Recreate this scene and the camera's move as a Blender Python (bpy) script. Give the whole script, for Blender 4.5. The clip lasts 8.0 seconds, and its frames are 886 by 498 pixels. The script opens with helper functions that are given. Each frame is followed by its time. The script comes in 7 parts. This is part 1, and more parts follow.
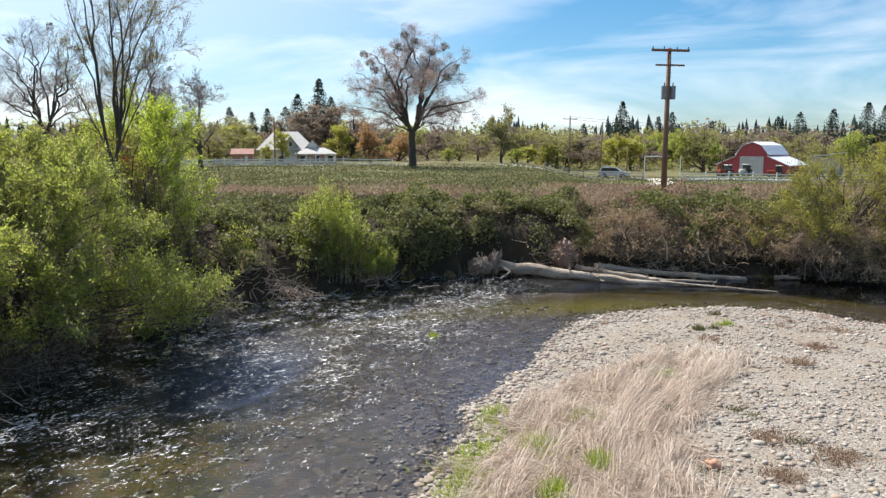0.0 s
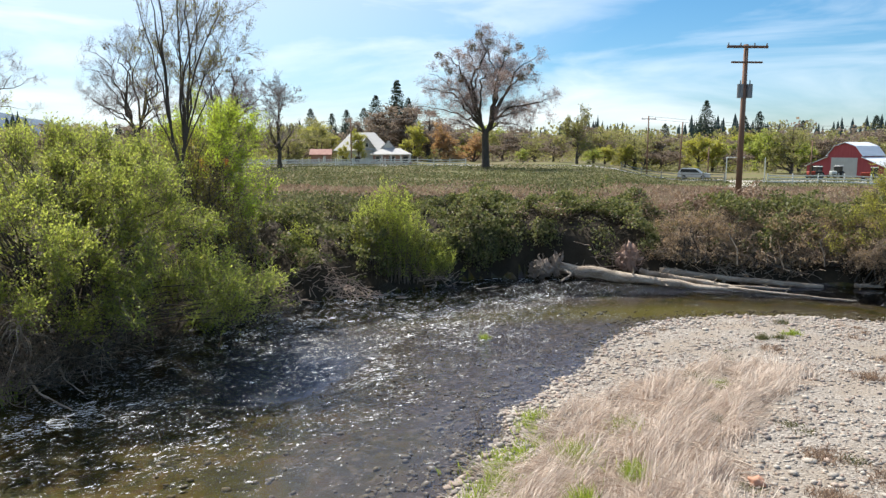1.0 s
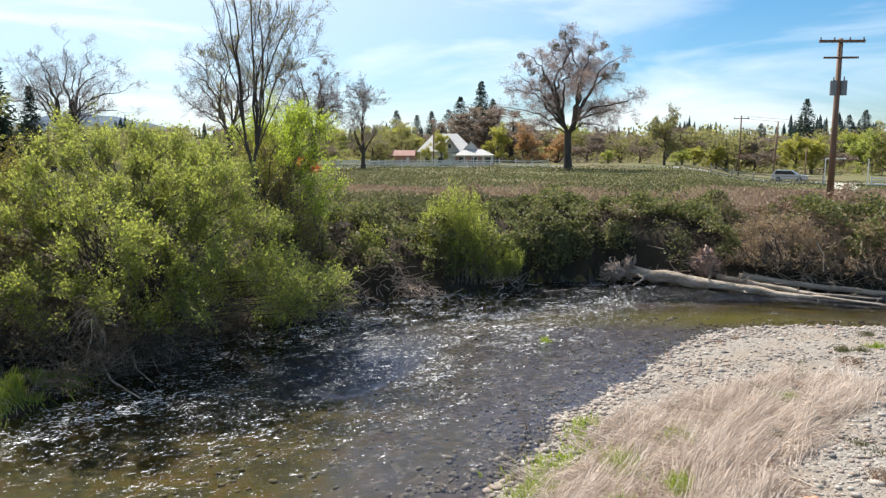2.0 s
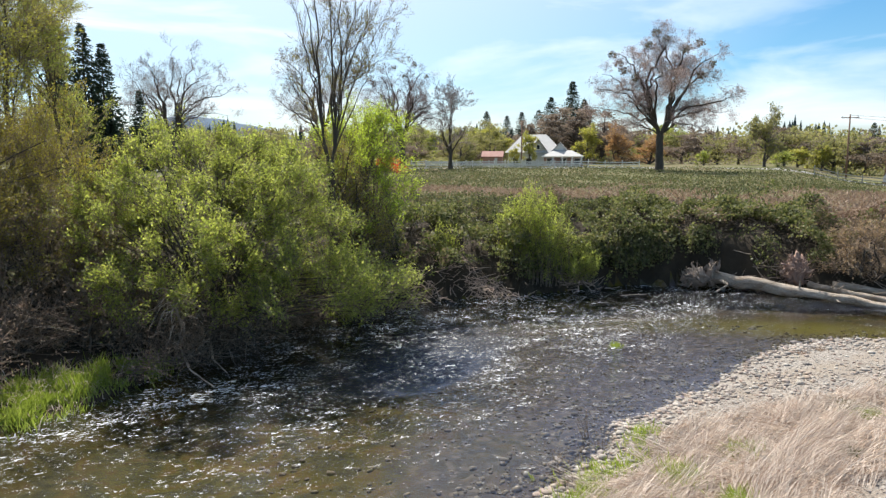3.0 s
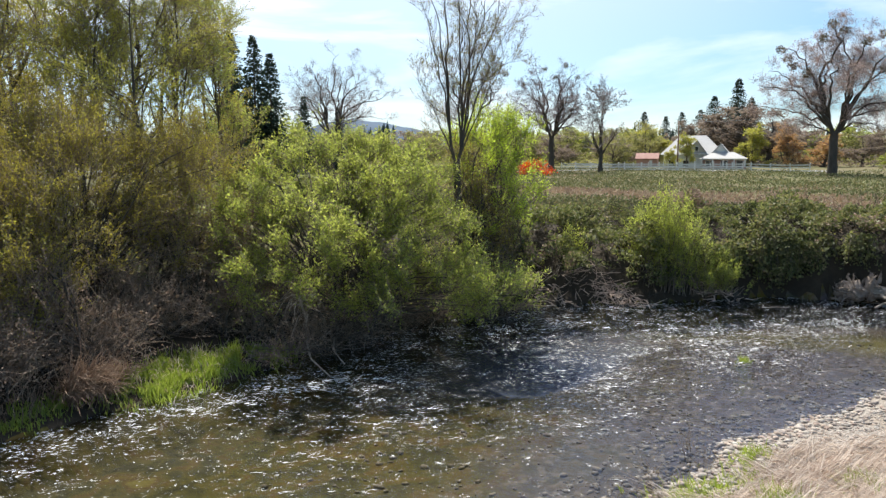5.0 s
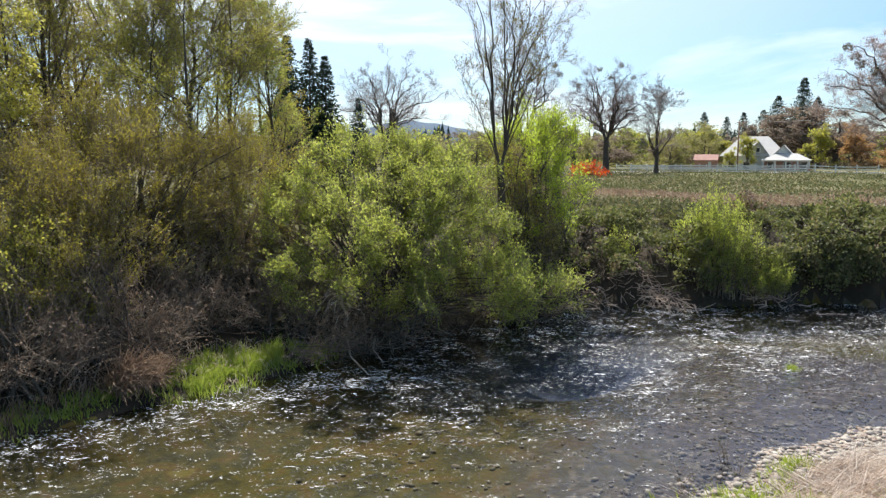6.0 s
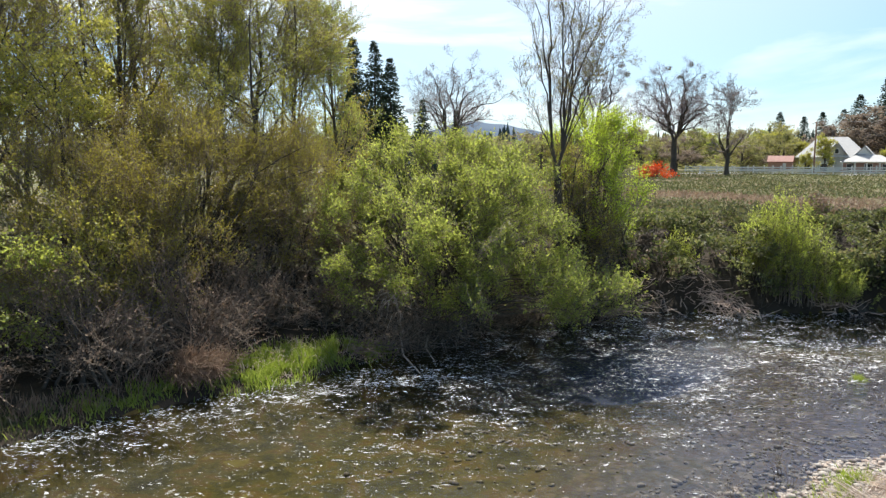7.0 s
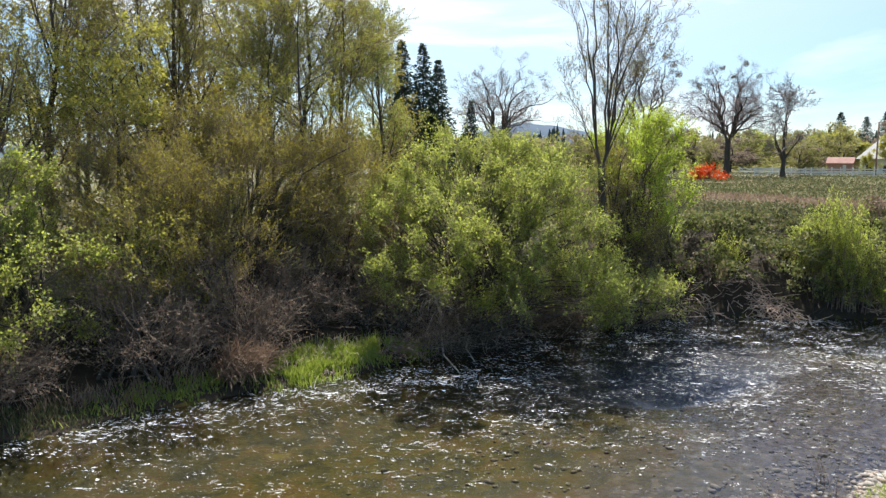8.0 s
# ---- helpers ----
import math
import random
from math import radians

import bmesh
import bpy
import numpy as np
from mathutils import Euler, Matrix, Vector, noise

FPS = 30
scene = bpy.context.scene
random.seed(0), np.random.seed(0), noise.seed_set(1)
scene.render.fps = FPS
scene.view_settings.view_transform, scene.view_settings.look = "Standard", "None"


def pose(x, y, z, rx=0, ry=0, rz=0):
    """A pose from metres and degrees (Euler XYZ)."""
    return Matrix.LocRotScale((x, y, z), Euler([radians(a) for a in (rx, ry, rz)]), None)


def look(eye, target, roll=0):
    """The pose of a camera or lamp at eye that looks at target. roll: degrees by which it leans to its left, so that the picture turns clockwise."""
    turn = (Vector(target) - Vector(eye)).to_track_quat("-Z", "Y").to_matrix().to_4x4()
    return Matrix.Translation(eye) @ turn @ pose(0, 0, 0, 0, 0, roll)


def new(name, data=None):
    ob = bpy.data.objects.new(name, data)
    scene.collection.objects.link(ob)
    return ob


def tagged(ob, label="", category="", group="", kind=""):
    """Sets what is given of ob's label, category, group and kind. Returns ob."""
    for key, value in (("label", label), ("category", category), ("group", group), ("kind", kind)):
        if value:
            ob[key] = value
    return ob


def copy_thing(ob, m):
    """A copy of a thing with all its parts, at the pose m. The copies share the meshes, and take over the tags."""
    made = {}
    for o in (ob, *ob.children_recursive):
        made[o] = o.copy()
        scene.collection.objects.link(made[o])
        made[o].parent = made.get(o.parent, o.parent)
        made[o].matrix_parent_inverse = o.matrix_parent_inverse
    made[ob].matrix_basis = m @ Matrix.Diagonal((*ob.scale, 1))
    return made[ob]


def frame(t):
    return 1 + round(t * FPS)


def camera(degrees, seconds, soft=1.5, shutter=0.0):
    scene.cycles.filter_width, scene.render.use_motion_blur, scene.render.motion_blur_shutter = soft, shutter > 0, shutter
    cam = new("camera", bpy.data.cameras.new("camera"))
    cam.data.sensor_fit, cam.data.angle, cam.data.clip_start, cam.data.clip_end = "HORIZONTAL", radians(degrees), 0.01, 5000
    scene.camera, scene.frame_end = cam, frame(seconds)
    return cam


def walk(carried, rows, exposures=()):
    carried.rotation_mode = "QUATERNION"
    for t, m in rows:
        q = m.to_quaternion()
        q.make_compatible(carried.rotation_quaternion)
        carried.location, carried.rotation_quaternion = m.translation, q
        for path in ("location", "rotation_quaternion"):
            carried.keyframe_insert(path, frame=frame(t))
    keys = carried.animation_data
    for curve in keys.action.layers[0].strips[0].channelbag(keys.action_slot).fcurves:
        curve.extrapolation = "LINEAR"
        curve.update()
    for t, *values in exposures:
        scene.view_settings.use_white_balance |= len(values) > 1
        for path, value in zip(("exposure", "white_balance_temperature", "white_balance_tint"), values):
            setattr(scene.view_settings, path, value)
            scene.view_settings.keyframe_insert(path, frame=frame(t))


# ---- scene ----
# ---- camera ----
cam = camera(62.9, 8.0, soft=1.4)
PATH = [
    (0, (1.239, -0.077, 6.032), (1.153, 1.901, 5.751), -0.1),
    (0.5, (1.654, 0.02, 6.03), (1.467, 1.991, 5.75), -0.1),
    (1, (2.023, 0.108, 6.026), (1.725, 2.066, 5.747), -0.1),
    (1.5, (2.402, 0.225, 6.012), (1.99, 2.162, 5.735), -0.15),
    (3, (3.355, 0.496, 5.996), (2.594, 2.325, 5.724), -0.15),
    (3.5, (3.672, 0.583, 5.998), (2.796, 2.361, 5.728), -0.2),
    (4, (3.917, 0.708, 5.994), (2.944, 2.434, 5.724), -0.2),
    (4.5, (4.158, 0.821, 5.996), (3.096, 2.494, 5.728), -0.2),
    (6, (4.754, 1.148, 5.988), (3.503, 2.686, 5.726), -0.15),
    (6.5, (4.923, 1.225, 5.99), (3.599, 2.701, 5.729), -0.1),
    (7, (5.080, 1.278, 5.991), (3.696, 2.698, 5.732), -0.1),
    (7.5, (5.205, 1.315, 5.986), (3.775, 2.690, 5.729), -0.1),
    (8, (5.335, 1.334, 5.987), (3.858, 2.658, 5.732), -0.1),
]
walk(cam, [(t, look(eye, target, roll)) for t, eye, target, roll in PATH],
     exposures=[(0, 0.69), (8, 0.79)])

# ---- sky and sun ----
SUN_AZ, SUN_EL = 44.0, 55.0          # degrees to the left of +y, degrees above the horizon
world = bpy.data.worlds.new("sky")
scene.world = world
world.use_nodes = True


def node(tree, kind, at=None, **values):
    n = tree.nodes.new(kind)
    for k, v in values.items():
        setattr(n, k, v)
    for k, v in (at or {}).items():
        n.inputs[k].default_value = v
    return n


def ramp(tree, stops, fac=None):
    n = tree.nodes.new("ShaderNodeValToRGB")
    e = n.color_ramp.elements
    while len(e) < len(stops):
        e.new(0.5)
    for el, (p, c) in zip(e, stops):
        el.position, el.color = p, (*c, 1) if len(c) == 3 else c
    if fac is not None:
        tree.links.new(fac, n.inputs[0])
    return n


def sky_world():
    t = world.node_tree
    bg = t.nodes["Background"]
    sky = node(t, "ShaderNodeTexSky", sky_type="NISHITA", sun_disc=False,
               sun_elevation=radians(SUN_EL), sun_rotation=radians(360 - SUN_AZ),
               air_density=0.9, dust_density=0.5, ozone_density=2.0)
    co = node(t, "ShaderNodeTexCoord")
    mp = node(t, "ShaderNodeMapping", {"Scale": (1.6, 1.2, 7.0), "Rotation": (0.25, 0.1, 0.4)})
    t.links.new(co.outputs["Generated"], mp.inputs["Vector"])
    n1 = node(t, "ShaderNodeTexNoise", {"Scale": 1.7, "Detail": 7.0, "Roughness": 0.55, "Distortion": 0.6})
    t.links.new(mp.outputs[0], n1.inputs["Vector"])
    r1 = ramp(t, [(0.45, (0, 0, 0)), (0.72, (1, 1, 1))], n1.outputs[0])
    cloud = node(t, "ShaderNodeMix", {"B": (9.0, 9.3, 9.6, 1)}, data_type="RGBA")
    cloud.inputs["B"].default_value = (9.0, 9.3, 9.6, 1)
    # thin veil round the sun
    d = node(t, "ShaderNodeVectorMath", operation="DOT_PRODUCT")
    t.links.new(co.outputs["Generated"], d.inputs[0])
    sa, se = radians(SUN_AZ), radians(SUN_EL)
    d.inputs[1].default_value = (-math.sin(sa) * math.cos(se), math.cos(sa) * math.cos(se), math.sin(se))
    veil = node(t, "ShaderNodeMapRange", {"From Min": 0.5, "From Max": 0.74, "To Min": 0.0, "To Max": 0.52})
    t.links.new(d.outputs["Value"], veil.inputs[0])
    k = node(t, "ShaderNodeMath", operation="MULTIPLY_ADD")
    lift = node(t, "ShaderNodeSeparateXYZ")
    t.links.new(co.outputs["Generated"], lift.inputs[0])
    thin = node(t, "ShaderNodeMapRange", {"From Min": 0.35, "From Max": 0.75, "To Min": 0.6, "To Max": 0.2})
    t.links.new(lift.outputs[2], thin.inputs[0])
    t.links.new(thin.outputs[0], k.inputs[1])
    k.use_clamp = True
    t.links.new(r1.outputs[0], k.inputs[0])
    t.links.new(veil.outputs[0], k.inputs[2])
    deep = node(t, "ShaderNodeHueSaturation", {"Hue": 0.490, "Saturation": 1.36, "Value": 0.88})
    t.links.new(sky.outputs[0], deep.inputs["Color"])
    haze = ramp(t, [(0.0, (0.66, 0.80, 0.98)), (0.10, (0.76, 0.89, 1.0)), (0.28, (1, 1, 1))], lift.outputs[2])
    low = node(t, "ShaderNodeVectorMath", operation="MULTIPLY")
    t.links.new(deep.outputs[0], low.inputs[0])
    t.links.new(haze.outputs[0], low.inputs[1])
    for s in cloud.inputs:
        if s.name == "Factor" and s.type == "VALUE":
            t.links.new(k.outputs[0], s)
        if s.name == "A" and s.type == "RGBA":
            t.links.new(low.outputs[0], s)
        if s.name == "B" and s.type == "RGBA":
            s.default_value = (8.8, 9.1, 9.5, 1)
    for s in cloud.outputs:
        if s.type == "RGBA":
            t.links.new(s, bg.inputs[0])
    bg.inputs[1].default_value = 0.092


sky_world()
sun = new("sun", bpy.data.lights.new("sun", "SUN"))
sun.data.energy, sun.data.angle, sun.data.color = 5.0, radians(0.55), (1.0, 0.95, 0.86)
a, e = radians(SUN_AZ), radians(SUN_EL)
SUN_DIR = Vector((-math.sin(a) * math.cos(e), math.cos(a) * math.cos(e), math.sin(e)))
sun.matrix_world = look(SUN_DIR * 60, (0, 0, 0))

# ---- materials ----


def material(name):
    m = bpy.data.materials.new(name)
    m.use_nodes = True
    t = m.node_tree
    return m, t, t.nodes["Principled BSDF"], t.nodes["Material Output"]


def leaf_mat(name, colors, translucent=0.4, rough=0.5, patch=0.25):
    """Leaves: colour varied leaf by leaf and in soft patches, light passing through the blade."""
    m, t, p, out = material(name)
    geo = node(t, "ShaderNodeNewGeometry")
    co = node(t, "ShaderNodeTexCoord")
    nz = node(t, "ShaderNodeTexNoise", {"Scale": 0.9, "Detail": 3.0})
    t.links.new(co.outputs["Object"], nz.inputs["Vector"])
    mixf = node(t, "ShaderNodeMath", operation="MULTIPLY_ADD")
    t.links.new(nz.outputs[0], mixf.inputs[0])
    mixf.inputs[1].default_value = patch * 2.2
    sc = node(t, "ShaderNodeMath", operation="MULTIPLY_ADD")
    t.links.new(geo.outputs["Random Per Island"], sc.inputs[0])
    sc.inputs[1].default_value = 1.0 - patch
    sc.inputs[2].default_value = -patch * 0.6
    t.links.new(sc.outputs[0], mixf.inputs[2])
    n = len(colors)
    r = ramp(t, [(i / max(1, n - 1), c) for i, c in enumerate(colors)], mixf.outputs[0])
    t.links.new(r.outputs[0], p.inputs["Base Color"])
    p.inputs["Roughness"].default_value = rough
    p.inputs["Specular IOR Level"].default_value = 0.35
    tr = node(t, "ShaderNodeBsdfTranslucent")
    bright = node(t, "ShaderNodeHueSaturation", {"Saturation": 1.14, "Value": 1.25})
    t.links.new(r.outputs[0], bright.inputs["Color"])
    t.links.new(bright.outputs[0], tr.inputs[0])
    mx = node(t, "ShaderNodeMixShader", {0: translucent})
    t.links.new(p.outputs[0], mx.inputs[1])
    t.links.new(tr.outputs[0], mx.inputs[2])
    t.links.new(mx.outputs[0], out.inputs[0])
    return m


def rough_mat(name, colors, scale=3.0, fine=30.0, rough=0.85, bump=0.4, dist=0.02, island=0.0, metallic=0.0, stretch=(1, 1, 1), spec=0.3):
    """A mottled surface: two scales of noise over a colour ramp, with fine relief."""
    m, t, p, out = material(name)
    co = node(t, "ShaderNodeTexCoord")
    mp = node(t, "ShaderNodeMapping", {"Scale": stretch})
    t.links.new(co.outputs["Object"], mp.inputs[0])
    big = node(t, "ShaderNodeTexNoise", {"Scale": scale, "Detail": 6.0, "Roughness": 0.6})
    small = node(t, "ShaderNodeTexNoise", {"Scale": fine, "Detail": 4.0, "Roughness": 0.65})
    for n in (big, small):
        t.links.new(mp.outputs[0], n.inputs["Vector"])
    mixv = node(t, "ShaderNodeMath", operation="MULTIPLY_ADD")
    t.links.new(small.outputs[0], mixv.inputs[0])
    mixv.inputs[1].default_value = 0.5
    half = node(t, "ShaderNodeMath", operation="MULTIPLY_ADD")
    t.links.new(big.outputs[0], half.inputs[0])
    half.inputs[1].default_value = 1.0 - island
    half.inputs[2].default_value = -0.25
    last = half.outputs[0]
    if island:
        geo = node(t, "ShaderNodeNewGeometry")
        add = node(t, "ShaderNodeMath", operation="MULTIPLY_ADD")
        t.links.new(geo.outputs["Random Per Island"], add.inputs[0])
        add.inputs[1].default_value = island
        t.links.new(last, add.inputs[2])
        last = add.outputs[0]
    t.links.new(last, mixv.inputs[2])
    n = len(colors)
    r = ramp(t, [(0.1 + 0.8 * i / max(1, n - 1), c) for i, c in enumerate(colors)], mixv.outputs[0])
    t.links.new(r.outputs[0], p.inputs["Base Color"])
    p.inputs["Roughness"].default_value = rough
    p.inputs["Metallic"].default_value = metallic
    p.inputs["Specular IOR Level"].default_value = spec
    b = node(t, "ShaderNodeBump", {"Strength": bump, "Distance": dist})
    t.links.new(small.outputs[0], b.inputs["Height"])
    t.links.new(b.outputs[0], p.inputs["Normal"])
    return m


def stone_mat(name, colors, rough=0.8):
    """Stones: a colour of its own for each piece, with speckles."""
    m, t, p, out = material(name)
    geo = node(t, "ShaderNodeNewGeometry")
    info = node(t, "ShaderNodeObjectInfo")
    addr = node(t, "ShaderNodeMath", operation="ADD")
    t.links.new(geo.outputs["Random Per Island"], addr.inputs[0])
    t.links.new(info.outputs["Random"], addr.inputs[1])
    fr = node(t, "ShaderNodeMath", operation="FRACT")
    t.links.new(addr.outputs[0], fr.inputs[0])
    r = ramp(t, [(i / (len(colors) - 1), c) for i, c in enumerate(colors)], fr.outputs[0])
    co = node(t, "ShaderNodeTexCoord")
    nz = node(t, "ShaderNodeTexNoise", {"Scale": 22.0, "Detail": 5.0, "Roughness": 0.7})
    t.links.new(co.outputs["Object"], nz.inputs["Vector"])
    mul = node(t, "ShaderNodeHueSaturation")
    v = node(t, "ShaderNodeMapRange", {"From Min": 0.25, "From Max": 0.75, "To Min": 0.72, "To Max": 1.2})
    t.links.new(nz.outputs[0], v.inputs[0])
    t.links.new(v.outputs[0], mul.inputs["Value"])
    t.links.new(r.outputs[0], mul.inputs["Color"])
    t.links.new(mul.outputs[0], p.inputs["Base Color"])
    p.inputs["Roughness"].default_value = rough
    p.inputs["Specular IOR Level"].default_value = 0.3
    b = node(t, "ShaderNodeBump", {"Strength": 0.4, "Distance": 0.01})
    t.links.new(nz.outputs[0], b.inputs["Height"])
    t.links.new(b.outputs[0], p.inputs["Normal"])
    return m


def gravel_mat(name, colors, cell, rough=0.85, bump=0.8, depth=0.03, dirt=None, dirt_scale=0.5, spec=0.3, channel=None):
    """Ground of packed pebbles too small to be built: cells with a colour each, sunk joints, patches of dirt."""
    m, t, p, out = material(name)
    co = node(t, "ShaderNodeTexCoord")
    wob = node(t, "ShaderNodeTexNoise", {"Scale": cell * 1.3, "Detail": 3.0})
    t.links.new(co.outputs["Object"], wob.inputs["Vector"])
    mixw = node(t, "ShaderNodeVectorMath", operation="MULTIPLY_ADD")
    t.links.new(wob.outputs["Color"], mixw.inputs[0])
    mixw.inputs[1].default_value = (0.6 / cell,) * 3
    t.links.new(co.outputs["Object"], mixw.inputs[2])
    vo = node(t, "ShaderNodeTexVoronoi", {"Scale": cell})
    t.links.new(mixw.outputs[0], vo.inputs["Vector"])
    sep = node(t, "ShaderNodeSeparateColor")
    t.links.new(vo.outputs["Color"], sep.inputs[0])
    r = ramp(t, [(i / (len(colors) - 1), c) for i, c in enumerate(colors)], sep.outputs[0])
    last = r.outputs[0]
    if dirt:
        nz = node(t, "ShaderNodeTexNoise", {"Scale": dirt_scale, "Detail": 7.0, "Roughness": 0.65})
        t.links.new(co.outputs["Object"], nz.inputs["Vector"])
        f = ramp(t, [(0.44, (0, 0, 0)), (0.62, (1, 1, 1))], nz.outputs[0])
        mx = node(t, "ShaderNodeMixRGB", {"Color2": (*dirt, 1)})
        t.links.new(f.outputs[0], mx.inputs[0])
        t.links.new(last, mx.inputs[1])
        last = mx.outputs[0]
    if channel:
        # algae on the stones of the swift channel, fading towards the bar
        xyz = node(t, "ShaderNodeSeparateXYZ")
        t.links.new(co.outputs["Object"], xyz.inputs[0])
        n2 = node(t, "ShaderNodeTexNoise", {"Scale": 0.4, "Detail": 5.0, "Roughness": 0.6})
        t.links.new(co.outputs["Object"], n2.inputs["Vector"])
        q = node(t, "ShaderNodeMath", operation="MULTIPLY_ADD")
        t.links.new(n2.outputs[0], q.inputs[0])
        q.inputs[1].default_value = 8.0
        t.links.new(xyz.outputs[0], q.inputs[2])
        f = node(t, "ShaderNodeMapRange", {"From Min": 4.2, "From Max": -0.4, "To Min": 0.0, "To Max": 0.97})
        t.links.new(q.outputs[0], f.inputs[0])
        up = node(t, "ShaderNodeMapRange", {"From Min": 23.0, "From Max": 14.5, "To Min": 0.4, "To Max": 1.0})
        t.links.new(xyz.outputs[1], up.inputs[0])
        fy = node(t, "ShaderNodeMath", operation="MULTIPLY")
        t.links.new(f.outputs[0], fy.inputs[0])
        t.links.new(up.outputs[0], fy.inputs[1])
        # and in the still pool behind the bar
        pool = node(t, "ShaderNodeMapRange", {"From Min": 25.6, "From Max": 27.6, "To Min": 0.0, "To Max": 1.7})
        t.links.new(xyz.outputs[1], pool.inputs[0])
        patch = node(t, "ShaderNodeMapRange", {"From Min": 0.42, "From Max": 0.58, "To Min": 0.1, "To Max": 0.6})
        t.links.new(n2.outputs[0], patch.inputs[0])
        both = node(t, "ShaderNodeMath", operation="MULTIPLY_ADD")
        both.use_clamp = True
        t.links.new(pool.outputs[0], both.inputs[0])
        t.links.new(patch.outputs[0], both.inputs[1])
        t.links.new(fy.outputs[0], both.inputs[2])
        # algae in mats: dark, olive, golden and rusty
        n3 = node(t, "ShaderNodeTexNoise", {"Scale": 1.3, "Detail": 6.0, "Roughness": 0.65, "Distortion": 0.6})
        t.links.new(co.outputs["Object"], n3.inputs["Vector"])
        c = channel
        mats = ramp(t, [(0.34, (c[0] * 0.22, c[1] * 0.25, c[2] * 0.5)), (0.44, (c[0] * 0.5, c[1] * 0.6, c[2])), (0.52, c), (0.6, (c[0] * 1.1, c[1] * 0.75, c[2] * 1.5)), (0.7, (c[0] * 1.9, c[1] * 1.9, c[2] * 5))], n3.outputs[0])
        mx = node(t, "ShaderNodeMixRGB")
        t.links.new(mats.outputs[0], mx.inputs[2])
        t.links.new(both.outputs[0], mx.inputs[0])
        t.links.new(last, mx.inputs[1])
        # yellow-green weed off the bar's point, stretched to paint the pool's brighter reflection
        dx = node(t, "ShaderNodeVectorMath", operation="MULTIPLY_ADD")
        t.links.new(co.outputs["Object"], dx.inputs[0])
        dx.inputs[1].default_value = (0.11, 0.42, 0.0)
        dx.inputs[2].default_value = (-0.62, -11.75, 0.0)
        ln = node(t, "ShaderNodeVectorMath", operation="LENGTH")
        t.links.new(dx.outputs[0], ln.inputs[0])
        rag = node(t, "ShaderNodeMath", operation="MULTIPLY_ADD")
        t.links.new(n3.outputs[0], rag.inputs[0])
        rag.inputs[1].default_value = 0.9
        t.links.new(ln.outputs["Value"], rag.inputs[2])
        shoal = node(t, "ShaderNodeMapRange", {"From Min": 1.45, "From Max": 0.7, "To Min": 0.0, "To Max": 0.85})
        t.links.new(rag.outputs[0], shoal.inputs[0])
        weed = node(t, "ShaderNodeMixRGB", {"Color2": (0.17, 0.155, 0.035, 1)})
        t.links.new(shoal.outputs[0], weed.inputs[0])
        t.links.new(mx.outputs[0], weed.inputs[1])
        mx = weed
        # blue of light absorbed by deep water, painted on the pool's bed
        depth_tint = node(t, "ShaderNodeMapRange", {"From Min": -0.7, "From Max": -1.3, "To Min": 0.0, "To Max": 0.95})
        t.links.new(xyz.outputs[2], depth_tint.inputs[0])
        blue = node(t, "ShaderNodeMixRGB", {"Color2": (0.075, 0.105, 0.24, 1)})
        t.links.new(depth_tint.outputs[0], blue.inputs[0])
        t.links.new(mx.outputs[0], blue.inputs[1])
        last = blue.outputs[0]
    t.links.new(last, p.inputs["Base Color"])
    p.inputs["Roughness"].default_value = rough
    p.inputs["Specular IOR Level"].default_value = spec
    b = node(t, "ShaderNodeBump", {"Strength": bump, "Distance": depth})
    b.invert = True
    t.links.new(vo.outputs["Distance"], b.inputs["Height"])
    t.links.new(b.outputs[0], p.inputs["Normal"])
    return m


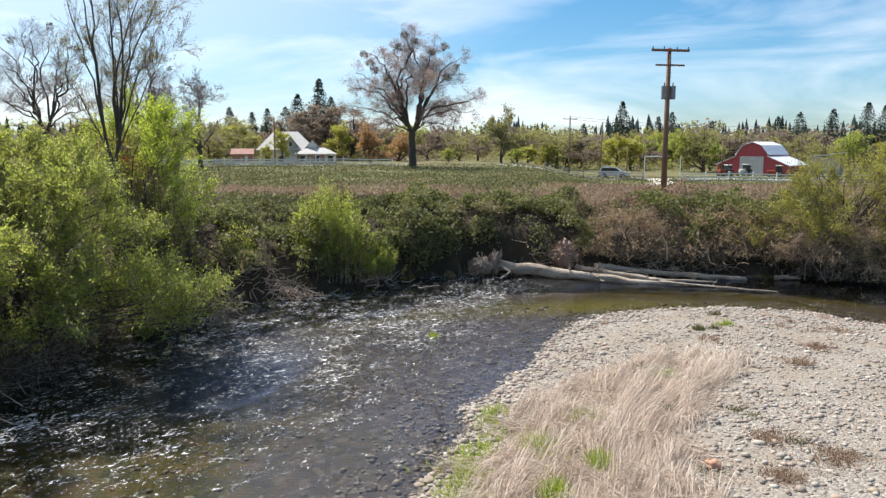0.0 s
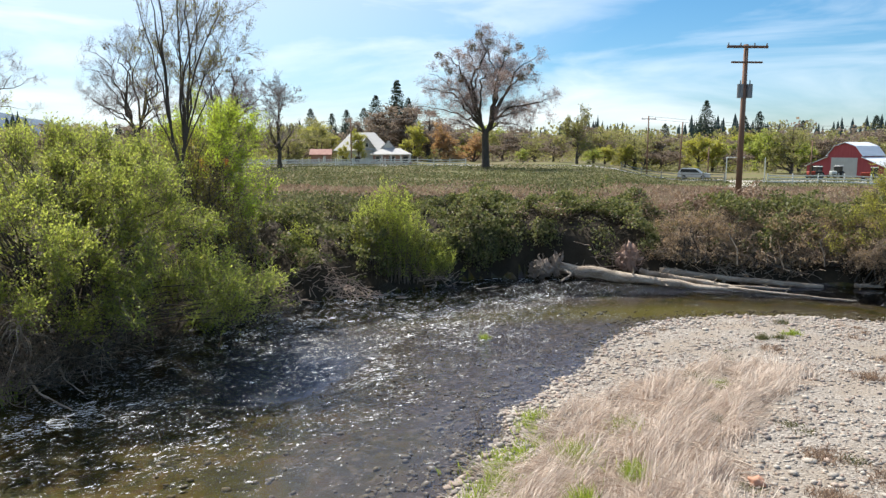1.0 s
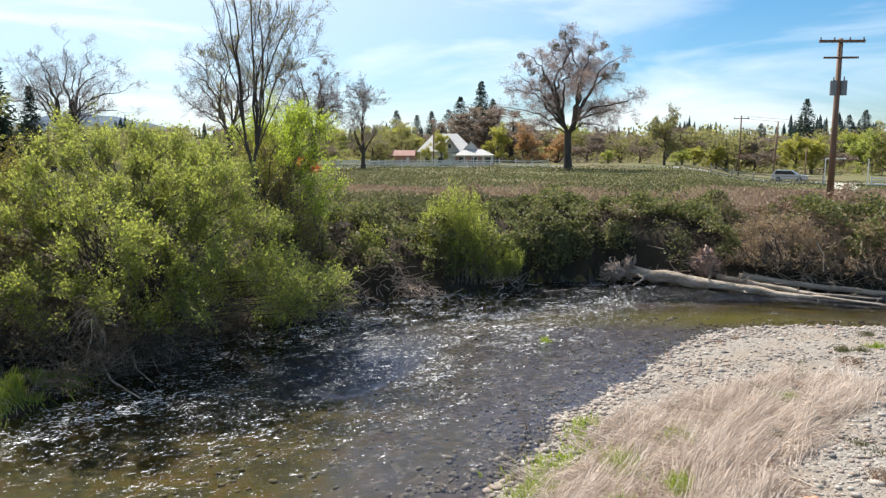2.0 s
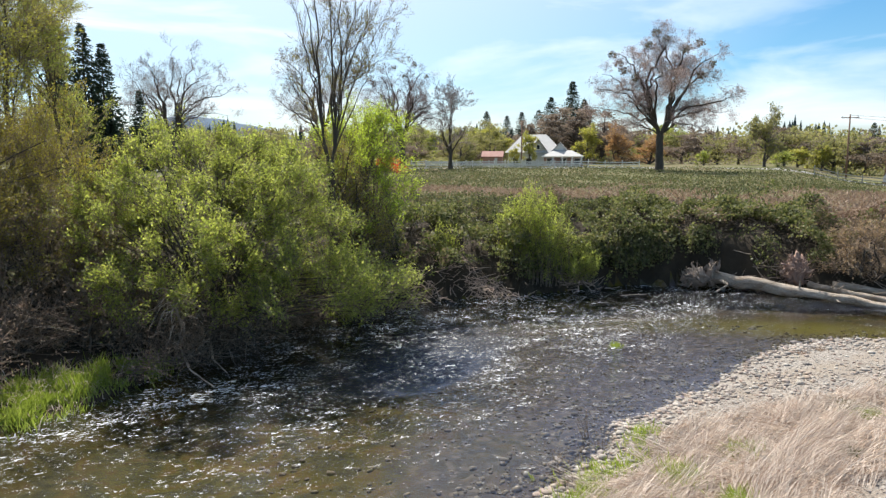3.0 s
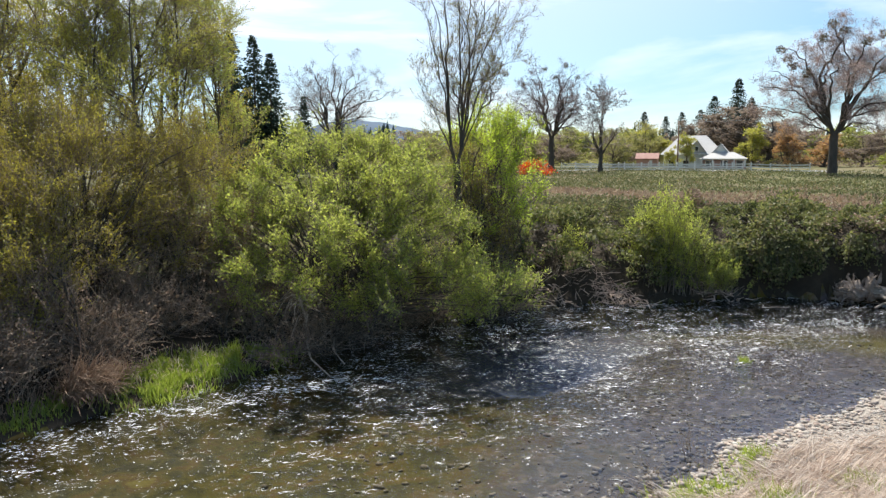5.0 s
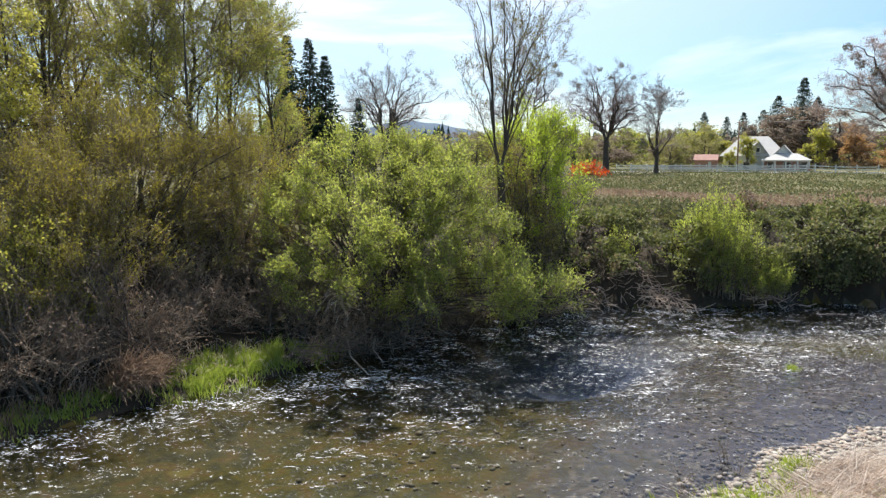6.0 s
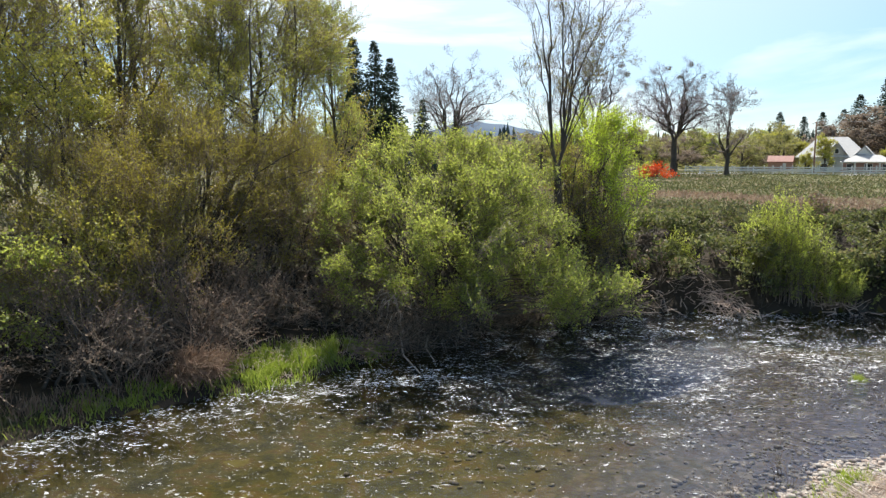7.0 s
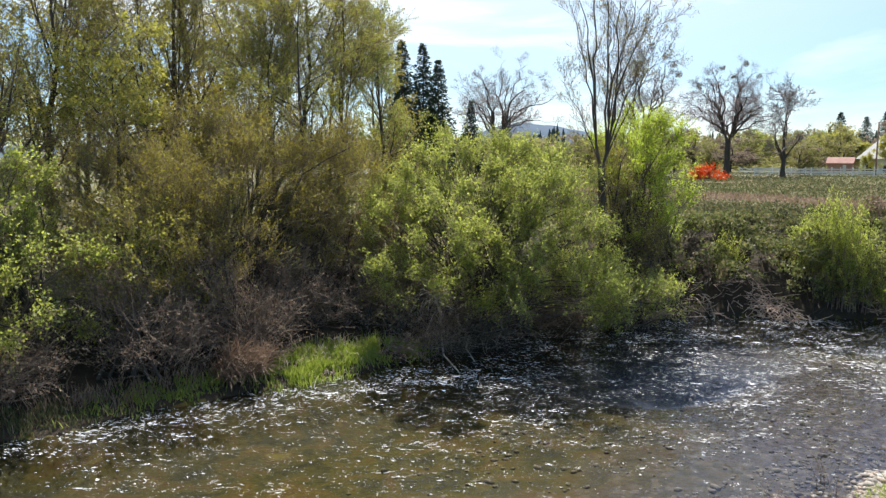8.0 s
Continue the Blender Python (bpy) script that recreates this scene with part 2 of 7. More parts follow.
def water_mat():
    """Clear shallow river water: tinted see-through body, blue-tinted rippled gloss, sharp wavelets, white riffle water
    and painted sun glints.
    """
    m, t, p, out = material("river_water")
    t.nodes.remove(p)
    co = node(t, "ShaderNodeTexCoord")
    mp = node(t, "ShaderNodeMapping", {"Scale": (1.0, 2.0, 1.0), "Rotation": (0, 0, radians(-32))})
    t.links.new(co.outputs["Object"], mp.inputs[0])

    def waves(scale, detail, rough, twist):
        n = node(t, "ShaderNodeTexNoise", {"Scale": scale, "Detail": detail, "Roughness": rough, "Distortion": twist})
        t.links.new(mp.outputs[0], n.inputs["Vector"])
        return n.outputs[0]

    def math_(op, a_, b_, c_=None):
        n = node(t, "ShaderNodeMath", operation=op)
        for q, v in enumerate((a_, b_, c_)):
            if v is None:
                continue
            if isinstance(v, (int, float)):
                n.inputs[q].default_value = v
            else:
                t.links.new(v, n.inputs[q])
        return n.outputs[0]

    def span(v, a_, b_, c_, d_):
        n = node(t, "ShaderNodeMapRange", {"From Min": a_, "From Max": b_, "To Min": c_, "To Max": d_})
        t.links.new(v, n.inputs[0])
        return n.outputs[0]
    big = node(t, "ShaderNodeTexNoise", {"Scale": 0.28, "Detail": 3.0})
    t.links.new(co.outputs["Object"], big.inputs["Vector"])
    sep = node(t, "ShaderNodeSeparateXYZ")
    t.links.new(co.outputs["Object"], sep.inputs[0])
    # still water behind the bar, quick water in the bend, a riffle along the grassy bank
    beside = math_("MULTIPLY_ADD", sep.outputs[1], -0.35, sep.outputs[0])
    quick = math_("MULTIPLY", span(beside, -4.6, -8.4, 0.16, 1.0), span(big.outputs[0], 0.36, 0.62, 0.5, 1.0))
    flecks = math_("MULTIPLY", quick, span(sep.outputs[1], 10.5, 18.0, 0.5, 1.0))
    quick = math_("MULTIPLY", quick, span(sep.outputs[1], 10.5, 18.0, 0.28, 1.0))
    quick = math_("MULTIPLY", quick, span(sep.outputs[1], 22.0, 29.0, 1.0, 0.5))
    off = math_("ABSOLUTE", math_("MULTIPLY_ADD", sep.outputs[1], -0.33, math_("ADD", sep.outputs[0], 13.6)), 0.0)
    riffle = math_("MULTIPLY", span(off, 0.1, 1.9, 1.0, 0.0), span(sep.outputs[1], 17.0, 15.0, 0.0, 1.0))
    crest = span(waves(7.5, 3.0, 0.6, 1.0), 0.54, 0.8, 0.0, 1.0)
    low = math_("MULTIPLY", waves(1.5, 2.0, 0.5, 1.2), 0.2)
    low = math_("MULTIPLY_ADD", waves(5.5, 2.0, 0.5, 0.8), 0.3, low)
    low = math_("MULTIPLY_ADD", waves(11.0, 2.0, 0.5, 0.6), 0.14, low)
    height = math_("MULTIPLY_ADD", crest, 0.22, low)
    b = node(t, "ShaderNodeBump", {"Distance": 0.115})
    t.links.new(quick, b.inputs["Strength"])
    t.links.new(height, b.inputs["Height"])
    # blue tint on the gloss, putting a bluer sky into its reflections
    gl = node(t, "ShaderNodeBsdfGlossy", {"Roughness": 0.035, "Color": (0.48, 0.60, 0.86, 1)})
    t.links.new(b.outputs[0], gl.inputs["Normal"])
    tr = node(t, "ShaderNodeBsdfTransparent", {"Color": (0.67, 0.655, 0.575, 1)})
    fr = node(t, "ShaderNodeFresnel", {"IOR": 1.33})
    t.links.new(b.outputs[0], fr.inputs["Normal"])
    mx = node(t, "ShaderNodeMixShader")
    t.links.new(fr.outputs[0], mx.inputs[0])
    t.links.new(tr.outputs[0], mx.inputs[1])
    t.links.new(gl.outputs[0], mx.inputs[2])
    # broken white water on the riffle; elsewhere white flecks painted as sun glints
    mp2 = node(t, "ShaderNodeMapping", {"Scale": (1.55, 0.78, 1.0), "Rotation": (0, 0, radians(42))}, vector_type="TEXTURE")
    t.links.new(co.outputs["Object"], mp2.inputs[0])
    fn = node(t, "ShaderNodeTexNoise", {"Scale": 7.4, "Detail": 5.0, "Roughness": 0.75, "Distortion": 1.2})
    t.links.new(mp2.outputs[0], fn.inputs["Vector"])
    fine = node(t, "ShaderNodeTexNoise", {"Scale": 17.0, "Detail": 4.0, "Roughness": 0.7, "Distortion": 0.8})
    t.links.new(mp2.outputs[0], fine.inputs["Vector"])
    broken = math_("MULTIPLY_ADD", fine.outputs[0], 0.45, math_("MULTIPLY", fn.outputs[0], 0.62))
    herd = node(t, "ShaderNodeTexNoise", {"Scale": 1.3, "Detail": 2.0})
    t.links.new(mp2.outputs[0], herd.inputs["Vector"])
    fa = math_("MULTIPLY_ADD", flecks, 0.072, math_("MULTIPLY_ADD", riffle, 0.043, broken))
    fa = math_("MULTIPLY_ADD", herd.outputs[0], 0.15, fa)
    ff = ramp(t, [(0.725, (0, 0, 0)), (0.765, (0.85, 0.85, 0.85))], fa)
    foam_glint = node(t, "ShaderNodeBsdfDiffuse", {"Color": (0.8, 0.82, 0.83, 1)})
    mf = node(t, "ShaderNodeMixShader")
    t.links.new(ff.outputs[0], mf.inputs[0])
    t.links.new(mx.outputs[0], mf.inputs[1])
    t.links.new(foam_glint.outputs[0], mf.inputs[2])
    t.links.new(mf.outputs[0], out.inputs[0])
    return m


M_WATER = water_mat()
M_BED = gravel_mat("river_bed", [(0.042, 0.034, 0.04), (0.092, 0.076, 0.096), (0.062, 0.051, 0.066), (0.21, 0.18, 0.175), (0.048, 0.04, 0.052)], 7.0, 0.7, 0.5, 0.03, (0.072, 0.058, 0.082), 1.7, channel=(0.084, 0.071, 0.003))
M_BAR = gravel_mat("gravel_ground", [(0.13, 0.115, 0.10), (0.30, 0.27, 0.24), (0.20, 0.18, 0.16), (0.39, 0.355, 0.32), (0.17, 0.145, 0.125)], 19, 0.9, 1.0, 0.03, (0.255, 0.215, 0.175), 0.6)
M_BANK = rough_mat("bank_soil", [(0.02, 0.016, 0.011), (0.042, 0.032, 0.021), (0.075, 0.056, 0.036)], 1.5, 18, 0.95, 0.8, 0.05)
M_FIELD = rough_mat("field_ground", [(0.08, 0.09, 0.035), (0.14, 0.11, 0.06), (0.11, 0.12, 0.04), (0.2, 0.15, 0.09)], 0.12, 3.0, 0.95, 0.6, 0.08)
M_STONE = stone_mat("river_stone", [(0.19, 0.175, 0.16), (0.42, 0.38, 0.335), (0.28, 0.25, 0.225), (0.50, 0.46, 0.41), (0.36, 0.28, 0.22), (0.16, 0.15, 0.15), (0.43, 0.35, 0.30), (0.27, 0.20, 0.165), (0.45, 0.42, 0.38)])
M_WETSTONE = stone_mat("bed_stone", [(0.16, 0.135, 0.125), (0.26, 0.225, 0.20), (0.13, 0.11, 0.11), (0.36, 0.32, 0.285), (0.20, 0.165, 0.14)], 0.45)
M_BARK = rough_mat("dark_bark", [(0.038, 0.032, 0.026), (0.083, 0.07, 0.058), (0.145, 0.123, 0.104)], 4, 40, 0.9, 0.8, 0.02, stretch=(1, 1, 0.3))
M_TWIG = rough_mat("brown_twigs", [(0.13, 0.10, 0.075), (0.22, 0.17, 0.13), (0.33, 0.27, 0.21)], 3, 30, 0.9, 0.2, island=0.5)
M_FAR_TWIG = rough_mat("purple_brown_twigs", [(0.17, 0.135, 0.125), (0.27, 0.22, 0.205), (0.36, 0.30, 0.285)], 1, 10, 0.9, 0.2, island=0.5)
M_DEADCANE = rough_mat("bleached_dead_canes", [(0.20, 0.145, 0.105), (0.33, 0.255, 0.195), (0.46, 0.375, 0.30)], 3, 30, 0.9, 0.2, island=0.5)
M_OAK_TWIG = rough_mat("budding_oak_twigs", [(0.15, 0.11, 0.105), (0.25, 0.19, 0.185), (0.36, 0.29, 0.28)], 1, 10, 0.9, 0.2, island=0.5)
M_DRIFT = rough_mat("bleached_driftwood", [(0.07, 0.05, 0.036), (0.24, 0.185, 0.14), (0.48, 0.41, 0.34), (0.66, 0.59, 0.51)], 2.2, 16, 0.85, 1.0, 0.06, island=0.2, stretch=(0.5, 1.6, 1.6))
M_LEAF_GREEN = leaf_mat("fresh_green_leaves", [(0.155, 0.188, 0.06), (0.26, 0.30, 0.085), (0.36, 0.395, 0.11), (0.47, 0.485, 0.16)], 0.62)
M_LEAF_BRIGHT = leaf_mat("bright_spring_leaves", [(0.25, 0.28, 0.075), (0.37, 0.41, 0.115), (0.47, 0.51, 0.15)], 0.68)
M_LEAF_OLIVE = leaf_mat("olive_brown_leaves", [(0.15, 0.12, 0.05), (0.25, 0.215, 0.06), (0.33, 0.30, 0.07), (0.38, 0.34, 0.10)], 0.46)
M_LEAF_YELLOW = leaf_mat("yellow_green_leaves", [(0.25, 0.25, 0.065), (0.37, 0.36, 0.09), (0.48, 0.455, 0.14)], 0.5)
M_BRAMBLE = leaf_mat("bramble_leaves", [(0.052, 0.066, 0.026), (0.115, 0.132, 0.048), (0.20, 0.21, 0.085), (0.25, 0.20, 0.12)], 0.45, 0.55)
M_DRYLEAF = leaf_mat("dry_brush", [(0.19, 0.125, 0.09), (0.29, 0.205, 0.15), (0.38, 0.295, 0.22)], 0.25, 0.8)
M_GOLDBRUSH = leaf_mat("golden_dead_brush", [(0.26, 0.18, 0.11), (0.40, 0.295, 0.18), (0.50, 0.40, 0.27)], 0.4, 0.8)
M_LEAF_SPRING = leaf_mat("new_spring_leaves", [(0.30, 0.365, 0.075), (0.42, 0.51, 0.10), (0.52, 0.60, 0.16)], 0.68)
M_FIELDLEAF = leaf_mat("field_cover", [(0.05, 0.066, 0.036), (0.10, 0.11, 0.05), (0.15, 0.155, 0.07), (0.21, 0.155, 0.10)], 0.3, 0.95)
M_STRAW = leaf_mat("dry_straw", [(0.27, 0.19, 0.145), (0.47, 0.38, 0.315), (0.63, 0.545, 0.47), (0.74, 0.67, 0.60)], 0.3, 0.7, 0.25)
M_GRASS = leaf_mat("green_grass", [(0.17, 0.215, 0.05), (0.27, 0.335, 0.075), (0.37, 0.42, 0.13)], 0.5)
M_CONIFER = leaf_mat("conifer_needles", [(0.025, 0.04, 0.03), (0.045, 0.07, 0.045), (0.07, 0.10, 0.06)], 0.15, 0.6)
# slight bluish distance haze is mixed into the far firs' colour
M_FARFIR = rough_mat("haze_tinted_fir_boughs", [(0.035, 0.055, 0.055), (0.055, 0.08, 0.075), (0.085, 0.11, 0.095)], 0.15, 1.2, 0.95, 0.6, 0.5, island=0.4)
M_FARLEAF = leaf_mat("distant_foliage", [(0.17, 0.175, 0.085), (0.25, 0.25, 0.105), (0.33, 0.32, 0.125), (0.32, 0.26, 0.17)], 0.46, rough=0.9)
M_FARBROWN = leaf_mat("distant_brown_crowns", [(0.165, 0.13, 0.105), (0.235, 0.19, 0.15), (0.29, 0.24, 0.185)], 0.4, rough=0.9)
M_RUST = leaf_mat("rust_leaves", [(0.28, 0.17, 0.10), (0.40, 0.25, 0.13), (0.45, 0.33, 0.17)], 0.42, rough=0.9)
M_RED = leaf_mat("red_leaves", [(0.55, 0.09, 0.04), (0.68, 0.16, 0.06)], 0.4)
M_BUD = leaf_mat("pinkish_oak_buds", [(0.36, 0.25, 0.22), (0.46, 0.35, 0.32), (0.50, 0.42, 0.32)], 0.5, rough=0.9)
M_MISTLE = leaf_mat("mistletoe_leaves", [(0.09, 0.07, 0.05), (0.15, 0.125, 0.075), (0.2, 0.17, 0.10)], 0.2)

# ---- mesh helpers ----


def mesh_of(name, verts, quads=None, tris=None, mat=None, smooth=False):
    """A mesh from arrays of vertices, four-cornered and three-cornered faces."""
    verts = np.asarray(verts, dtype=np.float32).reshape(-1, 3)
    loops, starts, n = [], [], 0
    for f, k in ((quads, 4), (tris, 3)):
        if f is not None and len(f):
            f = np.asarray(f, dtype=np.int32).reshape(-1, k)
            loops.append(f.ravel())
            starts.append(n + k * np.arange(len(f), dtype=np.int32))
            n += f.size
    me = bpy.data.meshes.new(name)
    me.vertices.add(len(verts))
    me.vertices.foreach_set("co", verts.ravel())
    loops, starts = np.concatenate(loops), np.concatenate(starts)
    me.loops.add(n)
    me.loops.foreach_set("vertex_index", loops)
    me.polygons.add(len(starts))
    me.polygons.foreach_set("loop_start", starts)
    me.polygons.foreach_set("use_smooth", np.full(len(starts), smooth))
    me.update(calc_edges=True)
    if mat:
        me.materials.append(mat)
    return me


def child(name, me, parent, label=""):
    ob = new(name, me)
    ob.parent = parent
    return tagged(ob, label) if label else ob


def thing(name, label, category, at=(0, 0, 0), group="", kind=""):
    ob = new(name)
    ob.location = at
    ob.empty_display_size = 0.2
    return tagged(ob, label, category, group, kind)


def part(name, bm, mat, parent, label="", smooth=False):
    """Links a bmesh as one mesh object under a thing or a part."""
    me = bpy.data.meshes.new(name)
    bm.to_mesh(me)
    bm.free()
    me.materials.append(mat)
    for p in me.polygons:
        p.use_smooth = smooth
    return child(name, me, parent, label)


def unit(v):
    return v / np.maximum(np.linalg.norm(v, axis=-1, keepdims=True), 1e-9)


def tubes(P, R, k=4):
    """Tapered tubes along polylines: P (n, m, 3), R (n, m)."""
    n, m, _ = P.shape
    T = np.empty_like(P)
    T[:, 1:-1] = P[:, 2:] - P[:, :-2]
    T[:, 0] = P[:, 1] - P[:, 0]
    T[:, -1] = P[:, -1] - P[:, -2]
    T = unit(T)
    mean = unit(P[:, -1] - P[:, 0])
    ref = np.where(np.abs(mean[:, 2:3]) > 0.8, np.array([[1.0, 0, 0]]), np.array([[0, 0, 1.0]]))[:, None, :]
    U = unit(np.cross(T, np.broadcast_to(ref, T.shape)))
    V = np.cross(T, U)
    ang = np.arange(k) * 2 * np.pi / k
    ring = (U[:, :, None, :] * np.cos(ang)[:, None] + V[:, :, None, :] * np.sin(ang)[:, None]) * R[:, :, None, None]
    verts = (P[:, :, None, :] + ring).reshape(-1, 3)
    base = (np.arange(n) * m * k)[:, None, None] + (np.arange(m - 1) * k)[None, :, None]
    i, j = np.arange(k), (np.arange(k) + 1) % k
    quads = np.stack([base + i, base + j, base + k + j, base + k + i], -1).reshape(-1, 4)
    return verts, quads


def sprout(P, R, n, span, angle, length, m, rng, up=0.0, wob=0.15, rfac=0.6, taper=0.35, tip_less=0.4):
    """Side branches of the branches P: n each, leaving within span at the angles given."""
    N, pm, _ = P.shape
    idx = np.repeat(np.arange(N), n)
    s = rng.uniform(span[0], span[1], len(idx))
    f = s * (pm - 1)
    i0 = np.minimum(f.astype(int), pm - 2)
    w = (f - i0)[:, None]
    pos = P[idx, i0] * (1 - w) + P[idx, i0 + 1] * w
    tan = unit(P[idx, i0 + 1] - P[idx, i0])
    rad = R[idx, i0] * (1 - w[:, 0]) + R[idx, i0 + 1] * w[:, 0]
    rnd = rng.normal(size=tan.shape)
    perp = unit(rnd - tan * np.sum(rnd * tan, -1, keepdims=True))
    a = np.radians(rng.uniform(angle[0], angle[1], len(idx)))[:, None]
    d = unit(np.cos(a) * tan + np.sin(a) * perp)
    L = rng.uniform(length[0], length[1], len(idx)) * (1 - tip_less * s)
    out = np.empty((len(idx), m, 3))
    out[:, 0] = pos
    for q in range(1, m):
        d = unit(d + rng.normal(size=d.shape) * wob + np.array([0, 0, up / (m - 1)]))
        out[:, q] = out[:, q - 1] + d * (L / (m - 1))[:, None]
    r0 = rad * rfac
    return out, r0[:, None] * np.linspace(1, taper, m)[None, :]


def along(P, n, span, rng):
    """Random places on branches, with the direction there."""
    N, pm, _ = P.shape
    idx = rng.integers(0, N, n)
    f = rng.uniform(span[0], span[1], n) * (pm - 1)
    i0 = np.minimum(f.astype(int), pm - 2)
    w = (f - i0)[:, None]
    return P[idx, i0] * (1 - w) + P[idx, i0 + 1] * w, unit(P[idx, i0 + 1] - P[idx, i0])


def leaf_faces(pos, tan, size, rng, width=0.32, spread=0.9, upness=0.4):
    """Small pointed blades at pos, one face each."""
    n = len(pos)
    d = unit(tan + rng.normal(size=(n, 3)) * spread)
    nrm = unit(rng.normal(size=(n, 3)) + np.array([0, 0, upness * 2]))
    side = unit(np.cross(d, nrm))
    L = (size * rng.uniform(0.6, 1.4, n))[:, None]
    a, c = pos, pos + d * L
    mid = pos + d * L * 0.5
    v = np.stack([a, mid + side * L * width, c, mid - side * L * width], 1).reshape(-1, 3)
    return v, np.arange(4 * n).reshape(-1, 4)


def joined(chunks):
    vs, qs, n = [], [], 0
    for v, q in chunks:
        vs.append(v)
        qs.append(q + n)
        n += len(v)
    return np.concatenate(vs), np.concatenate(qs)


LATTICE = np.random.default_rng(5).random((128, 128))


def soft_noise(x, y, size, shift=0.0):
    """Smooth value noise, 0 to 1, with features about size metres wide."""
    u, v = np.asarray(x) / size + 31.7 + shift, np.asarray(y) / size + 12.3 + shift * 1.7
    i, j = np.floor(u).astype(int), np.floor(v).astype(int)
    fu, fv = u - i, v - j
    fu, fv = fu * fu * (3 - 2 * fu), fv * fv * (3 - 2 * fv)
    g = lambda p, q: LATTICE[p % 128, q % 128]
    return (g(i, j) * (1 - fu) + g(i + 1, j) * fu) * (1 - fv) + (g(i, j + 1) * (1 - fu) + g(i + 1, j + 1) * fu) * fv


def smooth(x, lo, hi):
    t = np.clip((np.asarray(x, dtype=float) - lo) / (hi - lo), 0, 1)
    return t * t * (3 - 2 * t)


# ---- plan of the river ----
OUTER = np.array([(-14, -4000), (-13, -40), (-12, -8), (-11.7, 4.1), (-11.7, 6), (-11.4, 8), (-11.2, 10.2), (-10.9, 12.9), (-11, 15.3), (-10.9, 17.5),
                  (-10.4, 20), (-9.6, 23.5), (-8.2, 26.4), (-6, 28), (-4.2, 29.8), (-1.9, 32.4), (1, 33.8), (4.4, 33.8), (10.5, 33.6),
                  (16.2, 33.3), (19.5, 32), (30, 28), (50, 18), (90, 2), (140, -24), (4000, -2000), (4000, 4000), (-4000, 4000), (-4000, -4000)], float)
BAR = np.array([(-1.5, -4000), (-1.5, -40), (-0.6, -8), (-0.2, 4), (0.1, 10), (0.4, 12.6), (0.9, 13.9), (1.1, 15.6), (2.0, 17.4), (3.3, 20.9), (4.3, 23.5), (5.7, 25.4),
                (7.8, 26.6), (10.6, 27), (12.9, 26.5), (14.1, 25.4), (16, 23.6), (22, 19), (40, 8), (80, -9), (132, -36), (4000, -2014), (4000, -4000)], float)


def inside_distance(x, y, poly):
    """Distance to the polygon's edge, positive inside."""
    x, y = np.asarray(x, float), np.asarray(y, float)
    best = np.full(x.shape, 1e18)
    ins = np.zeros(x.shape, bool)
    for (ax, ay), (bx, by) in zip(poly, np.roll(poly, -1, 0)):
        dx, dy = bx - ax, by - ay
        t = np.clip(((x - ax) * dx + (y - ay) * dy) / (dx * dx + dy * dy), 0, 1)
        best = np.minimum(best, (x - ax - t * dx) ** 2 + (y - ay - t * dy) ** 2)
        if ay != by:
            ins ^= ((ay > y) != (by > y)) & (x < dx * (y - ay) / dy + ax)
    return np.where(ins, 1, -1) * np.sqrt(best)


def ground_z(x, y, parts=False):
    x, y = np.asarray(x, float), np.asarray(y, float)
    wob = 0.5 * (soft_noise(x, y, 1.1) - 0.5) + 0.25 * (soft_noise(x, y, 0.45, 3) - 0.5)
    dO, dB = inside_distance(x, y, OUTER) + wob, inside_distance(x, y, BAR) + wob * 0.8
    bed = -np.minimum(np.minimum(0.085 * np.maximum(-dB, 0) + 0.03, 0.55 * np.maximum(-dO, 0) + 0.03), 0.75)
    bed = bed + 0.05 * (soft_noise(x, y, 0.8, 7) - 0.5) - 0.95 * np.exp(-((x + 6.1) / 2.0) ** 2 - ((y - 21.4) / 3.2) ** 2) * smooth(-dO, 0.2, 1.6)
    bar = 0.03 + 0.42 * (1 - np.exp(-np.maximum(dB, 0) / 3.5)) + 0.09 * (soft_noise(x, y, 2.2, 2) - 0.5) * smooth(dB, 0, 2)
    # undercut and steep on the outside of the bend, sloping to both sides
    cut = smooth(x, -3.6, -2.2) * smooth(x, 5.4, 3.6)
    far = np.interp(dO, [0, 0.5, 1.0, 2.0, 4, 7.5], [0.03, 0.4, 0.95, 1.7, 2.4, 2.75]) * (1 - cut) + np.interp(dO, [0, 0.3, 0.6, 1.2, 3.4, 7.5], [0.03, 0.85, 1.75, 2.15, 2.5, 2.75]) * cut
    left = np.interp(dO, [0, 1, 3, 6, 12, 25], [0.03, 0.35, 0.8, 1.5, 2.2, 2.7])
    w = smooth(y - 0.3 * x, 24, 30)
    dip = 1.95 * smooth(y, 52, 92) * smooth(x - 0.06 * y, 0, 14) * (1 - 0.0 * x)
    land = far * w + left * (1 - w) + 0.25 * (soft_noise(x, y, 3.5, 5) - 0.5) * smooth(dO, 0.5, 4) - dip + 0.02 * smooth(y, 60, 110) * 10
    z = np.where(dO > 0, land, np.where(dB > 0, bar, bed))
    return (z, dO, dB) if parts else z


def stretched(lo, hi, step, far, growth=1.16):
    """Even steps between lo and hi, growing ones out to far on both sides."""
    mid = list(np.arange(lo, hi + 1e-6, step))
    s, up_, dn = step, [], []
    p = hi
    while p < far:
        s *= growth
        p += s
        up_.append(p)
    s, p = step, lo
    while p > -far:
        s *= growth
        p -= s
        dn.append(p)
    return np.array(dn[::-1] + mid + up_)


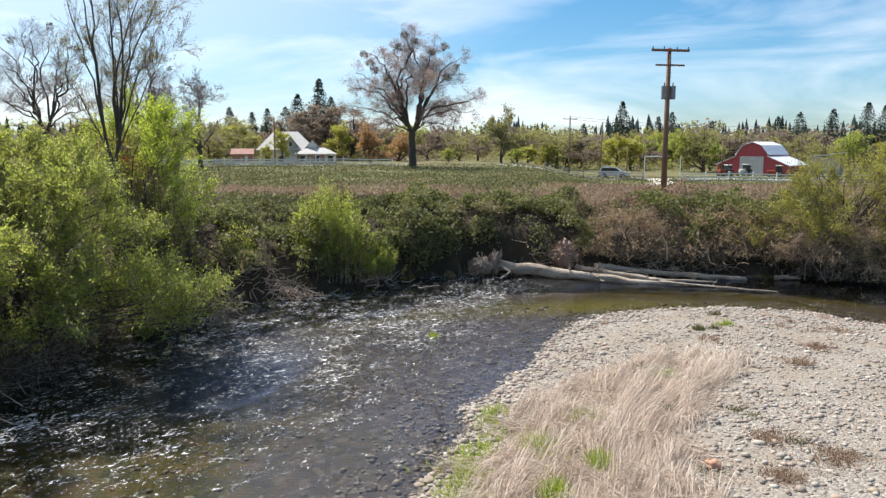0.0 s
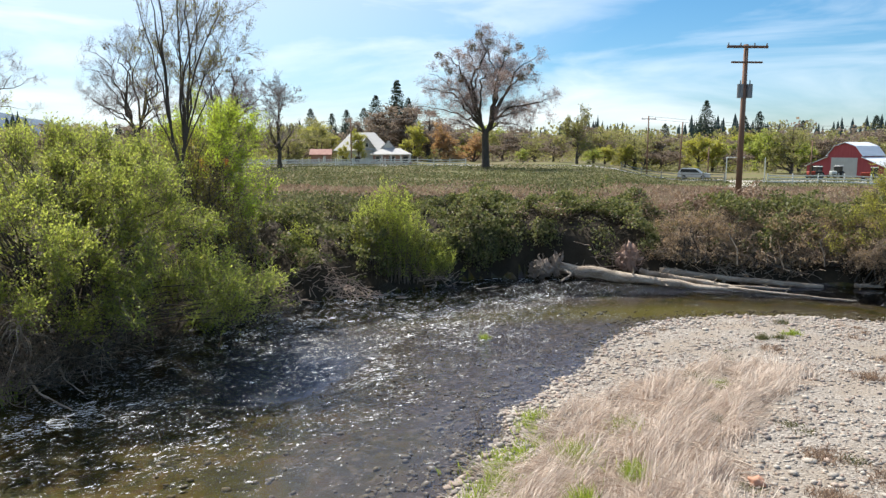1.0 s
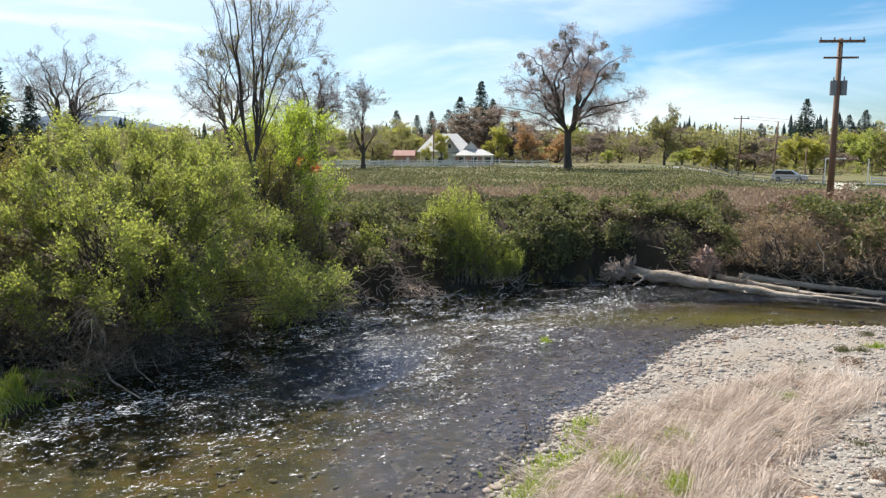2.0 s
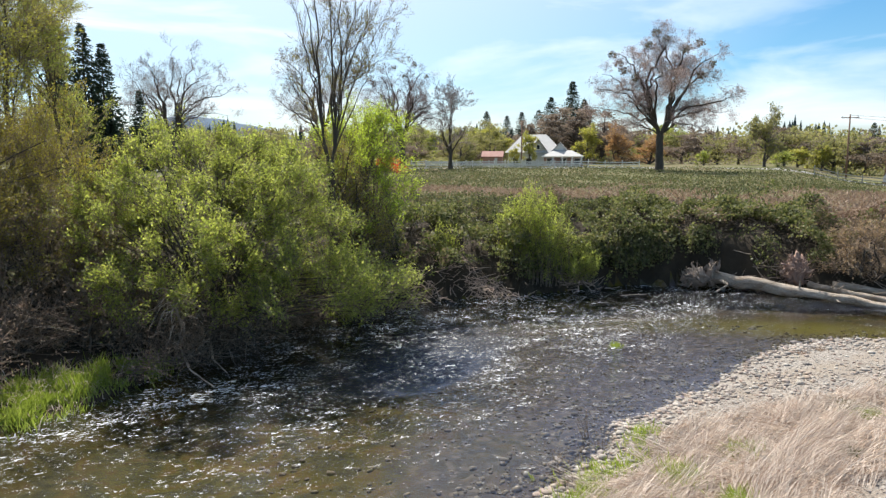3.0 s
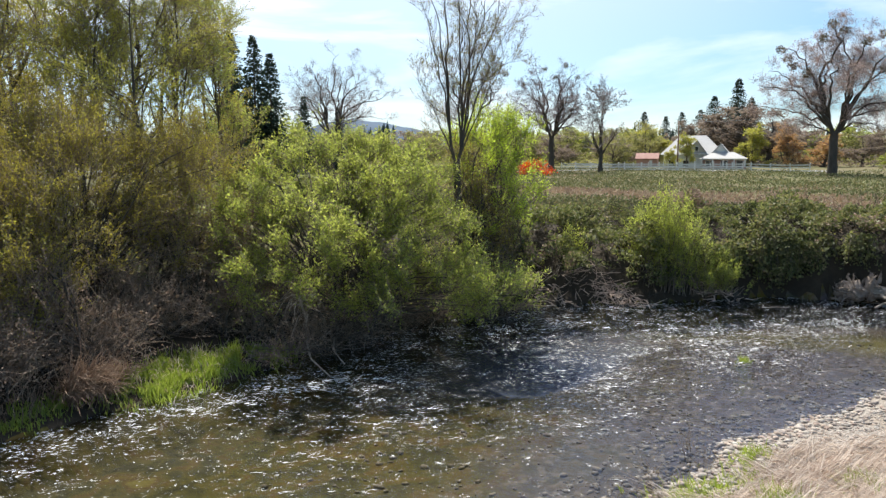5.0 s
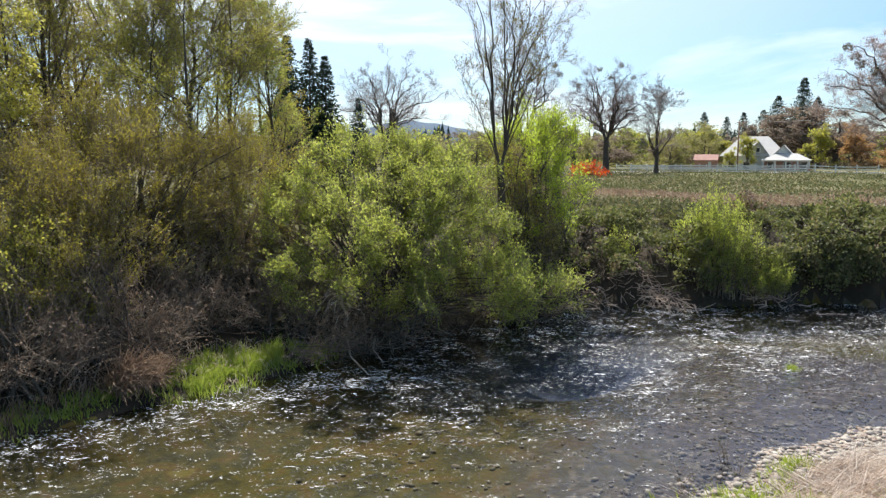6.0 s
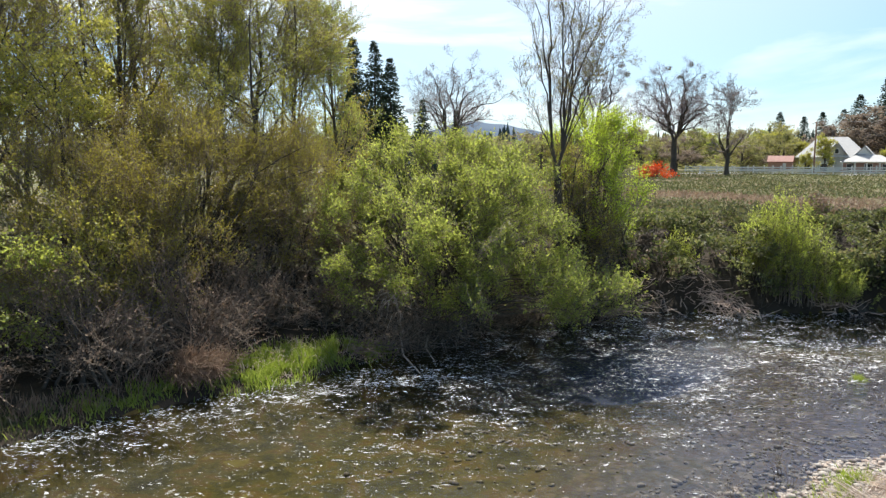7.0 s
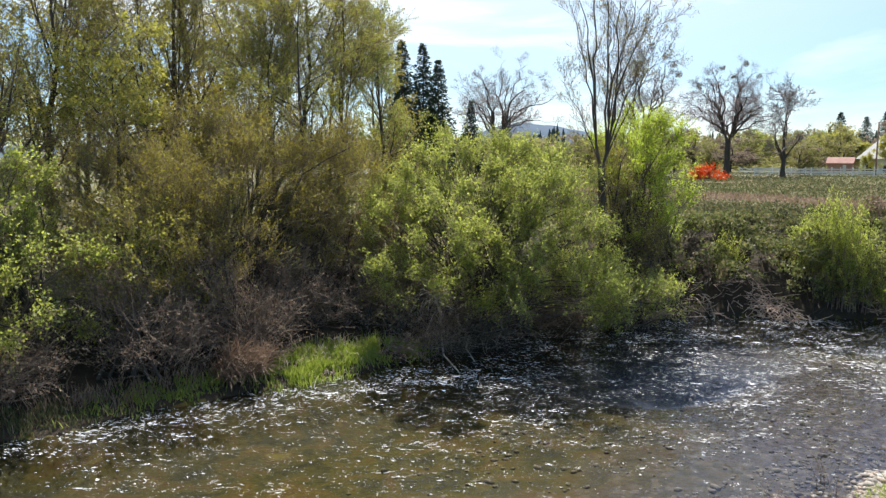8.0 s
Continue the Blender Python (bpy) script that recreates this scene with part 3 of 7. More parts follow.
def build_ground():
    xs, ys = stretched(-20, 24, 0.25, 3200), stretched(-2, 44, 0.25, 3200)
    X, Y = np.meshgrid(xs, ys)
    Z, dO, dB = ground_z(X, Y, True)
    nx, ny = len(xs), len(ys)
    i = (np.arange(ny - 1)[:, None] * nx + np.arange(nx - 1)[None, :]).ravel()
    quads = np.stack([i, i + 1, i + 1 + nx, i + nx], -1)
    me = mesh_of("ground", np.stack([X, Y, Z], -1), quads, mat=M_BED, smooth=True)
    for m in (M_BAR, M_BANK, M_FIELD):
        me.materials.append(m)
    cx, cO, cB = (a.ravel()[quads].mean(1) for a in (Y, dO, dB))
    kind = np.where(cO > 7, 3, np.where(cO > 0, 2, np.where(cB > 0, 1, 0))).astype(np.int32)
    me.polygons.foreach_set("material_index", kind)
    tagged(new("ground", me), "river bed, gravel bar, soil bank and grassy field", "ground", kind="structure")
    xs, ys = np.linspace(-60, 100, 161), np.linspace(-60, 40, 101)
    X, Y = np.meshgrid(xs, ys)
    Z = 0.02 * (soft_noise(X, Y, 1.3) - 0.5)
    nx, ny = len(xs), len(ys)
    i = (np.arange(ny - 1)[:, None] * nx + np.arange(nx - 1)[None, :]).ravel()
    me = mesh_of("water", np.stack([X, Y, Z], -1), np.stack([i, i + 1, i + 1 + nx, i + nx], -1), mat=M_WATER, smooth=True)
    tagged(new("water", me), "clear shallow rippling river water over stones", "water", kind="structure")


build_ground()

# ---- plants ----


def shrub(name, label, at, lobes, shoots, leaf, mat, seed, length=(0.6, 1.3), up=0.5, per=20, stems=40, twig=0.006, category="shrub",
          twig_mat=None, bottom=-0.6, hollow=0.5, leaf_width=0.32, foot=0.6, leafless=0.0, sprays=24, spray_size=1.0, stem_r=(0.02, 0.05), open_foot=0.0, fan=0.0):
    """A many-stemmed shrub: stems from the foot to the lobes, leafy shoots that fill the lobes. Lobes: centre and half sizes, from the foot."""
    rng = np.random.default_rng(seed)
    lob = np.array(lobes, float)
    wgt = (lob[:, 3] * lob[:, 4] * lob[:, 5]) ** 0.7
    pick = rng.choice(len(lob), shoots, p=wgt / wgt.sum())
    u = unit(rng.normal(size=(shoots * 2, 3)))
    u = u[u[:, 2] > bottom]
    u = u[np.arange(shoots) % len(u)]
    r = 1 - hollow * rng.random(shoots) ** 1.6
    lump = 0.8 + 0.35 * soft_noise(u[:, 0] * 3 + pick, u[:, 1] * 3 + u[:, 2] * 2, 0.8)
    # shoots gather in sprays, so that the crown has lit clumps and dark gaps
    spray = rng.integers(0, max(1, int(shoots / sprays)), shoots)
    loose = rng.random(shoots) < (0.08 if fan else 0.15)
    pick, u, r, lump = (np.where(loose if q.ndim == 1 else loose[:, None], q, q[spray]) for q in (pick, u, r, lump))
    org = lob[pick, :3] + u * (r * lump)[:, None] * lob[pick, 3:] + rng.normal(size=u.shape) * 0.3 * spray_size
    d = unit(u * 0.75 + np.array([0, 0, up]) + rng.normal(size=u.shape) * (fan or 0.35))
    L = rng.uniform(length[0], length[1], shoots)
    back = 0.5
    if fan:
        # the shoots of a spray leave one bough and spread like a fan
        org = lob[pick, :3] + u * (r * lump)[:, None] * lob[pick, 3:] + rng.normal(size=u.shape) * np.where(loose, 0.3, 0.11)[:, None] * spray_size
        back = 0.35
    org[:, 2] = np.maximum(org[:, 2], 0.12)
    m = 4
    P = np.empty((shoots, m, 3))
    P[:, 0] = org - d * L[:, None] * back
    for q in range(1, m):
        d = unit(d + rng.normal(size=d.shape) * 0.12)
        P[:, q] = P[:, q - 1] + d * (L / (m - 1))[:, None]
    P[:, :, 2] = np.maximum(P[:, :, 2], 0.05)
    top = thing(name, label, category, at)
    R = np.full((shoots, m), twig) * np.linspace(1.2, 0.5, m)
    chunks = [tubes(P, R, 3)]
    sel = rng.choice(shoots, min(stems, shoots), replace=False)
    ft = rng.normal(size=(len(sel), 3)) * np.array([foot, foot, 0])
    end = P[sel, 0]
    t = np.linspace(0, 1, 6)[None, :, None]
    ctl = ft * 0.6 + end * 0.4 + np.array([0, 0, 0.5]) * end[:, 2:3]
    S = ft[:, None] * (1 - t) ** 2 + 2 * ctl[:, None] * t * (1 - t) + end[:, None] * t ** 2
    S[:, 1:-1] += rng.normal(size=S[:, 1:-1].shape) * min(0.08, 2 * stem_r[1])
    SR = rng.uniform(*stem_r, len(sel))[:, None] * np.linspace(1, 0.3, 6)
    tagged(child("stem", mesh_of("stem", *tubes(S, SR, 5), mat=M_BARK, smooth=True), top), kind="stuff")
    S2, R2 = sprout(S, SR, 5, (0.3, 0.95), (25, 70), (length[0], length[1] * 1.2), 4, rng, 0.3, 0.2, 0.45)
    chunks.append(tubes(S2, R2, 3))
    tagged(child("twig", mesh_of("twig", *joined(chunks), mat=twig_mat or M_TWIG, smooth=True), top), kind="stuff")
    keep = P if not leafless else P[rng.random(shoots) > leafless]
    pos, tan = along(keep, len(keep) * per, (0.1, 1.0), rng)
    pos = pos + rng.normal(size=pos.shape) * leaf * 0.7
    if open_foot:
        q = rng.random(len(pos)) < 0.12 + smooth(pos[:, 2] + 1.2 * (soft_noise(pos[:, 0], pos[:, 1], 0.9, 3) - 0.5), 0.2, open_foot)
        pos, tan = pos[q], tan[q]
    tagged(child("crown", mesh_of("crown", *leaf_faces(pos, tan, leaf, rng, leaf_width), mat=mat), top), kind="stuff")
    return top


def tree(name, label, at, height, seed, trunk_r=0.25, fork=0.3, limbs=9, limb_len=0.55, limb_angle=(25, 65), up=0.5, levels=3, kids=(6, 6, 5),
         leaf=0.0, per=0, mat=None, twig_mat=None, wob=0.14, category="tree", group="", lean=(0, 0), tip=0.02, ratio=0.5, limb_up=None, rise=0.8, tip_less=0.45, split=True, twigs=(20, 60), slim=0.95):
    """A tree grown from a tapered trunk: limbs, branches, twigs, and leaves where it has any."""
    rng = np.random.default_rng(seed)
    top = thing(name, label, category, at, group)
    m = 9
    P = np.zeros((1, m, 3))
    h = np.linspace(0, 1, m)
    P[0, :, 2] = h * height * rise
    P[0, :, 0] = lean[0] * h ** 1.3 + np.cumsum(rng.normal(size=m)) * 0.007 * height
    P[0, :, 1] = lean[1] * h ** 1.3 + np.cumsum(rng.normal(size=m)) * 0.007 * height
    P[0, 0, :2] = 0
    R = trunk_r * np.maximum(0.12, (1 - h * slim))[None, :]
    R[0, 0] *= 1.35
    child("trunk", mesh_of("trunk", *tubes(P, R, 10), mat=M_BARK, smooth=True), top)
    LP, LR = sprout(P, R, limbs, (fork, 0.97), limb_angle, (limb_len * height * 0.75, limb_len * height), 8, rng, up if limb_up is None else limb_up, wob, 0.6, 0.25, tip_less)
    if split:
        for q in range(len(LP)):
            child("limb", mesh_of("limb", *tubes(LP[q:q + 1], LR[q:q + 1], 6), mat=M_BARK, smooth=True), top)
    else:
        tagged(child("limb", mesh_of("limb", *tubes(LP, LR, 6), mat=M_BARK, smooth=True), top), kind="stuff")
    chunks, last, lr = [], LP, LR
    ln = limb_len * height
    for k in range(levels):
        ln *= ratio
        last, lr = sprout(last, lr, kids[k], (0.2, 1.0), twigs, (ln * 0.6, ln), 5 if k == 0 else 3, rng, up * 0.5, wob * 1.2, 0.6, 0.4, 0.3)
        lr = np.maximum(lr, tip * 0.5)
        chunks.append(tubes(last, lr, 4 if k == 0 else 3))
    tagged(child("branch", mesh_of("branch", *joined(chunks), mat=twig_mat or M_TWIG, smooth=True), top), kind="stuff")
    if per:
        pos, tan = along(last, len(last) * per, (0.1, 1.0), rng)
        pos = pos + rng.normal(size=pos.shape) * leaf * 0.8
        tagged(child("crown", mesh_of("crown", *leaf_faces(pos, tan, leaf, rng), mat=mat), top), kind="stuff")
    return top


def gz(x, y):
    return float(ground_z(np.array([x]), np.array([y]))[0])


def conifer(name, label, at, height, radius, seed, group=""):
    rng = np.random.default_rng(seed)
    top = thing(name, label, "tree", at, group)
    P = np.zeros((1, 5, 3))
    P[0, :, 2] = np.linspace(0, height, 5)
    child("trunk", mesh_of("trunk", *tubes(P, height * 0.014 * np.linspace(1, 0.1, 5)[None], 6), mat=M_BARK, smooth=True), top)
    n = 1300
    f = rng.uniform(0.04, 1, n) ** 1.1
    az = rng.uniform(0, 2 * np.pi, n)
    ln = radius * 1.5 * (1 - f) ** 0.8 * rng.uniform(0.6, 1.05, n) + 0.12
    d = np.stack([np.cos(az), np.sin(az), -0.15 - 0.1 * rng.random(n)], -1)
    B = np.zeros((n, 3, 3))
    B[:, :, 2] = (f * height)[:, None]
    B += d[:, None, :] * (ln[:, None] * np.linspace(0, 1, 3)[None])[:, :, None]
    pos, tan = along(B, 6400, (0.05, 1.0), rng)
    size = height * 0.05 * np.clip(1.15 - pos[:, 2] / height, 0.4, 1)
    tagged(child("crown", mesh_of("crown", *leaf_faces(pos + rng.normal(size=pos.shape) * 0.05, tan, size, rng, 0.22, 0.4), mat=M_CONIFER), top), kind="stuff")
    return top


def willow(name, label, at, foot, reach, height, shoots, mat, seed, per=44, leaf=0.075, stem=0.014):
    """A young willow: slender wands that rise from one stool and lean outwards, with narrow leaves along them."""
    rng = np.random.default_rng(seed)
    top = thing(name, label, "shrub", at)
    base = rng.normal(size=(shoots, 2)) * np.array(foot) * 0.5
    out = np.clip(base / np.array(foot), -1.4, 1.4) + rng.normal(size=(shoots, 2)) * 0.32
    tip = out * np.array(reach)
    rise = height * rng.uniform(0.45, 1.0, shoots) * np.clip(1 - 0.3 * np.hypot(*out.T) ** 1.6, 0.3, 1)
    t = np.linspace(0, 1, 7)[None, :, None]
    a_ = np.concatenate([base, np.zeros((shoots, 1))], 1)
    c_ = np.concatenate([tip, rise[:, None]], 1)
    b_ = np.concatenate([base * 0.75 + tip * 0.25, rise[:, None] * 0.62], 1)
    P = a_[:, None] * (1 - t) ** 2 + 2 * b_[:, None] * t * (1 - t) + c_[:, None] * t ** 2
    P[:, 1:] += np.cumsum(rng.normal(size=(shoots, 6, 3)) * 0.025, 1)
    R = rng.uniform(0.5, 1.2, shoots)[:, None] * stem * np.linspace(1, 0.2, 7)
    tagged(child("stem", mesh_of("stem", *tubes(P, R, 4), mat=M_TWIG, smooth=True), top), kind="stuff")
    S, SR = sprout(P, R, 5, (0.3, 0.95), (12, 35), (0.3, 0.75), 4, rng, 0.4, 0.1, 0.5)
    tagged(child("twig", mesh_of("twig", *tubes(S, SR, 3), mat=M_TWIG, smooth=True), top), kind="stuff")
    p1, d1 = along(P, shoots * per, (0.14, 1.0), rng)
    p2, d2 = along(S, shoots * per * 2, (0.1, 1.0), rng)
    pos, tan = np.concatenate([p1, p2]), np.concatenate([d1, d2])
    pos = pos + rng.normal(size=pos.shape) * 0.03
    tagged(child("crown", mesh_of("crown", *leaf_faces(pos, tan, leaf, rng, 0.16, 0.55), mat=mat), top), kind="stuff")
    return top


def spreading_tree(name, label, at, height, fork, targets, seed, trunk_r, kids, reach, twig_mat=None, tip=0.02, arch=0.1, wander=0.035, turn=0.0, lead=0.28,
                   leaf=0.0, per=0, mat=None, rise=0.2, angle=(25, 70), wob=0.24, stout=0.52, splay=0.07):
    """A broad tree whose limbs leave a short trunk and bend outwards to the places given (across, deep, up)."""
    rng = np.random.default_rng(seed)
    top = thing(name, label, "tree", at)
    top.rotation_euler = (0, 0, radians(turn))
    T = np.array(targets, float)
    m = 8
    P = np.zeros((1, m, 3))
    P[0, :, 2] = np.linspace(-0.3, fork, m)
    P[0, 1:, :2] = np.cumsum(rng.normal(size=(m - 1, 2)) * trunk_r * 0.1, 0)
    R = trunk_r * np.interp(np.linspace(0, 1, m), [0, 0.15, 0.4, 1], [1.45, 1.08, 0.92, 0.85])[None]
    child("trunk", mesh_of("trunk", *tubes(P, R, 12), mat=M_BARK, smooth=True), top)
    crotch = P[0, -1]
    n, q = len(T), 13
    far = np.clip((T[:, 2] - fork) / max(height - fork, 1), 0, 1)
    s0 = np.clip(far * rng.uniform(0.5, 1.0, n), 0, 0.9)
    side = np.where(T[:, 0] < 0, -1.0, 1.0)
    start = crotch + np.stack([side * splay * height * s0, np.zeros(n), lead * (height - fork) * s0 - 0.25], -1)
    flatd = np.hypot(T[:, 0] - start[:, 0], T[:, 1] - start[:, 1])
    ctl = start * 0.6 + T * 0.4
    ctl[:, 2] = start[:, 2] + (T[:, 2] - start[:, 2]) * 0.7 + arch * flatd
    t = np.linspace(0, 1, q)[None, :, None]
    L = start[:, None] * (1 - t) ** 2 + 2 * ctl[:, None] * t * (1 - t) + T[:, None] * t ** 2
    length = np.linalg.norm(T - start, axis=1)
    kink = np.cumsum(rng.normal(size=(n, q, 3)), 1)
    kink -= kink[:, :1] + (kink[:, -1:] - kink[:, :1]) * t * 0.6
    L = L + kink * (wander * length)[:, None, None] * np.minimum(1, 3 * t)
    LR = (trunk_r * stout * (length / length.max()) ** 0.6)[:, None] * np.linspace(1, 0.14, q) ** 1.1
    # the two leaders that carry the limbs
    for sg in (-1, 1):
        h_ = np.linspace(0, 1, 5)[:, None]
        Q = crotch + h_ * np.array([sg * splay * height * 0.95, 0, lead * (height - fork) * 0.95]) - np.array([0, 0, 0.3]) * (1 - h_)
        child("leader", mesh_of("leader", *tubes(Q[None], (trunk_r * min(0.74, stout * 1.4) * np.linspace(1, 0.6, 5))[None], 9), mat=M_BARK, smooth=True), top)
    for k in range(n):
        child("limb", mesh_of("limb", *tubes(L[k:k + 1], LR[k:k + 1], 7), mat=M_BARK, smooth=True), top)
    chunks, last, lr = [], L, LR
    for k, (cnt, ln) in enumerate(zip(kids, reach)):
        last, lr = sprout(last, lr, cnt, (0.22, 1.0), angle, ln, 6 if k == 0 else 4 if k == 1 else 3, rng, rise, wob, 0.6, 0.35, 0.35)
        lr = np.maximum(lr, tip * (0.9, 0.7, 0.5, 0.4)[k])
        chunks.append(tubes(last, lr, 5 if k == 0 else 3))
    tagged(child("bough", mesh_of("bough", *chunks[0], mat=twig_mat or M_BARK, smooth=True), top), kind="stuff")
    tagged(child("twig", mesh_of("twig", *joined(chunks[1:]), mat=twig_mat or M_TWIG, smooth=True), top), kind="stuff")
    if per:
        pos, tan = along(last, len(last) * per, (0.2, 1.0), rng)
        tagged(child("bud_haze", mesh_of("bud_haze", *leaf_faces(pos + rng.normal(size=pos.shape) * leaf, tan, leaf, rng), mat=mat), top), kind="stuff")
    return top


def dome(n, width, low, high, seed, deep=0.9):
    """Limb ends spread over a rounded crown."""
    rng = np.random.default_rng(seed)
    az = np.arange(n) * 2.4 + rng.uniform(-0.4, 0.4, n)
    f = (np.arange(n) + 0.5) / n
    el = np.arcsin(np.clip(0.05 + 0.93 * f, 0, 1))
    r = rng.uniform(0.85, 1.08, n)
    return np.stack([width * r * np.cos(el) * np.cos(az), deep * width * r * np.cos(el) * np.sin(az), low + (high - low) * np.sin(el) * r], -1)


# big green riverside shrub that leans over the water
shrub("riverside_shrub", "large leafy green willow shrub leaning over the river", (-11.6, 18.2, 0.4),
      [(0.2, -1.2, 2.4, 3.2, 3.0, 2.3), (-1.6, 0.6, 4.2, 3.0, 3.0, 2.3), (1.6, 0.6, 3.4, 2.6, 2.6, 2.2), (3.0, 0.2, 1.6, 2.4, 2.2, 1.4), (0.2, 2.6, 4.0, 2.6, 2.4, 2.0),
       (-3.0, 2.6, 4.4, 2.8, 2.4, 2.0), (4.2, 1.4, 1.0, 1.5, 2.2, 1.0), (3.4, 4.0, 1.0, 1.4, 2.0, 1.0), (2.0, 2.4, 1.0, 1.8, 2.4, 1.0), (-3.4, -0.6, 3.2, 2.4, 2.6, 2.4), (0.6, -2.6, 1.4, 1.8, 1.4, 1.2), (0.9, 3.8, 1.7, 1.8, 1.7, 1.8), (2.0, 3.4, 0.9, 1.3, 1.8, 1.0)],
      8200, 0.074, M_LEAF_GREEN, 11, stems=190, per=21, sprays=32, spray_size=1.0, open_foot=1.9, leaf_width=0.25, fan=0.55, length=(0.5, 1.15), up=0.6)
# olive brown shrubs further up the same bank
shrub("tall_shrub", "tall olive-brown budding willow shrub on the bank", (-16.9, 11.8, 0.9),
      [(0, 0, 3.6, 3.4, 3.4, 3.0), (-1.5, 2.8, 4.4, 3.2, 3.2, 2.6), (1.4, -2.6, 2.4, 2.6, 2.8, 2.2), (1.0, 2.6, 2.2, 2.0, 2.6, 2.0), (-1.0, -3.2, 3.4, 3, 3, 2.6), (0.4, 4.4, 3.6, 2.6, 2.4, 2.4)],
      7400, 0.054, M_LEAF_OLIVE, 12, stems=200, per=22, length=(0.7, 1.5), up=0.9, fan=0.45, sprays=16, leaf_width=0.3)
shrub("green_shrub", "fresh green shrub at the woodland edge", (-15.0, 5.4, 0.6),
      [(0, 0, 2.0, 2.2, 2.0, 1.9), (-1.2, -1.2, 3.8, 2.2, 2.2, 1.9), (0.8, -1.5, 1.6, 1.6, 1.6, 1.4)], 1900, 0.075, M_LEAF_GREEN, 13, stems=60, fan=0.5, sprays=30)
shrub("pale_shrub", "pale yellow-green shrub among bare brush", (-15.2, 8.4, 0.6),
      [(0, 0, 2.4, 1.6, 1.6, 2.0), (0.4, 0.6, 1.2, 1.4, 1.4, 1.0)], 700, 0.075, M_LEAF_YELLOW, 113, stems=40)
for i, (x, y, r, hh) in enumerate([(-13.5, 7.6, 1.5, 1.5), (-13.6, 10.0, 1.4, 1.5), (-14.3, 12.6, 1.3, 1.2), (-13.6, 15.2, 1.3, 1.1), (-14.0, 4.0, 1.5, 1.3), (-14.2, 1.2, 1.6, 1.6), (-12.6, 16.2, 1.6, 1.2), (-14.6, 17.0, 1.7, 2.2), (-15.6, 15.0, 1.7, 2.4)]):
    shrub("bare_shrub", "tangled leafless brown shrub on the river bank", (x, y, gz(x, y) - 0.05), [(0, 0, hh * 0.7, r, r, hh * 0.9), (0.3, 0.5, hh * 0.4, r, r, hh * 0.6)],
          750, 0.06, M_DRYLEAF, 120 + i, length=(0.6, 1.4), up=0.35, per=5, stems=60, twig=0.007)
# bright tree behind the leaning shrub
shrub("spring_tree", "bright yellow-green leafing tree behind the riverside shrub", (-10.8, 26.0, 1.6),
      [(0.4, 0.2, 3.6, 1.8, 1.9, 2.5), (1.2, -0.4, 2.0, 1.6, 1.6, 1.6), (-0.4, 0.6, 4.4, 1.5, 1.6, 1.8)], 1600, 0.062, M_LEAF_SPRING, 14, stems=50, category="tree", up=0.9, fan=0.45, sprays=22)
shrub("low_brush", "bare brown twigs along the foot of the riverside shrub", (-10.6, 16.6, 0.15), [(0, 0, 0.5, 0.7, 1.6, 0.6), (0.3, 2.2, 0.5, 0.7, 1.6, 0.6), (-0.3, -1.6, 0.4, 0.6, 1.0, 0.5)], 700, 0.055, M_DRYLEAF, 119, length=(0.5, 1.2), up=0.2, per=4, stems=60, foot=1.0, stem_r=(0.006, 0.014))
shrub("low_brush", "bare brown twigs along the foot of the riverside shrub", (-10.5, 20.6, 0.1), [(0, 0, 0.5, 0.8, 1.5, 0.7), (-0.3, 0.6, 0.9, 0.8, 1.4, 0.7)], 700, 0.055, M_DRYLEAF, 129, length=(0.4, 1.1), up=0.3, per=8, stems=70, foot=0.9, stem_r=(0.006, 0.014))
shrub("low_willow", "low green willow shoots at the water under the trees", (-9.3, 23.0, 0.1), [(0, 0, 0.7, 1.0, 1.6, 0.8), (0.4, 1.8, 0.6, 0.9, 1.2, 0.7)], 420, 0.075, M_LEAF_GREEN, 118, stems=40, foot=0.7)
shrub("brown_brush", "brown twiggy brush below the bare tree", (-10.3, 24.4, 1.0), [(0, 0, 2.2, 1.5, 1.2, 2.2), (-0.6, 0, 3.6, 1.1, 1.0, 1.6), (1.2, 0.4, 1.4, 1.0, 1.0, 1.4)], 800, 0.065, M_LEAF_OLIVE, 18, up=0.9, per=9, stems=50)
spreading_tree("bare_riverside_tree", "tall bare tree with several upright leaders and few buds", (-10.6, 23.4, 1.2), 12.4, 4.4,
               [(-1.5, 0.3, 10.6), (-1.0, -0.5, 11.9), (-0.4, 0.6, 12.3), (0.2, -0.4, 12.4), (0.7, 0.5, 12.1), (1.2, 0.2, 11.6), (1.7, -0.3, 11.0), (2.1, 0.4, 9.8), (-1.6, 0.0, 7.6), (1.8, -0.6, 8.2), (0.4, 0.9, 10.0), (0.9, -0.8, 9.4)],
               27, 0.15, (9, 8, 5), ((0.7, 1.5), (0.4, 0.9), (0.2, 0.5)), tip=0.0055, arch=-0.2, wander=0.014, turn=28, leaf=0.045, per=2, mat=M_LEAF_OLIVE, rise=0.3, angle=(16, 48), wob=0.14, lead=0.12, stout=0.28, splay=0.02)
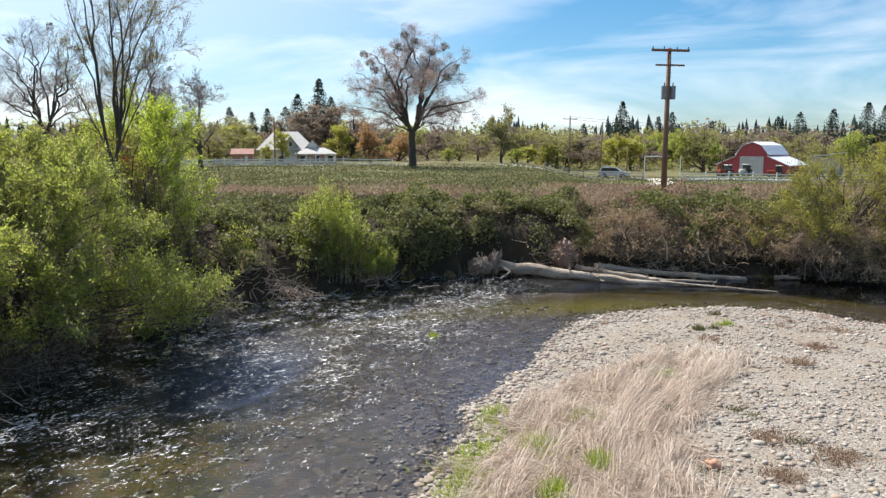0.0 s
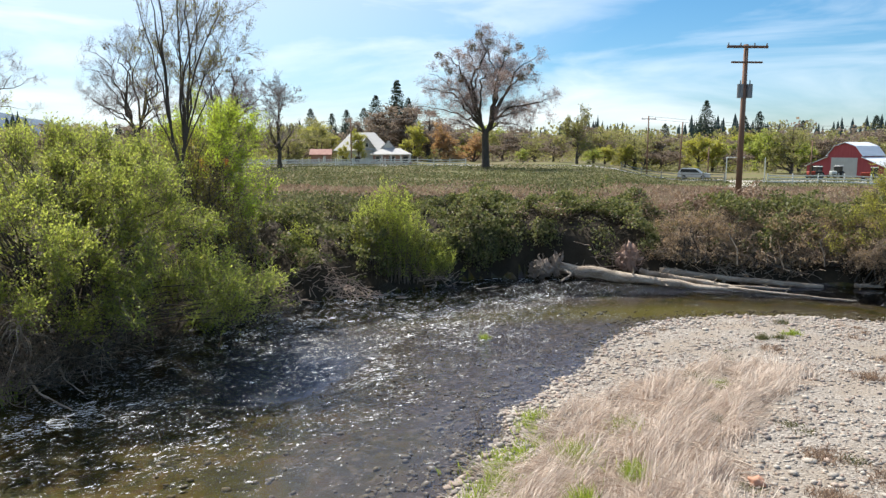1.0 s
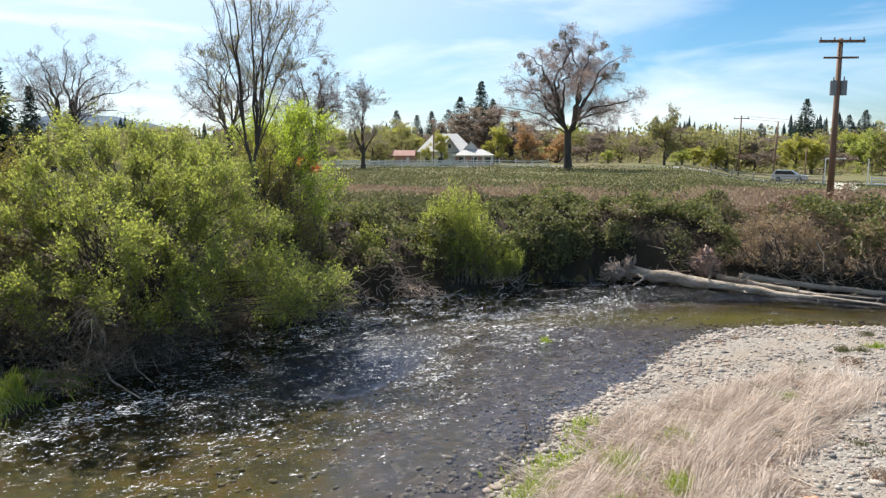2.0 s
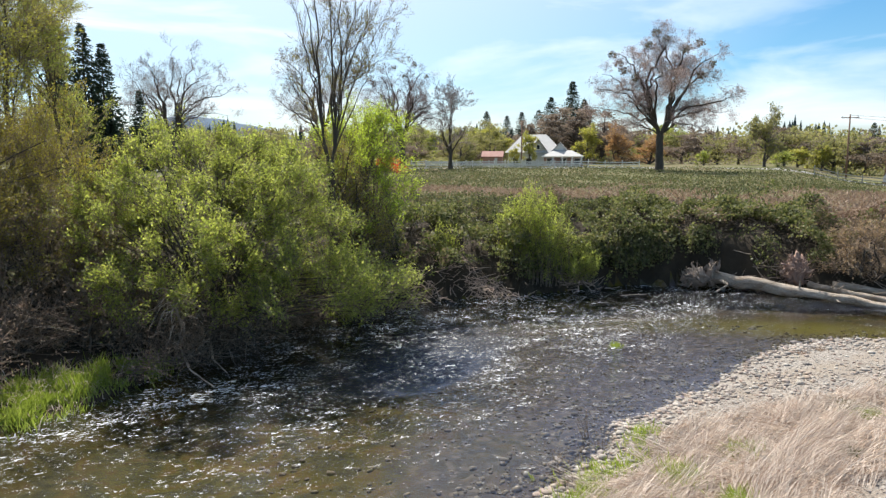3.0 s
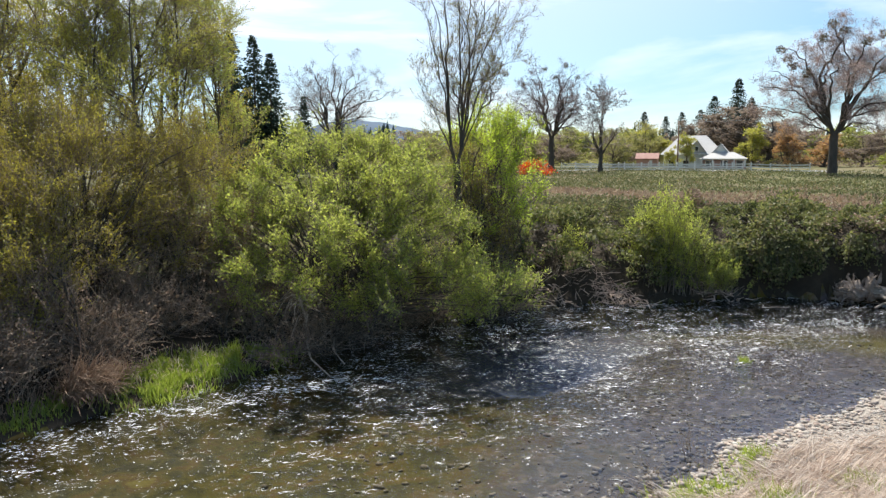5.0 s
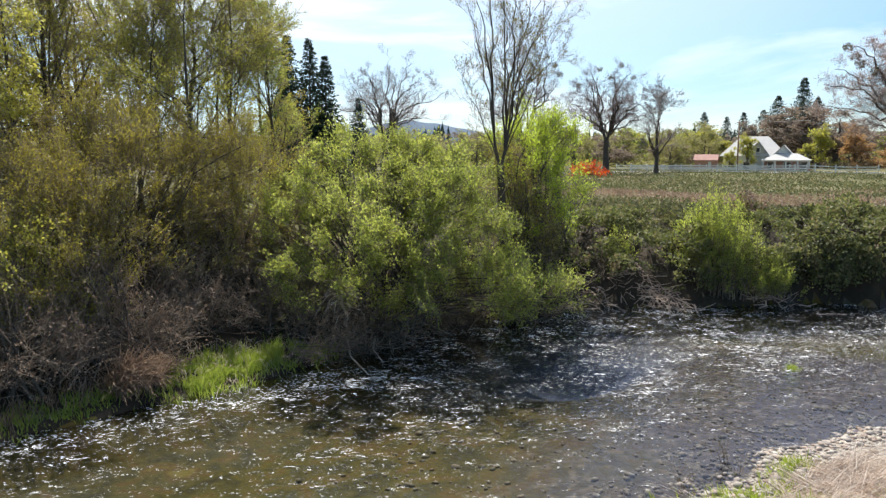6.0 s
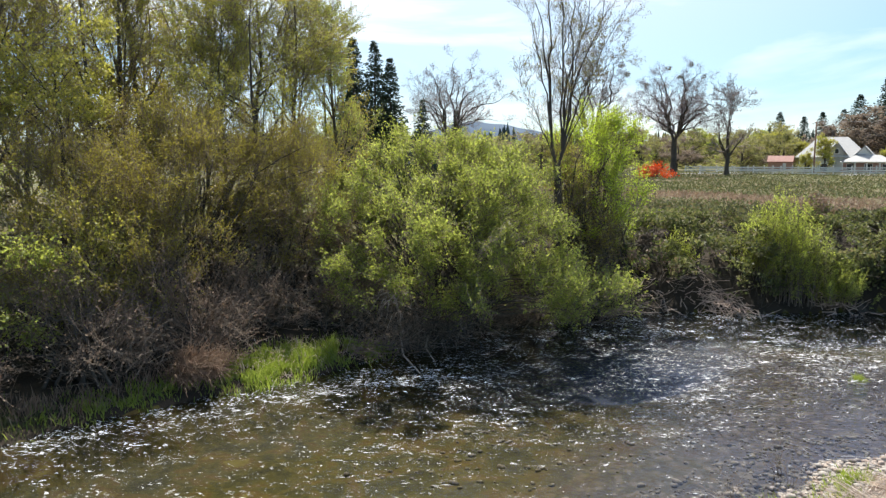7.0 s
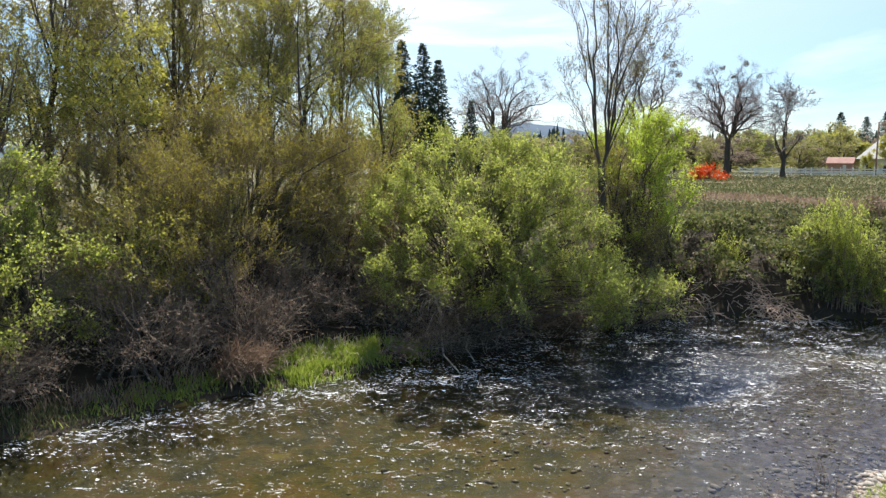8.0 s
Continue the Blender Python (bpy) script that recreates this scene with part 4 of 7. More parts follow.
# willow on the far bank
willow("young_willow", "bright yellow-green young willow on the river bank", (-5.0, 30.4, 0.25), (1.6, 0.6), (1.5, 0.8), 4.75, 360, M_LEAF_BRIGHT, 15, per=34)
willow("young_willow", "low bright green willow shoots beside the young willow", (-2.9, 30.9, 0.25), (0.8, 0.4), (1.0, 0.6), 2.0, 80, M_LEAF_GREEN, 152, per=30, stem=0.009)
shrub("bank_shrub", "yellow-olive shrub hanging over the still water", (18.2, 34.0, 0.4),
      [(0, 0, 2.8, 3.0, 2.6, 2.0), (2.2, 0.2, 3.7, 2.8, 2.6, 2.0), (-2.2, 0.2, 1.6, 2.4, 1.8, 1.4), (5.5, -1, 3.0, 3, 2.5, 2.2), (-0.4, -0.9, 1.5, 2.6, 1.0, 1.2), (2.6, -1.5, 1.6, 2.6, 1.0, 1.3)], 4300, 0.075, M_LEAF_YELLOW, 16, per=17, stems=160, leafless=0.22, up=0.8, fan=0.45, sprays=26, leaf_width=0.24)
shrub("drooping_brush", "grey-brown leafless brush drooping to the water", (16.6, 32.9, 0.2), [(0, 0, 0.9, 2.2, 0.9, 0.9), (2.4, -0.7, 0.9, 2.0, 0.9, 1.0), (0.8, -0.4, 1.6, 2.4, 0.8, 0.7)], 1000, 0.06, M_GOLDBRUSH, 19, up=-0.5, per=9, stems=60, length=(0.8, 1.6), twig_mat=M_DEADCANE, fan=0.4, sprays=10)
willow("slim_willow", "slender light green willow shoots in the brambles", (-8.3, 28.7, 0.5), (0.35, 0.3), (0.75, 0.4), 2.9, 60, M_LEAF_BRIGHT, 17, per=30, stem=0.01)
willow("slim_willow", "slender light green willow shoots in the brambles", (-9.7, 27.6, 0.5), (0.3, 0.3), (0.6, 0.4), 2.2, 36, M_LEAF_GREEN, 171, per=26, stem=0.01)


def bramble():
    """The bramble thicket on the cut bank: arching canes and a thick coat of leaves."""
    rng = np.random.default_rng(31)
    n = 900000
    x, y = rng.uniform(-14, 34, n), rng.uniform(24, 48, n)
    z, dO, dB = ground_z(x, y, True)
    lim = 7.0 + 3.0 * (soft_noise(x, y, 4, 9) - 0.5)
    k = (dO > 0.15) & (dO < lim) & (y - 0.3 * x > 25) 
    x, y, z, dO = x[k], y[k], z[k], dO[k]
    k = ~(((x > 0.3) & (x < 3.0) & (dO < 0.7)) | ((x > 4.2) & (x < 6.4) & (dO < 0.7)))
    x, y, z, dO = x[k], y[k], z[k], dO[k]
    foot = (x > -2.6) & (x < 4.2) & (z < 1.2) & (dO < 0.75 + 0.6 * soft_noise(x, y, 1.0))
    mound = (0.25 + 1.9 * soft_noise(x, y * 0.7, 1.9, 11) ** 1.6 + 1.3 * (soft_noise(x, y, 0.7, 4) - 0.5)) * np.interp(dO, [0, 0.6, 1.4, 3, 5, 8], [0.6, 1.2, 1.35, 1.0, 0.65, 0.3])
    mound = np.maximum(mound, 0.95 * smooth(x, -3.4, -2.0) * smooth(x, 5.8, 4.6) * smooth(dO, 0.4, 0.8) * smooth(dO, 3.4, 2.2) * (0.7 + 0.6 * soft_noise(x, y, 1.1, 51)))
    mound = np.where(foot, 0.25 * mound, mound)
    zz = z + mound * (1 - 0.6 * rng.random(len(x)) ** 2.2)
    clump = 0.6 * soft_noise(x + 0.5 * zz, y * 0.4 + zz * 1.2, 0.75, 17) + 0.4 * soft_noise(x - 0.4 * zz, y + zz, 0.4, 23)
    deep_ = (z + mound - zz) / np.maximum(mound, 0.2)
    face = smooth(dO, 3.2, 1.2)
    void = soft_noise(x, zz * 1.3 + 0.3 * y, 1.5, 29)
    k = (clump + 0.16 * rng.random(len(x)) > 0.55 + 0.14 * deep_) & (void > face * (0.45 + 0.45 * smooth(x, -4.5, -1.5) * smooth(x, 7.5, 4.5) - 0.36 * smooth(zz, 1.2, 2.8)) * rng.uniform(0.8, 1.0, len(x)))
    x, y, z, zz, foot = x[k], y[k], z[k], zz[k], foot[k]
    # the crest hangs over the undercut bank
    lip = 0.75 * smooth(zz, 1.0, 2.3) * smooth(dO[k], 2.6, 0.5) * (0.4 + soft_noise(x, zz, 1.4, 19))
    pos = np.stack([x + 0.25 * lip, y - lip, zz - 0.25 * lip], -1)
    pos += rng.normal(size=pos.shape) * 0.04
    tan = unit(rng.normal(size=pos.shape) + np.array([0, -0.5, -0.1]))
    dry = (soft_noise(x, y, 3.2, 21) + 0.25 * rng.random(len(x)) + 0.4 * smooth(x, 7, 13) + 0.3 * smooth(x, 6, 9) * smooth(zz, 1.9, 1.0)) > 0.98
    top = thing("bramble_thicket", "dense dark green bramble thicket covering the cut bank", "brambles", kind="stuff")
    child("leaves", mesh_of("leaves", *leaf_faces(pos[~dry], tan[~dry], 0.115, rng, 0.4, 0.8, 0.3), mat=M_BRAMBLE), top)
    # vines that hang from the crest over the undercut
    v = np.flatnonzero((x > -3.0) & (x < 5.2) & (dO[k] > 0.5) & (dO[k] < 1.3))
    v = rng.choice(v, min(760, len(v)), replace=False)
    H = np.empty((len(v), 6, 3))
    H[:, 0] = np.stack([x[v], y[v], np.maximum(z[v], 1.7) + 0.25], -1)
    d = unit(rng.normal(size=(len(v), 3)) * 0.35 + np.array([0.1, -1.0, 0.3]))
    step = (rng.uniform(0.2, 0.42, len(v)) * (0.55 + 0.8 * soft_noise(x[v], y[v] * 0, 0.9, 41)))[:, None]
    for q in range(1, 6):
        H[:, q] = H[:, q - 1] + d * step
        d = unit(d + np.array([0, 0.12, -0.75]) + rng.normal(size=d.shape) * 0.12)
    child("vine", mesh_of("vine", *tubes(H, np.full((len(v), 6), 0.007), 3), mat=M_BARK, smooth=True), top)
    hp, ht = along(H, len(v) * 26, (0.0, 1.0), rng)
    child("vine_leaves", mesh_of("vine_leaves", *leaf_faces(hp + rng.normal(size=hp.shape) * 0.09, ht, 0.115, rng, 0.4, 0.8, 0.2), mat=M_BRAMBLE), top)
    child("dead_leaves", mesh_of("dead_leaves", *leaf_faces(pos[dry], tan[dry], 0.12, rng, 0.3, 0.8, 0.5), mat=M_DRYLEAF), top)
    j = rng.choice(np.flatnonzero(~foot), 2600, replace=False)
    C = np.empty((len(j), 5, 3))
    C[:, 0] = np.stack([x[j], y[j], z[j]], -1)
    d = unit(rng.normal(size=(len(j), 3)) * 0.6 + np.array([0, -0.3, 1.1]))
    for q in range(1, 5):
        d = unit(d + np.array([0, -0.06, -0.28]) + rng.normal(size=d.shape) * 0.1)
        C[:, q] = C[:, q - 1] + d * 0.42
    east = C[:, 0, 0] > 6.5
    child("cane", mesh_of("cane", *tubes(C[~east], np.full((int((~east).sum()), 5), 0.008), 3), mat=M_BARK, smooth=True), top)
    child("dead_cane", mesh_of("dead_cane", *tubes(C[east], np.full((int(east.sum()), 5), 0.009), 3), mat=M_DEADCANE, smooth=True), top)


bramble()


def field_cover():
    """Low weeds and dry stalks over the field."""
    rng = np.random.default_rng(41)
    n = 190000
    y = 36 + 84 * rng.random(n) ** 1.5
    x = rng.uniform(-0.75, 0.75, n) * y - 0.15 * y
    z, dO, dB = ground_z(x, y, True)
    k = dO > 5
    x, y, z = x[k], y[k], z[k]
    tallness = 0.12 + 0.3 * soft_noise(x, y, 5, 2)
    pos = np.stack([x, y, z + tallness * rng.random(len(x))], -1)
    brown = (soft_noise(x, y * 2.2, 9, 14) + 0.3 * (rng.random(len(x)) - 0.5) + 0.62 * np.exp(-((y - 50 - 4 * soft_noise(x, y, 14, 3)) / 7) ** 2) + 0.6 * smooth(x - 0.1 * y, -3, 5) * smooth(y, 72, 56) - 0.25 * smooth(y, 62, 74)) > 0.82
    tan = unit(rng.normal(size=pos.shape) * 0.7 + np.array([0, 0, 0.8]))
    top = thing("field_weeds", "low green and brown weeds covering the open field", "weeds", kind="stuff")
    child("green_weeds", mesh_of("green_weeds", *leaf_faces(pos[~brown], tan[~brown], 0.16, rng, 0.4, 0.7, 0.9), mat=M_FIELDLEAF), top)
    child("dry_weeds", mesh_of("dry_weeds", *leaf_faces(pos[brown], tan[brown], 0.24, rng, 0.13, 0.5, 0.5), mat=M_DRYLEAF), top)


field_cover()

# ---- utility pole ----


def box(bm, at, size, rot=None, bevel=0.0):
    m = Matrix.Translation(at) @ (rot or Matrix()) @ Matrix.Diagonal((*size, 1))
    r = bmesh.ops.create_cube(bm, size=1.0, matrix=m)
    if bevel:
        es = list({e for v in r["verts"] for e in v.link_edges})
        bmesh.ops.bevel(bm, geom=es, offset=bevel, segments=1, affect="EDGES")


def cyl(bm, a, b, r1, r2=None, seg=10):
    a, b = Vector(a), Vector(b)
    d = b - a
    m = Matrix.Translation((a + b) / 2) @ d.to_track_quat("Z", "Y").to_matrix().to_4x4()
    bmesh.ops.create_cone(bm, cap_ends=True, segments=seg, radius1=r1, radius2=r1 if r2 is None else r2, depth=d.length, matrix=m)


def bm_of(fn, *args, **kw):
    bm = bmesh.new()
    fn(bm, *args, **kw)
    return bm


M_POLE = rough_mat("pole_wood", [(0.11, 0.065, 0.045), (0.20, 0.12, 0.085), (0.30, 0.195, 0.14)], 2, 25, 0.85, 0.5, 0.01, stretch=(3, 3, 0.3))
M_STEEL = rough_mat("grey_steel", [(0.16, 0.17, 0.18), (0.26, 0.27, 0.28)], 4, 40, 0.5, 0.1, 0.005, spec=0.5)


def utility_pole():
    top = thing("utility_pole", "brown wooden utility pole with two crossarms and transformers", "utility pole", (12.4, 43.3, 2.5))
    top.rotation_euler = (0, 0, radians(14))
    part("pole", bm_of(cyl, (0, 0, -0.3), (0, 0, 9.1), 0.18, 0.12, 12), M_POLE, top, smooth=True)
    part("crossarm", bm_of(box, (0, -0.16, 8.95), (2.35, 0.11, 0.14), None, 0.015), M_POLE, top)
    part("crossarm", bm_of(box, (0, -0.16, 8.12), (1.8, 0.09, 0.1), None, 0.012), M_POLE, top)
    for x in (-0.27, 0.27):
        t = part("transformer", bm_of(cyl, (x, -0.1, 6.2), (x, -0.1, 6.95), 0.165, 0.165, 14), M_STEEL, top, "grey steel transformer can")
        part("bushing", bm_of(cyl, (x, -0.1, 6.95), (x, -0.1, 7.15), 0.04, 0.03, 8), M_STEEL, t)
    for x in (-1.1, -0.4, 0.4, 1.1):
        part("insulator", bm_of(cyl, (x, -0.16, 9.02), (x, -0.16, 9.16), 0.045, 0.03, 8), M_STEEL, top)


utility_pole()
# ---- trees in the field and beyond ----


def clumps(parent, name, centres, radius, n, leaf, mat, seed):
    """Dense leafy balls on the twigs, each a part."""
    rng = np.random.default_rng(seed)
    for c in centres:
        pos = np.array(c) + unit(rng.normal(size=(n, 3))) * (radius * rng.uniform(0.2, 1, n) ** 0.5)[:, None]
        tagged(child(name, mesh_of(name, *leaf_faces(pos, rng.normal(size=(n, 3)), leaf, rng), mat=mat), parent), kind="stuff")


oak = spreading_tree("oak_tree", "large spreading oak just budding, standing in the field", (-7.6, 104.0, 2.7), 21.0, 5.6,
                     [(-5.2, 0, 7.0), (-8.9, 1.0, 9.6), (-8.4, -1.5, 12.6), (-7.0, 1.0, 15.2), (-6.2, -1, 17.4), (-3.2, 1, 18.2), (-0.9, -0.5, 20.2), (1.0, 0.5, 19.9), (4.4, 0.5, 18.6), (6.4, -1, 16.6), (7.6, 1, 13.8), (9.4, -0.5, 11.0),
                      (8.2, 0.5, 8.6), (5.4, -1, 7.4), (-2.5, 7.5, 12.5), (2.8, -7.5, 12.2), (-1.0, -5.5, 15.6), (2.2, 6, 15.8), (-4.4, -6, 10), (5.4, 6, 10.2), (1.8, -0.4, 16.2), (-3.0, 0.4, 14.2)],
                     61, 0.54, (10, 8, 6, 2), ((1.2, 3.0), (0.8, 1.6), (0.5, 1.1), (0.3, 0.7)), M_OAK_TWIG, 0.012, 0.2, 0.03, leaf=0.1, per=2, mat=M_BUD, rise=0.05, stout=0.38)
oak.scale = (1.05, 1.0, 0.93)
clumps(oak, "mistletoe", [(-6.3, -1, 17.2), (-5.6, 0, 16.0), (-5.0, 0, 15.0), (-0.9, -0.5, 20.1), (0.3, 0, 19.2), (-1.8, 0, 18.3), (4.4, 0, 18.4), (2.8, -1, 17.4), (5.8, 1, 15.6), (4.6, 0, 14.0), (-3.4, 0, 14.0)], 0.62, 150, 0.24, M_MISTLE, 5)
oak2 = spreading_tree("field_oak", "bare dark oak beside the road with mistletoe", (-44.8, 100.4, gz(-44.8, 100.4)), 16.6, 5.0, dome(19, 6.9, 7.2, 15.9, 52), 52, 0.44, (9, 7, 6, 2), ((1.2, 2.8), (0.8, 1.6), (0.5, 0.9), (0.3, 0.5)), M_OAK_TWIG, 0.011, 0.1, 0.035, rise=0.2, stout=0.38)
clumps(oak2, "mistletoe", [(-4.8, 0, 13.2), (-1.3, 0, 15.4), (2.1, 0, 15.6), (4, 0, 13.8), (0.5, 0, 14.0)], 0.42, 110, 0.18, M_MISTLE, 6)
tree("roadside_tree", "bare brown tree behind the roadside oak", (-37.6, 102.0, 2.7), 13.0, 53, 0.35, 0.2, 10, 0.45, (25, 55), 0.4, 3, (7, 6, 5), twig_mat=M_FAR_TWIG, tip=0.03)
tree("small_field_tree", "small half-leafed tree at the field edge", (6.4, 137.8, 2.0), 11.5, 55, 0.3, 0.15, 9, 0.4, (20, 45), 0.3, 3, (6, 6, 4), leaf=0.3, per=3, mat=M_FARLEAF, twig_mat=M_FAR_TWIG, tip=0.04)
far_oak = spreading_tree("bare_oak", "bare spreading oak beyond the riverside wood", (-77.8, 87.9, 2.4), 20.6, 5.5, dome(19, 10.8, 8.0, 19.6, 60), 60, 0.45, (8, 8, 7), ((1.8, 3.8), (0.9, 1.8), (0.6, 1.1)), M_FAR_TWIG, 0.014, 0.1, 0.03, turn=20, rise=0.3, stout=0.36)
far_oak2 = spreading_tree("bare_oak", "bare spreading oak with mistletoe beyond the riverside tree", (-55.6, 94.6, 2.4), 20.6, 5.5, dome(16, 7.4, 8.5, 19.6, 63), 63, 0.45, (8, 8, 7), ((1.6, 3.4), (0.9, 1.8), (0.6, 1.1)), M_FAR_TWIG, 0.014, -0.05, 0.03, turn=20, rise=0.3, stout=0.36)
clumps(far_oak2, "mistletoe", [(3.4, 0, 17.6), (4.6, 0, 16.4), (5.4, 0, 15.0), (-3.2, 0, 17.2), (1.6, 0, 19.2)], 0.5, 110, 0.2, M_MISTLE, 7)


def woods():
    """Leafing trees of the wood on the left bank."""
    spots = [(-27.2, 21.0, 19), (-26.3, 22.9, 18), (-26.5, 18.1, 19), (-26.1, 14.3, 19), (-22.8, 11.7, 17), (-23.5, 8.5, 18), (-21.9, 6.0, 16), (-31, 25, 20), (-32, 12, 21), (-24, 1.5, 18),
             (-35, 19, 21), (-29, 4, 20), (-28.5, 27.0, 13), (-22.5, 16.5, 12)]
    for i, (x, y, h) in enumerate(spots):
        tree("woodland_tree", "tall leafing alder in the riverside wood", (x, y, gz(x, y) - 0.1), h, 170 + i, 0.11 if i % 3 else 0.15, 0.12, 17, 0.32, (18, 50), 0.45, 2, (9, 9), leaf=0.062, per=21,
             mat=(M_LEAF_YELLOW, M_LEAF_YELLOW, M_LEAF_GREEN, M_LEAF_YELLOW, M_LEAF_OLIVE)[i % 5], group="trees of the riverside wood", tip=0.016, wob=0.1)
    tree("drooping_maple", "small maple with hanging pale yellow leaves", (-19.5, 9.2, 1.8), 9.5, 190, 0.13, 0.25, 12, 0.36, (30, 70), -0.2, 2, (7, 6), leaf=0.085, per=26, mat=M_LEAF_YELLOW, tip=0.012)
    tree("slender_trunk_tree", "slender bare trunk with yellow leaf sprays", (-19.6, 16.6, 1.6), 13.0, 191, 0.12, 0.35, 12, 0.3, (30, 70), 0.2, 2, (6, 6), leaf=0.08, per=18, mat=M_LEAF_YELLOW, tip=0.012)
    # deeper trees that close the wood
    back = tree("inner_wood_tree", "leafing tree deep inside the riverside wood", (-38, 8, 2.4), 20, 195, 0.22, 0.08, 16, 0.34, (25, 65), 0.3, 2, (7, 6), leaf=0.18, per=14, mat=M_LEAF_OLIVE, group="inner trees of the wood", tip=0.02, split=False)
    for i, (x, y) in enumerate([(-40, 14), (-42, 22), (-37, 1), (-34, -4), (-45, 5), (-30, -8), (-44, 38), (-29, 15.5)]):
        copy_thing(back, Matrix.Translation((x, y, 2.2)) @ Matrix.Rotation(i * 1.7, 4, "Z") @ Matrix.Scale(0.8 + 0.05 * (i % 5), 4))


woods()
for i, (x, y, h, r) in enumerate([(-64.8, 57.6, 17.3, 3.0), (-63.2, 59.6, 17, 2.8), (-61.6, 60.6, 15, 2.4), (-77.5, 81.5, 12.0, 2.0), (-80.5, 92.5, 11.0, 2.0), (-66.5, 58.5, 14.0, 2.6)]):
    conifer("conifer", "dark narrow conifer behind the riverside wood", (x, y, 2.4), h, r, 90 + i, "conifers behind the wood")
for i, (x, y, h, r) in enumerate([(-48.2, 204, 17, 5), (-43, 206, 15.5, 4.5), (-40.3, 195.6, 20, 4.2), (-38.0, 200, 16, 4), (46, 225.5, 16, 4), (60, 222, 13, 3.4), (57, 226, 12, 3), (92.7, 211, 12.5, 3.6), (99, 205, 13, 3.6),
                                 (103, 195, 14, 4), (108, 196, 13.5, 4), (88, 214, 11.5, 3), (-60, 215, 14, 3.5), (-64, 213, 13, 3), (-75, 226, 15, 3.5), (34, 222, 10, 3), (70, 216, 10.5, 3), (-52, 205, 14, 5), (114, 190, 13, 4)]):
    conifer("far_conifer", "distant dark green conifer above the woods", (x, y, 1.4), h * 1.12, r * 1.25, 210 + i, "conifers on the skyline")


def belt():
    """Individual trees round the farms beyond the road."""
    rng = np.random.default_rng(78)
    kinds = []
    for i, (nm, lab, mat, hh, tw) in enumerate([
            ("olive_tree", "olive-green leafing tree beyond the road", M_FARLEAF, 11, M_FAR_TWIG), ("golden_willow", "rounded golden-green willow beyond the road", M_LEAF_YELLOW, 8.5, M_FAR_TWIG),
            ("brown_tree", "brown leafless tree beyond the road", M_FARBROWN, 11, M_FAR_TWIG), ("rust_tree", "rust-orange leafing tree by the farmhouse", M_RUST, 9, M_FAR_TWIG),
            ("green_tree", "fresh green tree beyond the road", M_LEAF_GREEN, 9, M_FAR_TWIG)]):
        kinds.append((tree(nm, lab, (0, 0, 0), hh, 230 + i, 0.25, 0.03, 16, 0.42, (25, 80), 0.3, 2, (4, 3), leaf=0.27, per=24, mat=mat, twig_mat=tw, tip=0.05, group="trees beyond the road", split=False), hh))
    first = [True] * 5

    def put(k, x, y, h, wide=1.0):
        ob, hh = kinds[k]
        f = h / hh
        m = Matrix.Translation((x, y, gz(x, y) - 0.2)) @ Matrix.Rotation(rng.uniform(0, 6.28), 4, "Z") @ Matrix.Diagonal((f * wide, f * wide, f, 1))
        if first[k]:
            ob.matrix_basis = m
            first[k] = False
        else:
            copy_thing(ob, m)
    for k, x, y, h, w in [(3, -19.6, 146, 9.0, 1.3), (3, -14.5, 150, 8, 1.3), (1, -26, 147, 9, 1.1), (0, -52, 161, 12, 1.2), (0, -58, 158, 11, 1.2), (2, -42, 165, 12, 1.4), (2, -35, 168, 13, 1.4), (2, -28, 172, 12.5, 1.4), (0, -47, 150, 8.5, 1.2),
                          (2, -49, 141, 6, 1.3), (1, -33.4, 130.0, 7.6, 0.8), (1, -36.2, 129.6, 4.2, 0.9), (2, -30.5, 158, 15.5, 1.3), (2, -25.5, 160, 15, 1.3), (0, 45.6, 143.5, 13, 0.9), (4, 42, 146, 9.5, 1.0), (4, 49, 150, 8, 1.2), (1, 30, 150, 9, 1.2), (1, 33.5, 152, 8.5, 1.2), (0, 18, 150, 10, 1.2),
                          (1, 12, 146, 4.5, 1.6), (1, 16, 148, 5.5, 1.2), (4, 9.5, 142, 3.6, 2.0), (2, 24, 156, 9, 1.2), (0, 21, 160, 10.5, 1.4), (2, 2, 152, 7, 1.2), (0, -2, 155, 6.5, 1.3), (4, -4, 145, 3.6, 1.3), (2, -9, 158, 8, 1.3),
                          (0, 64, 152, 9, 1.2), (0, 70, 146, 8, 1.2), (4, 76, 150, 9, 1.2), (2, 58, 160, 9, 1.3), (1, 84, 150, 8, 1.2), (2, 38, 162, 8.5, 1.3), (0, -66, 150, 11, 1.2), (2, -72, 140, 11, 1.3), (0, -62, 130, 9, 1.2), (2, -55, 122, 8, 1.2),
                          (0, -46, 128, 8, 1.2), (2, -76, 126, 10, 1.2), (0, -82, 118, 10, 1.2), (4, -60, 112, 6, 1.2), (0, -90, 110, 9, 1.3)]:
        put(k, x, y, h * 0.86, w * 1.1)
    for i in range(64):
        az, d = radians(rng.uniform(-38, 62)), rng.uniform(172, 215)
        put(int(rng.choice([0, 0, 2, 2, 1, 4])), -math.sin(az) * d, math.cos(az) * d, rng.uniform(6.5, 10.5), rng.uniform(1.2, 1.8))


belt()
shrub("red_shrub", "bright orange-red shrub beside the road", (-39.2, 85.2, 2.6), [(0, 0, 0.9, 2.1, 1.4, 0.9), (-1.0, 0, 0.8, 1.6, 1.2, 0.7)], 320, 0.2, M_RED, 240, per=9, stems=15)


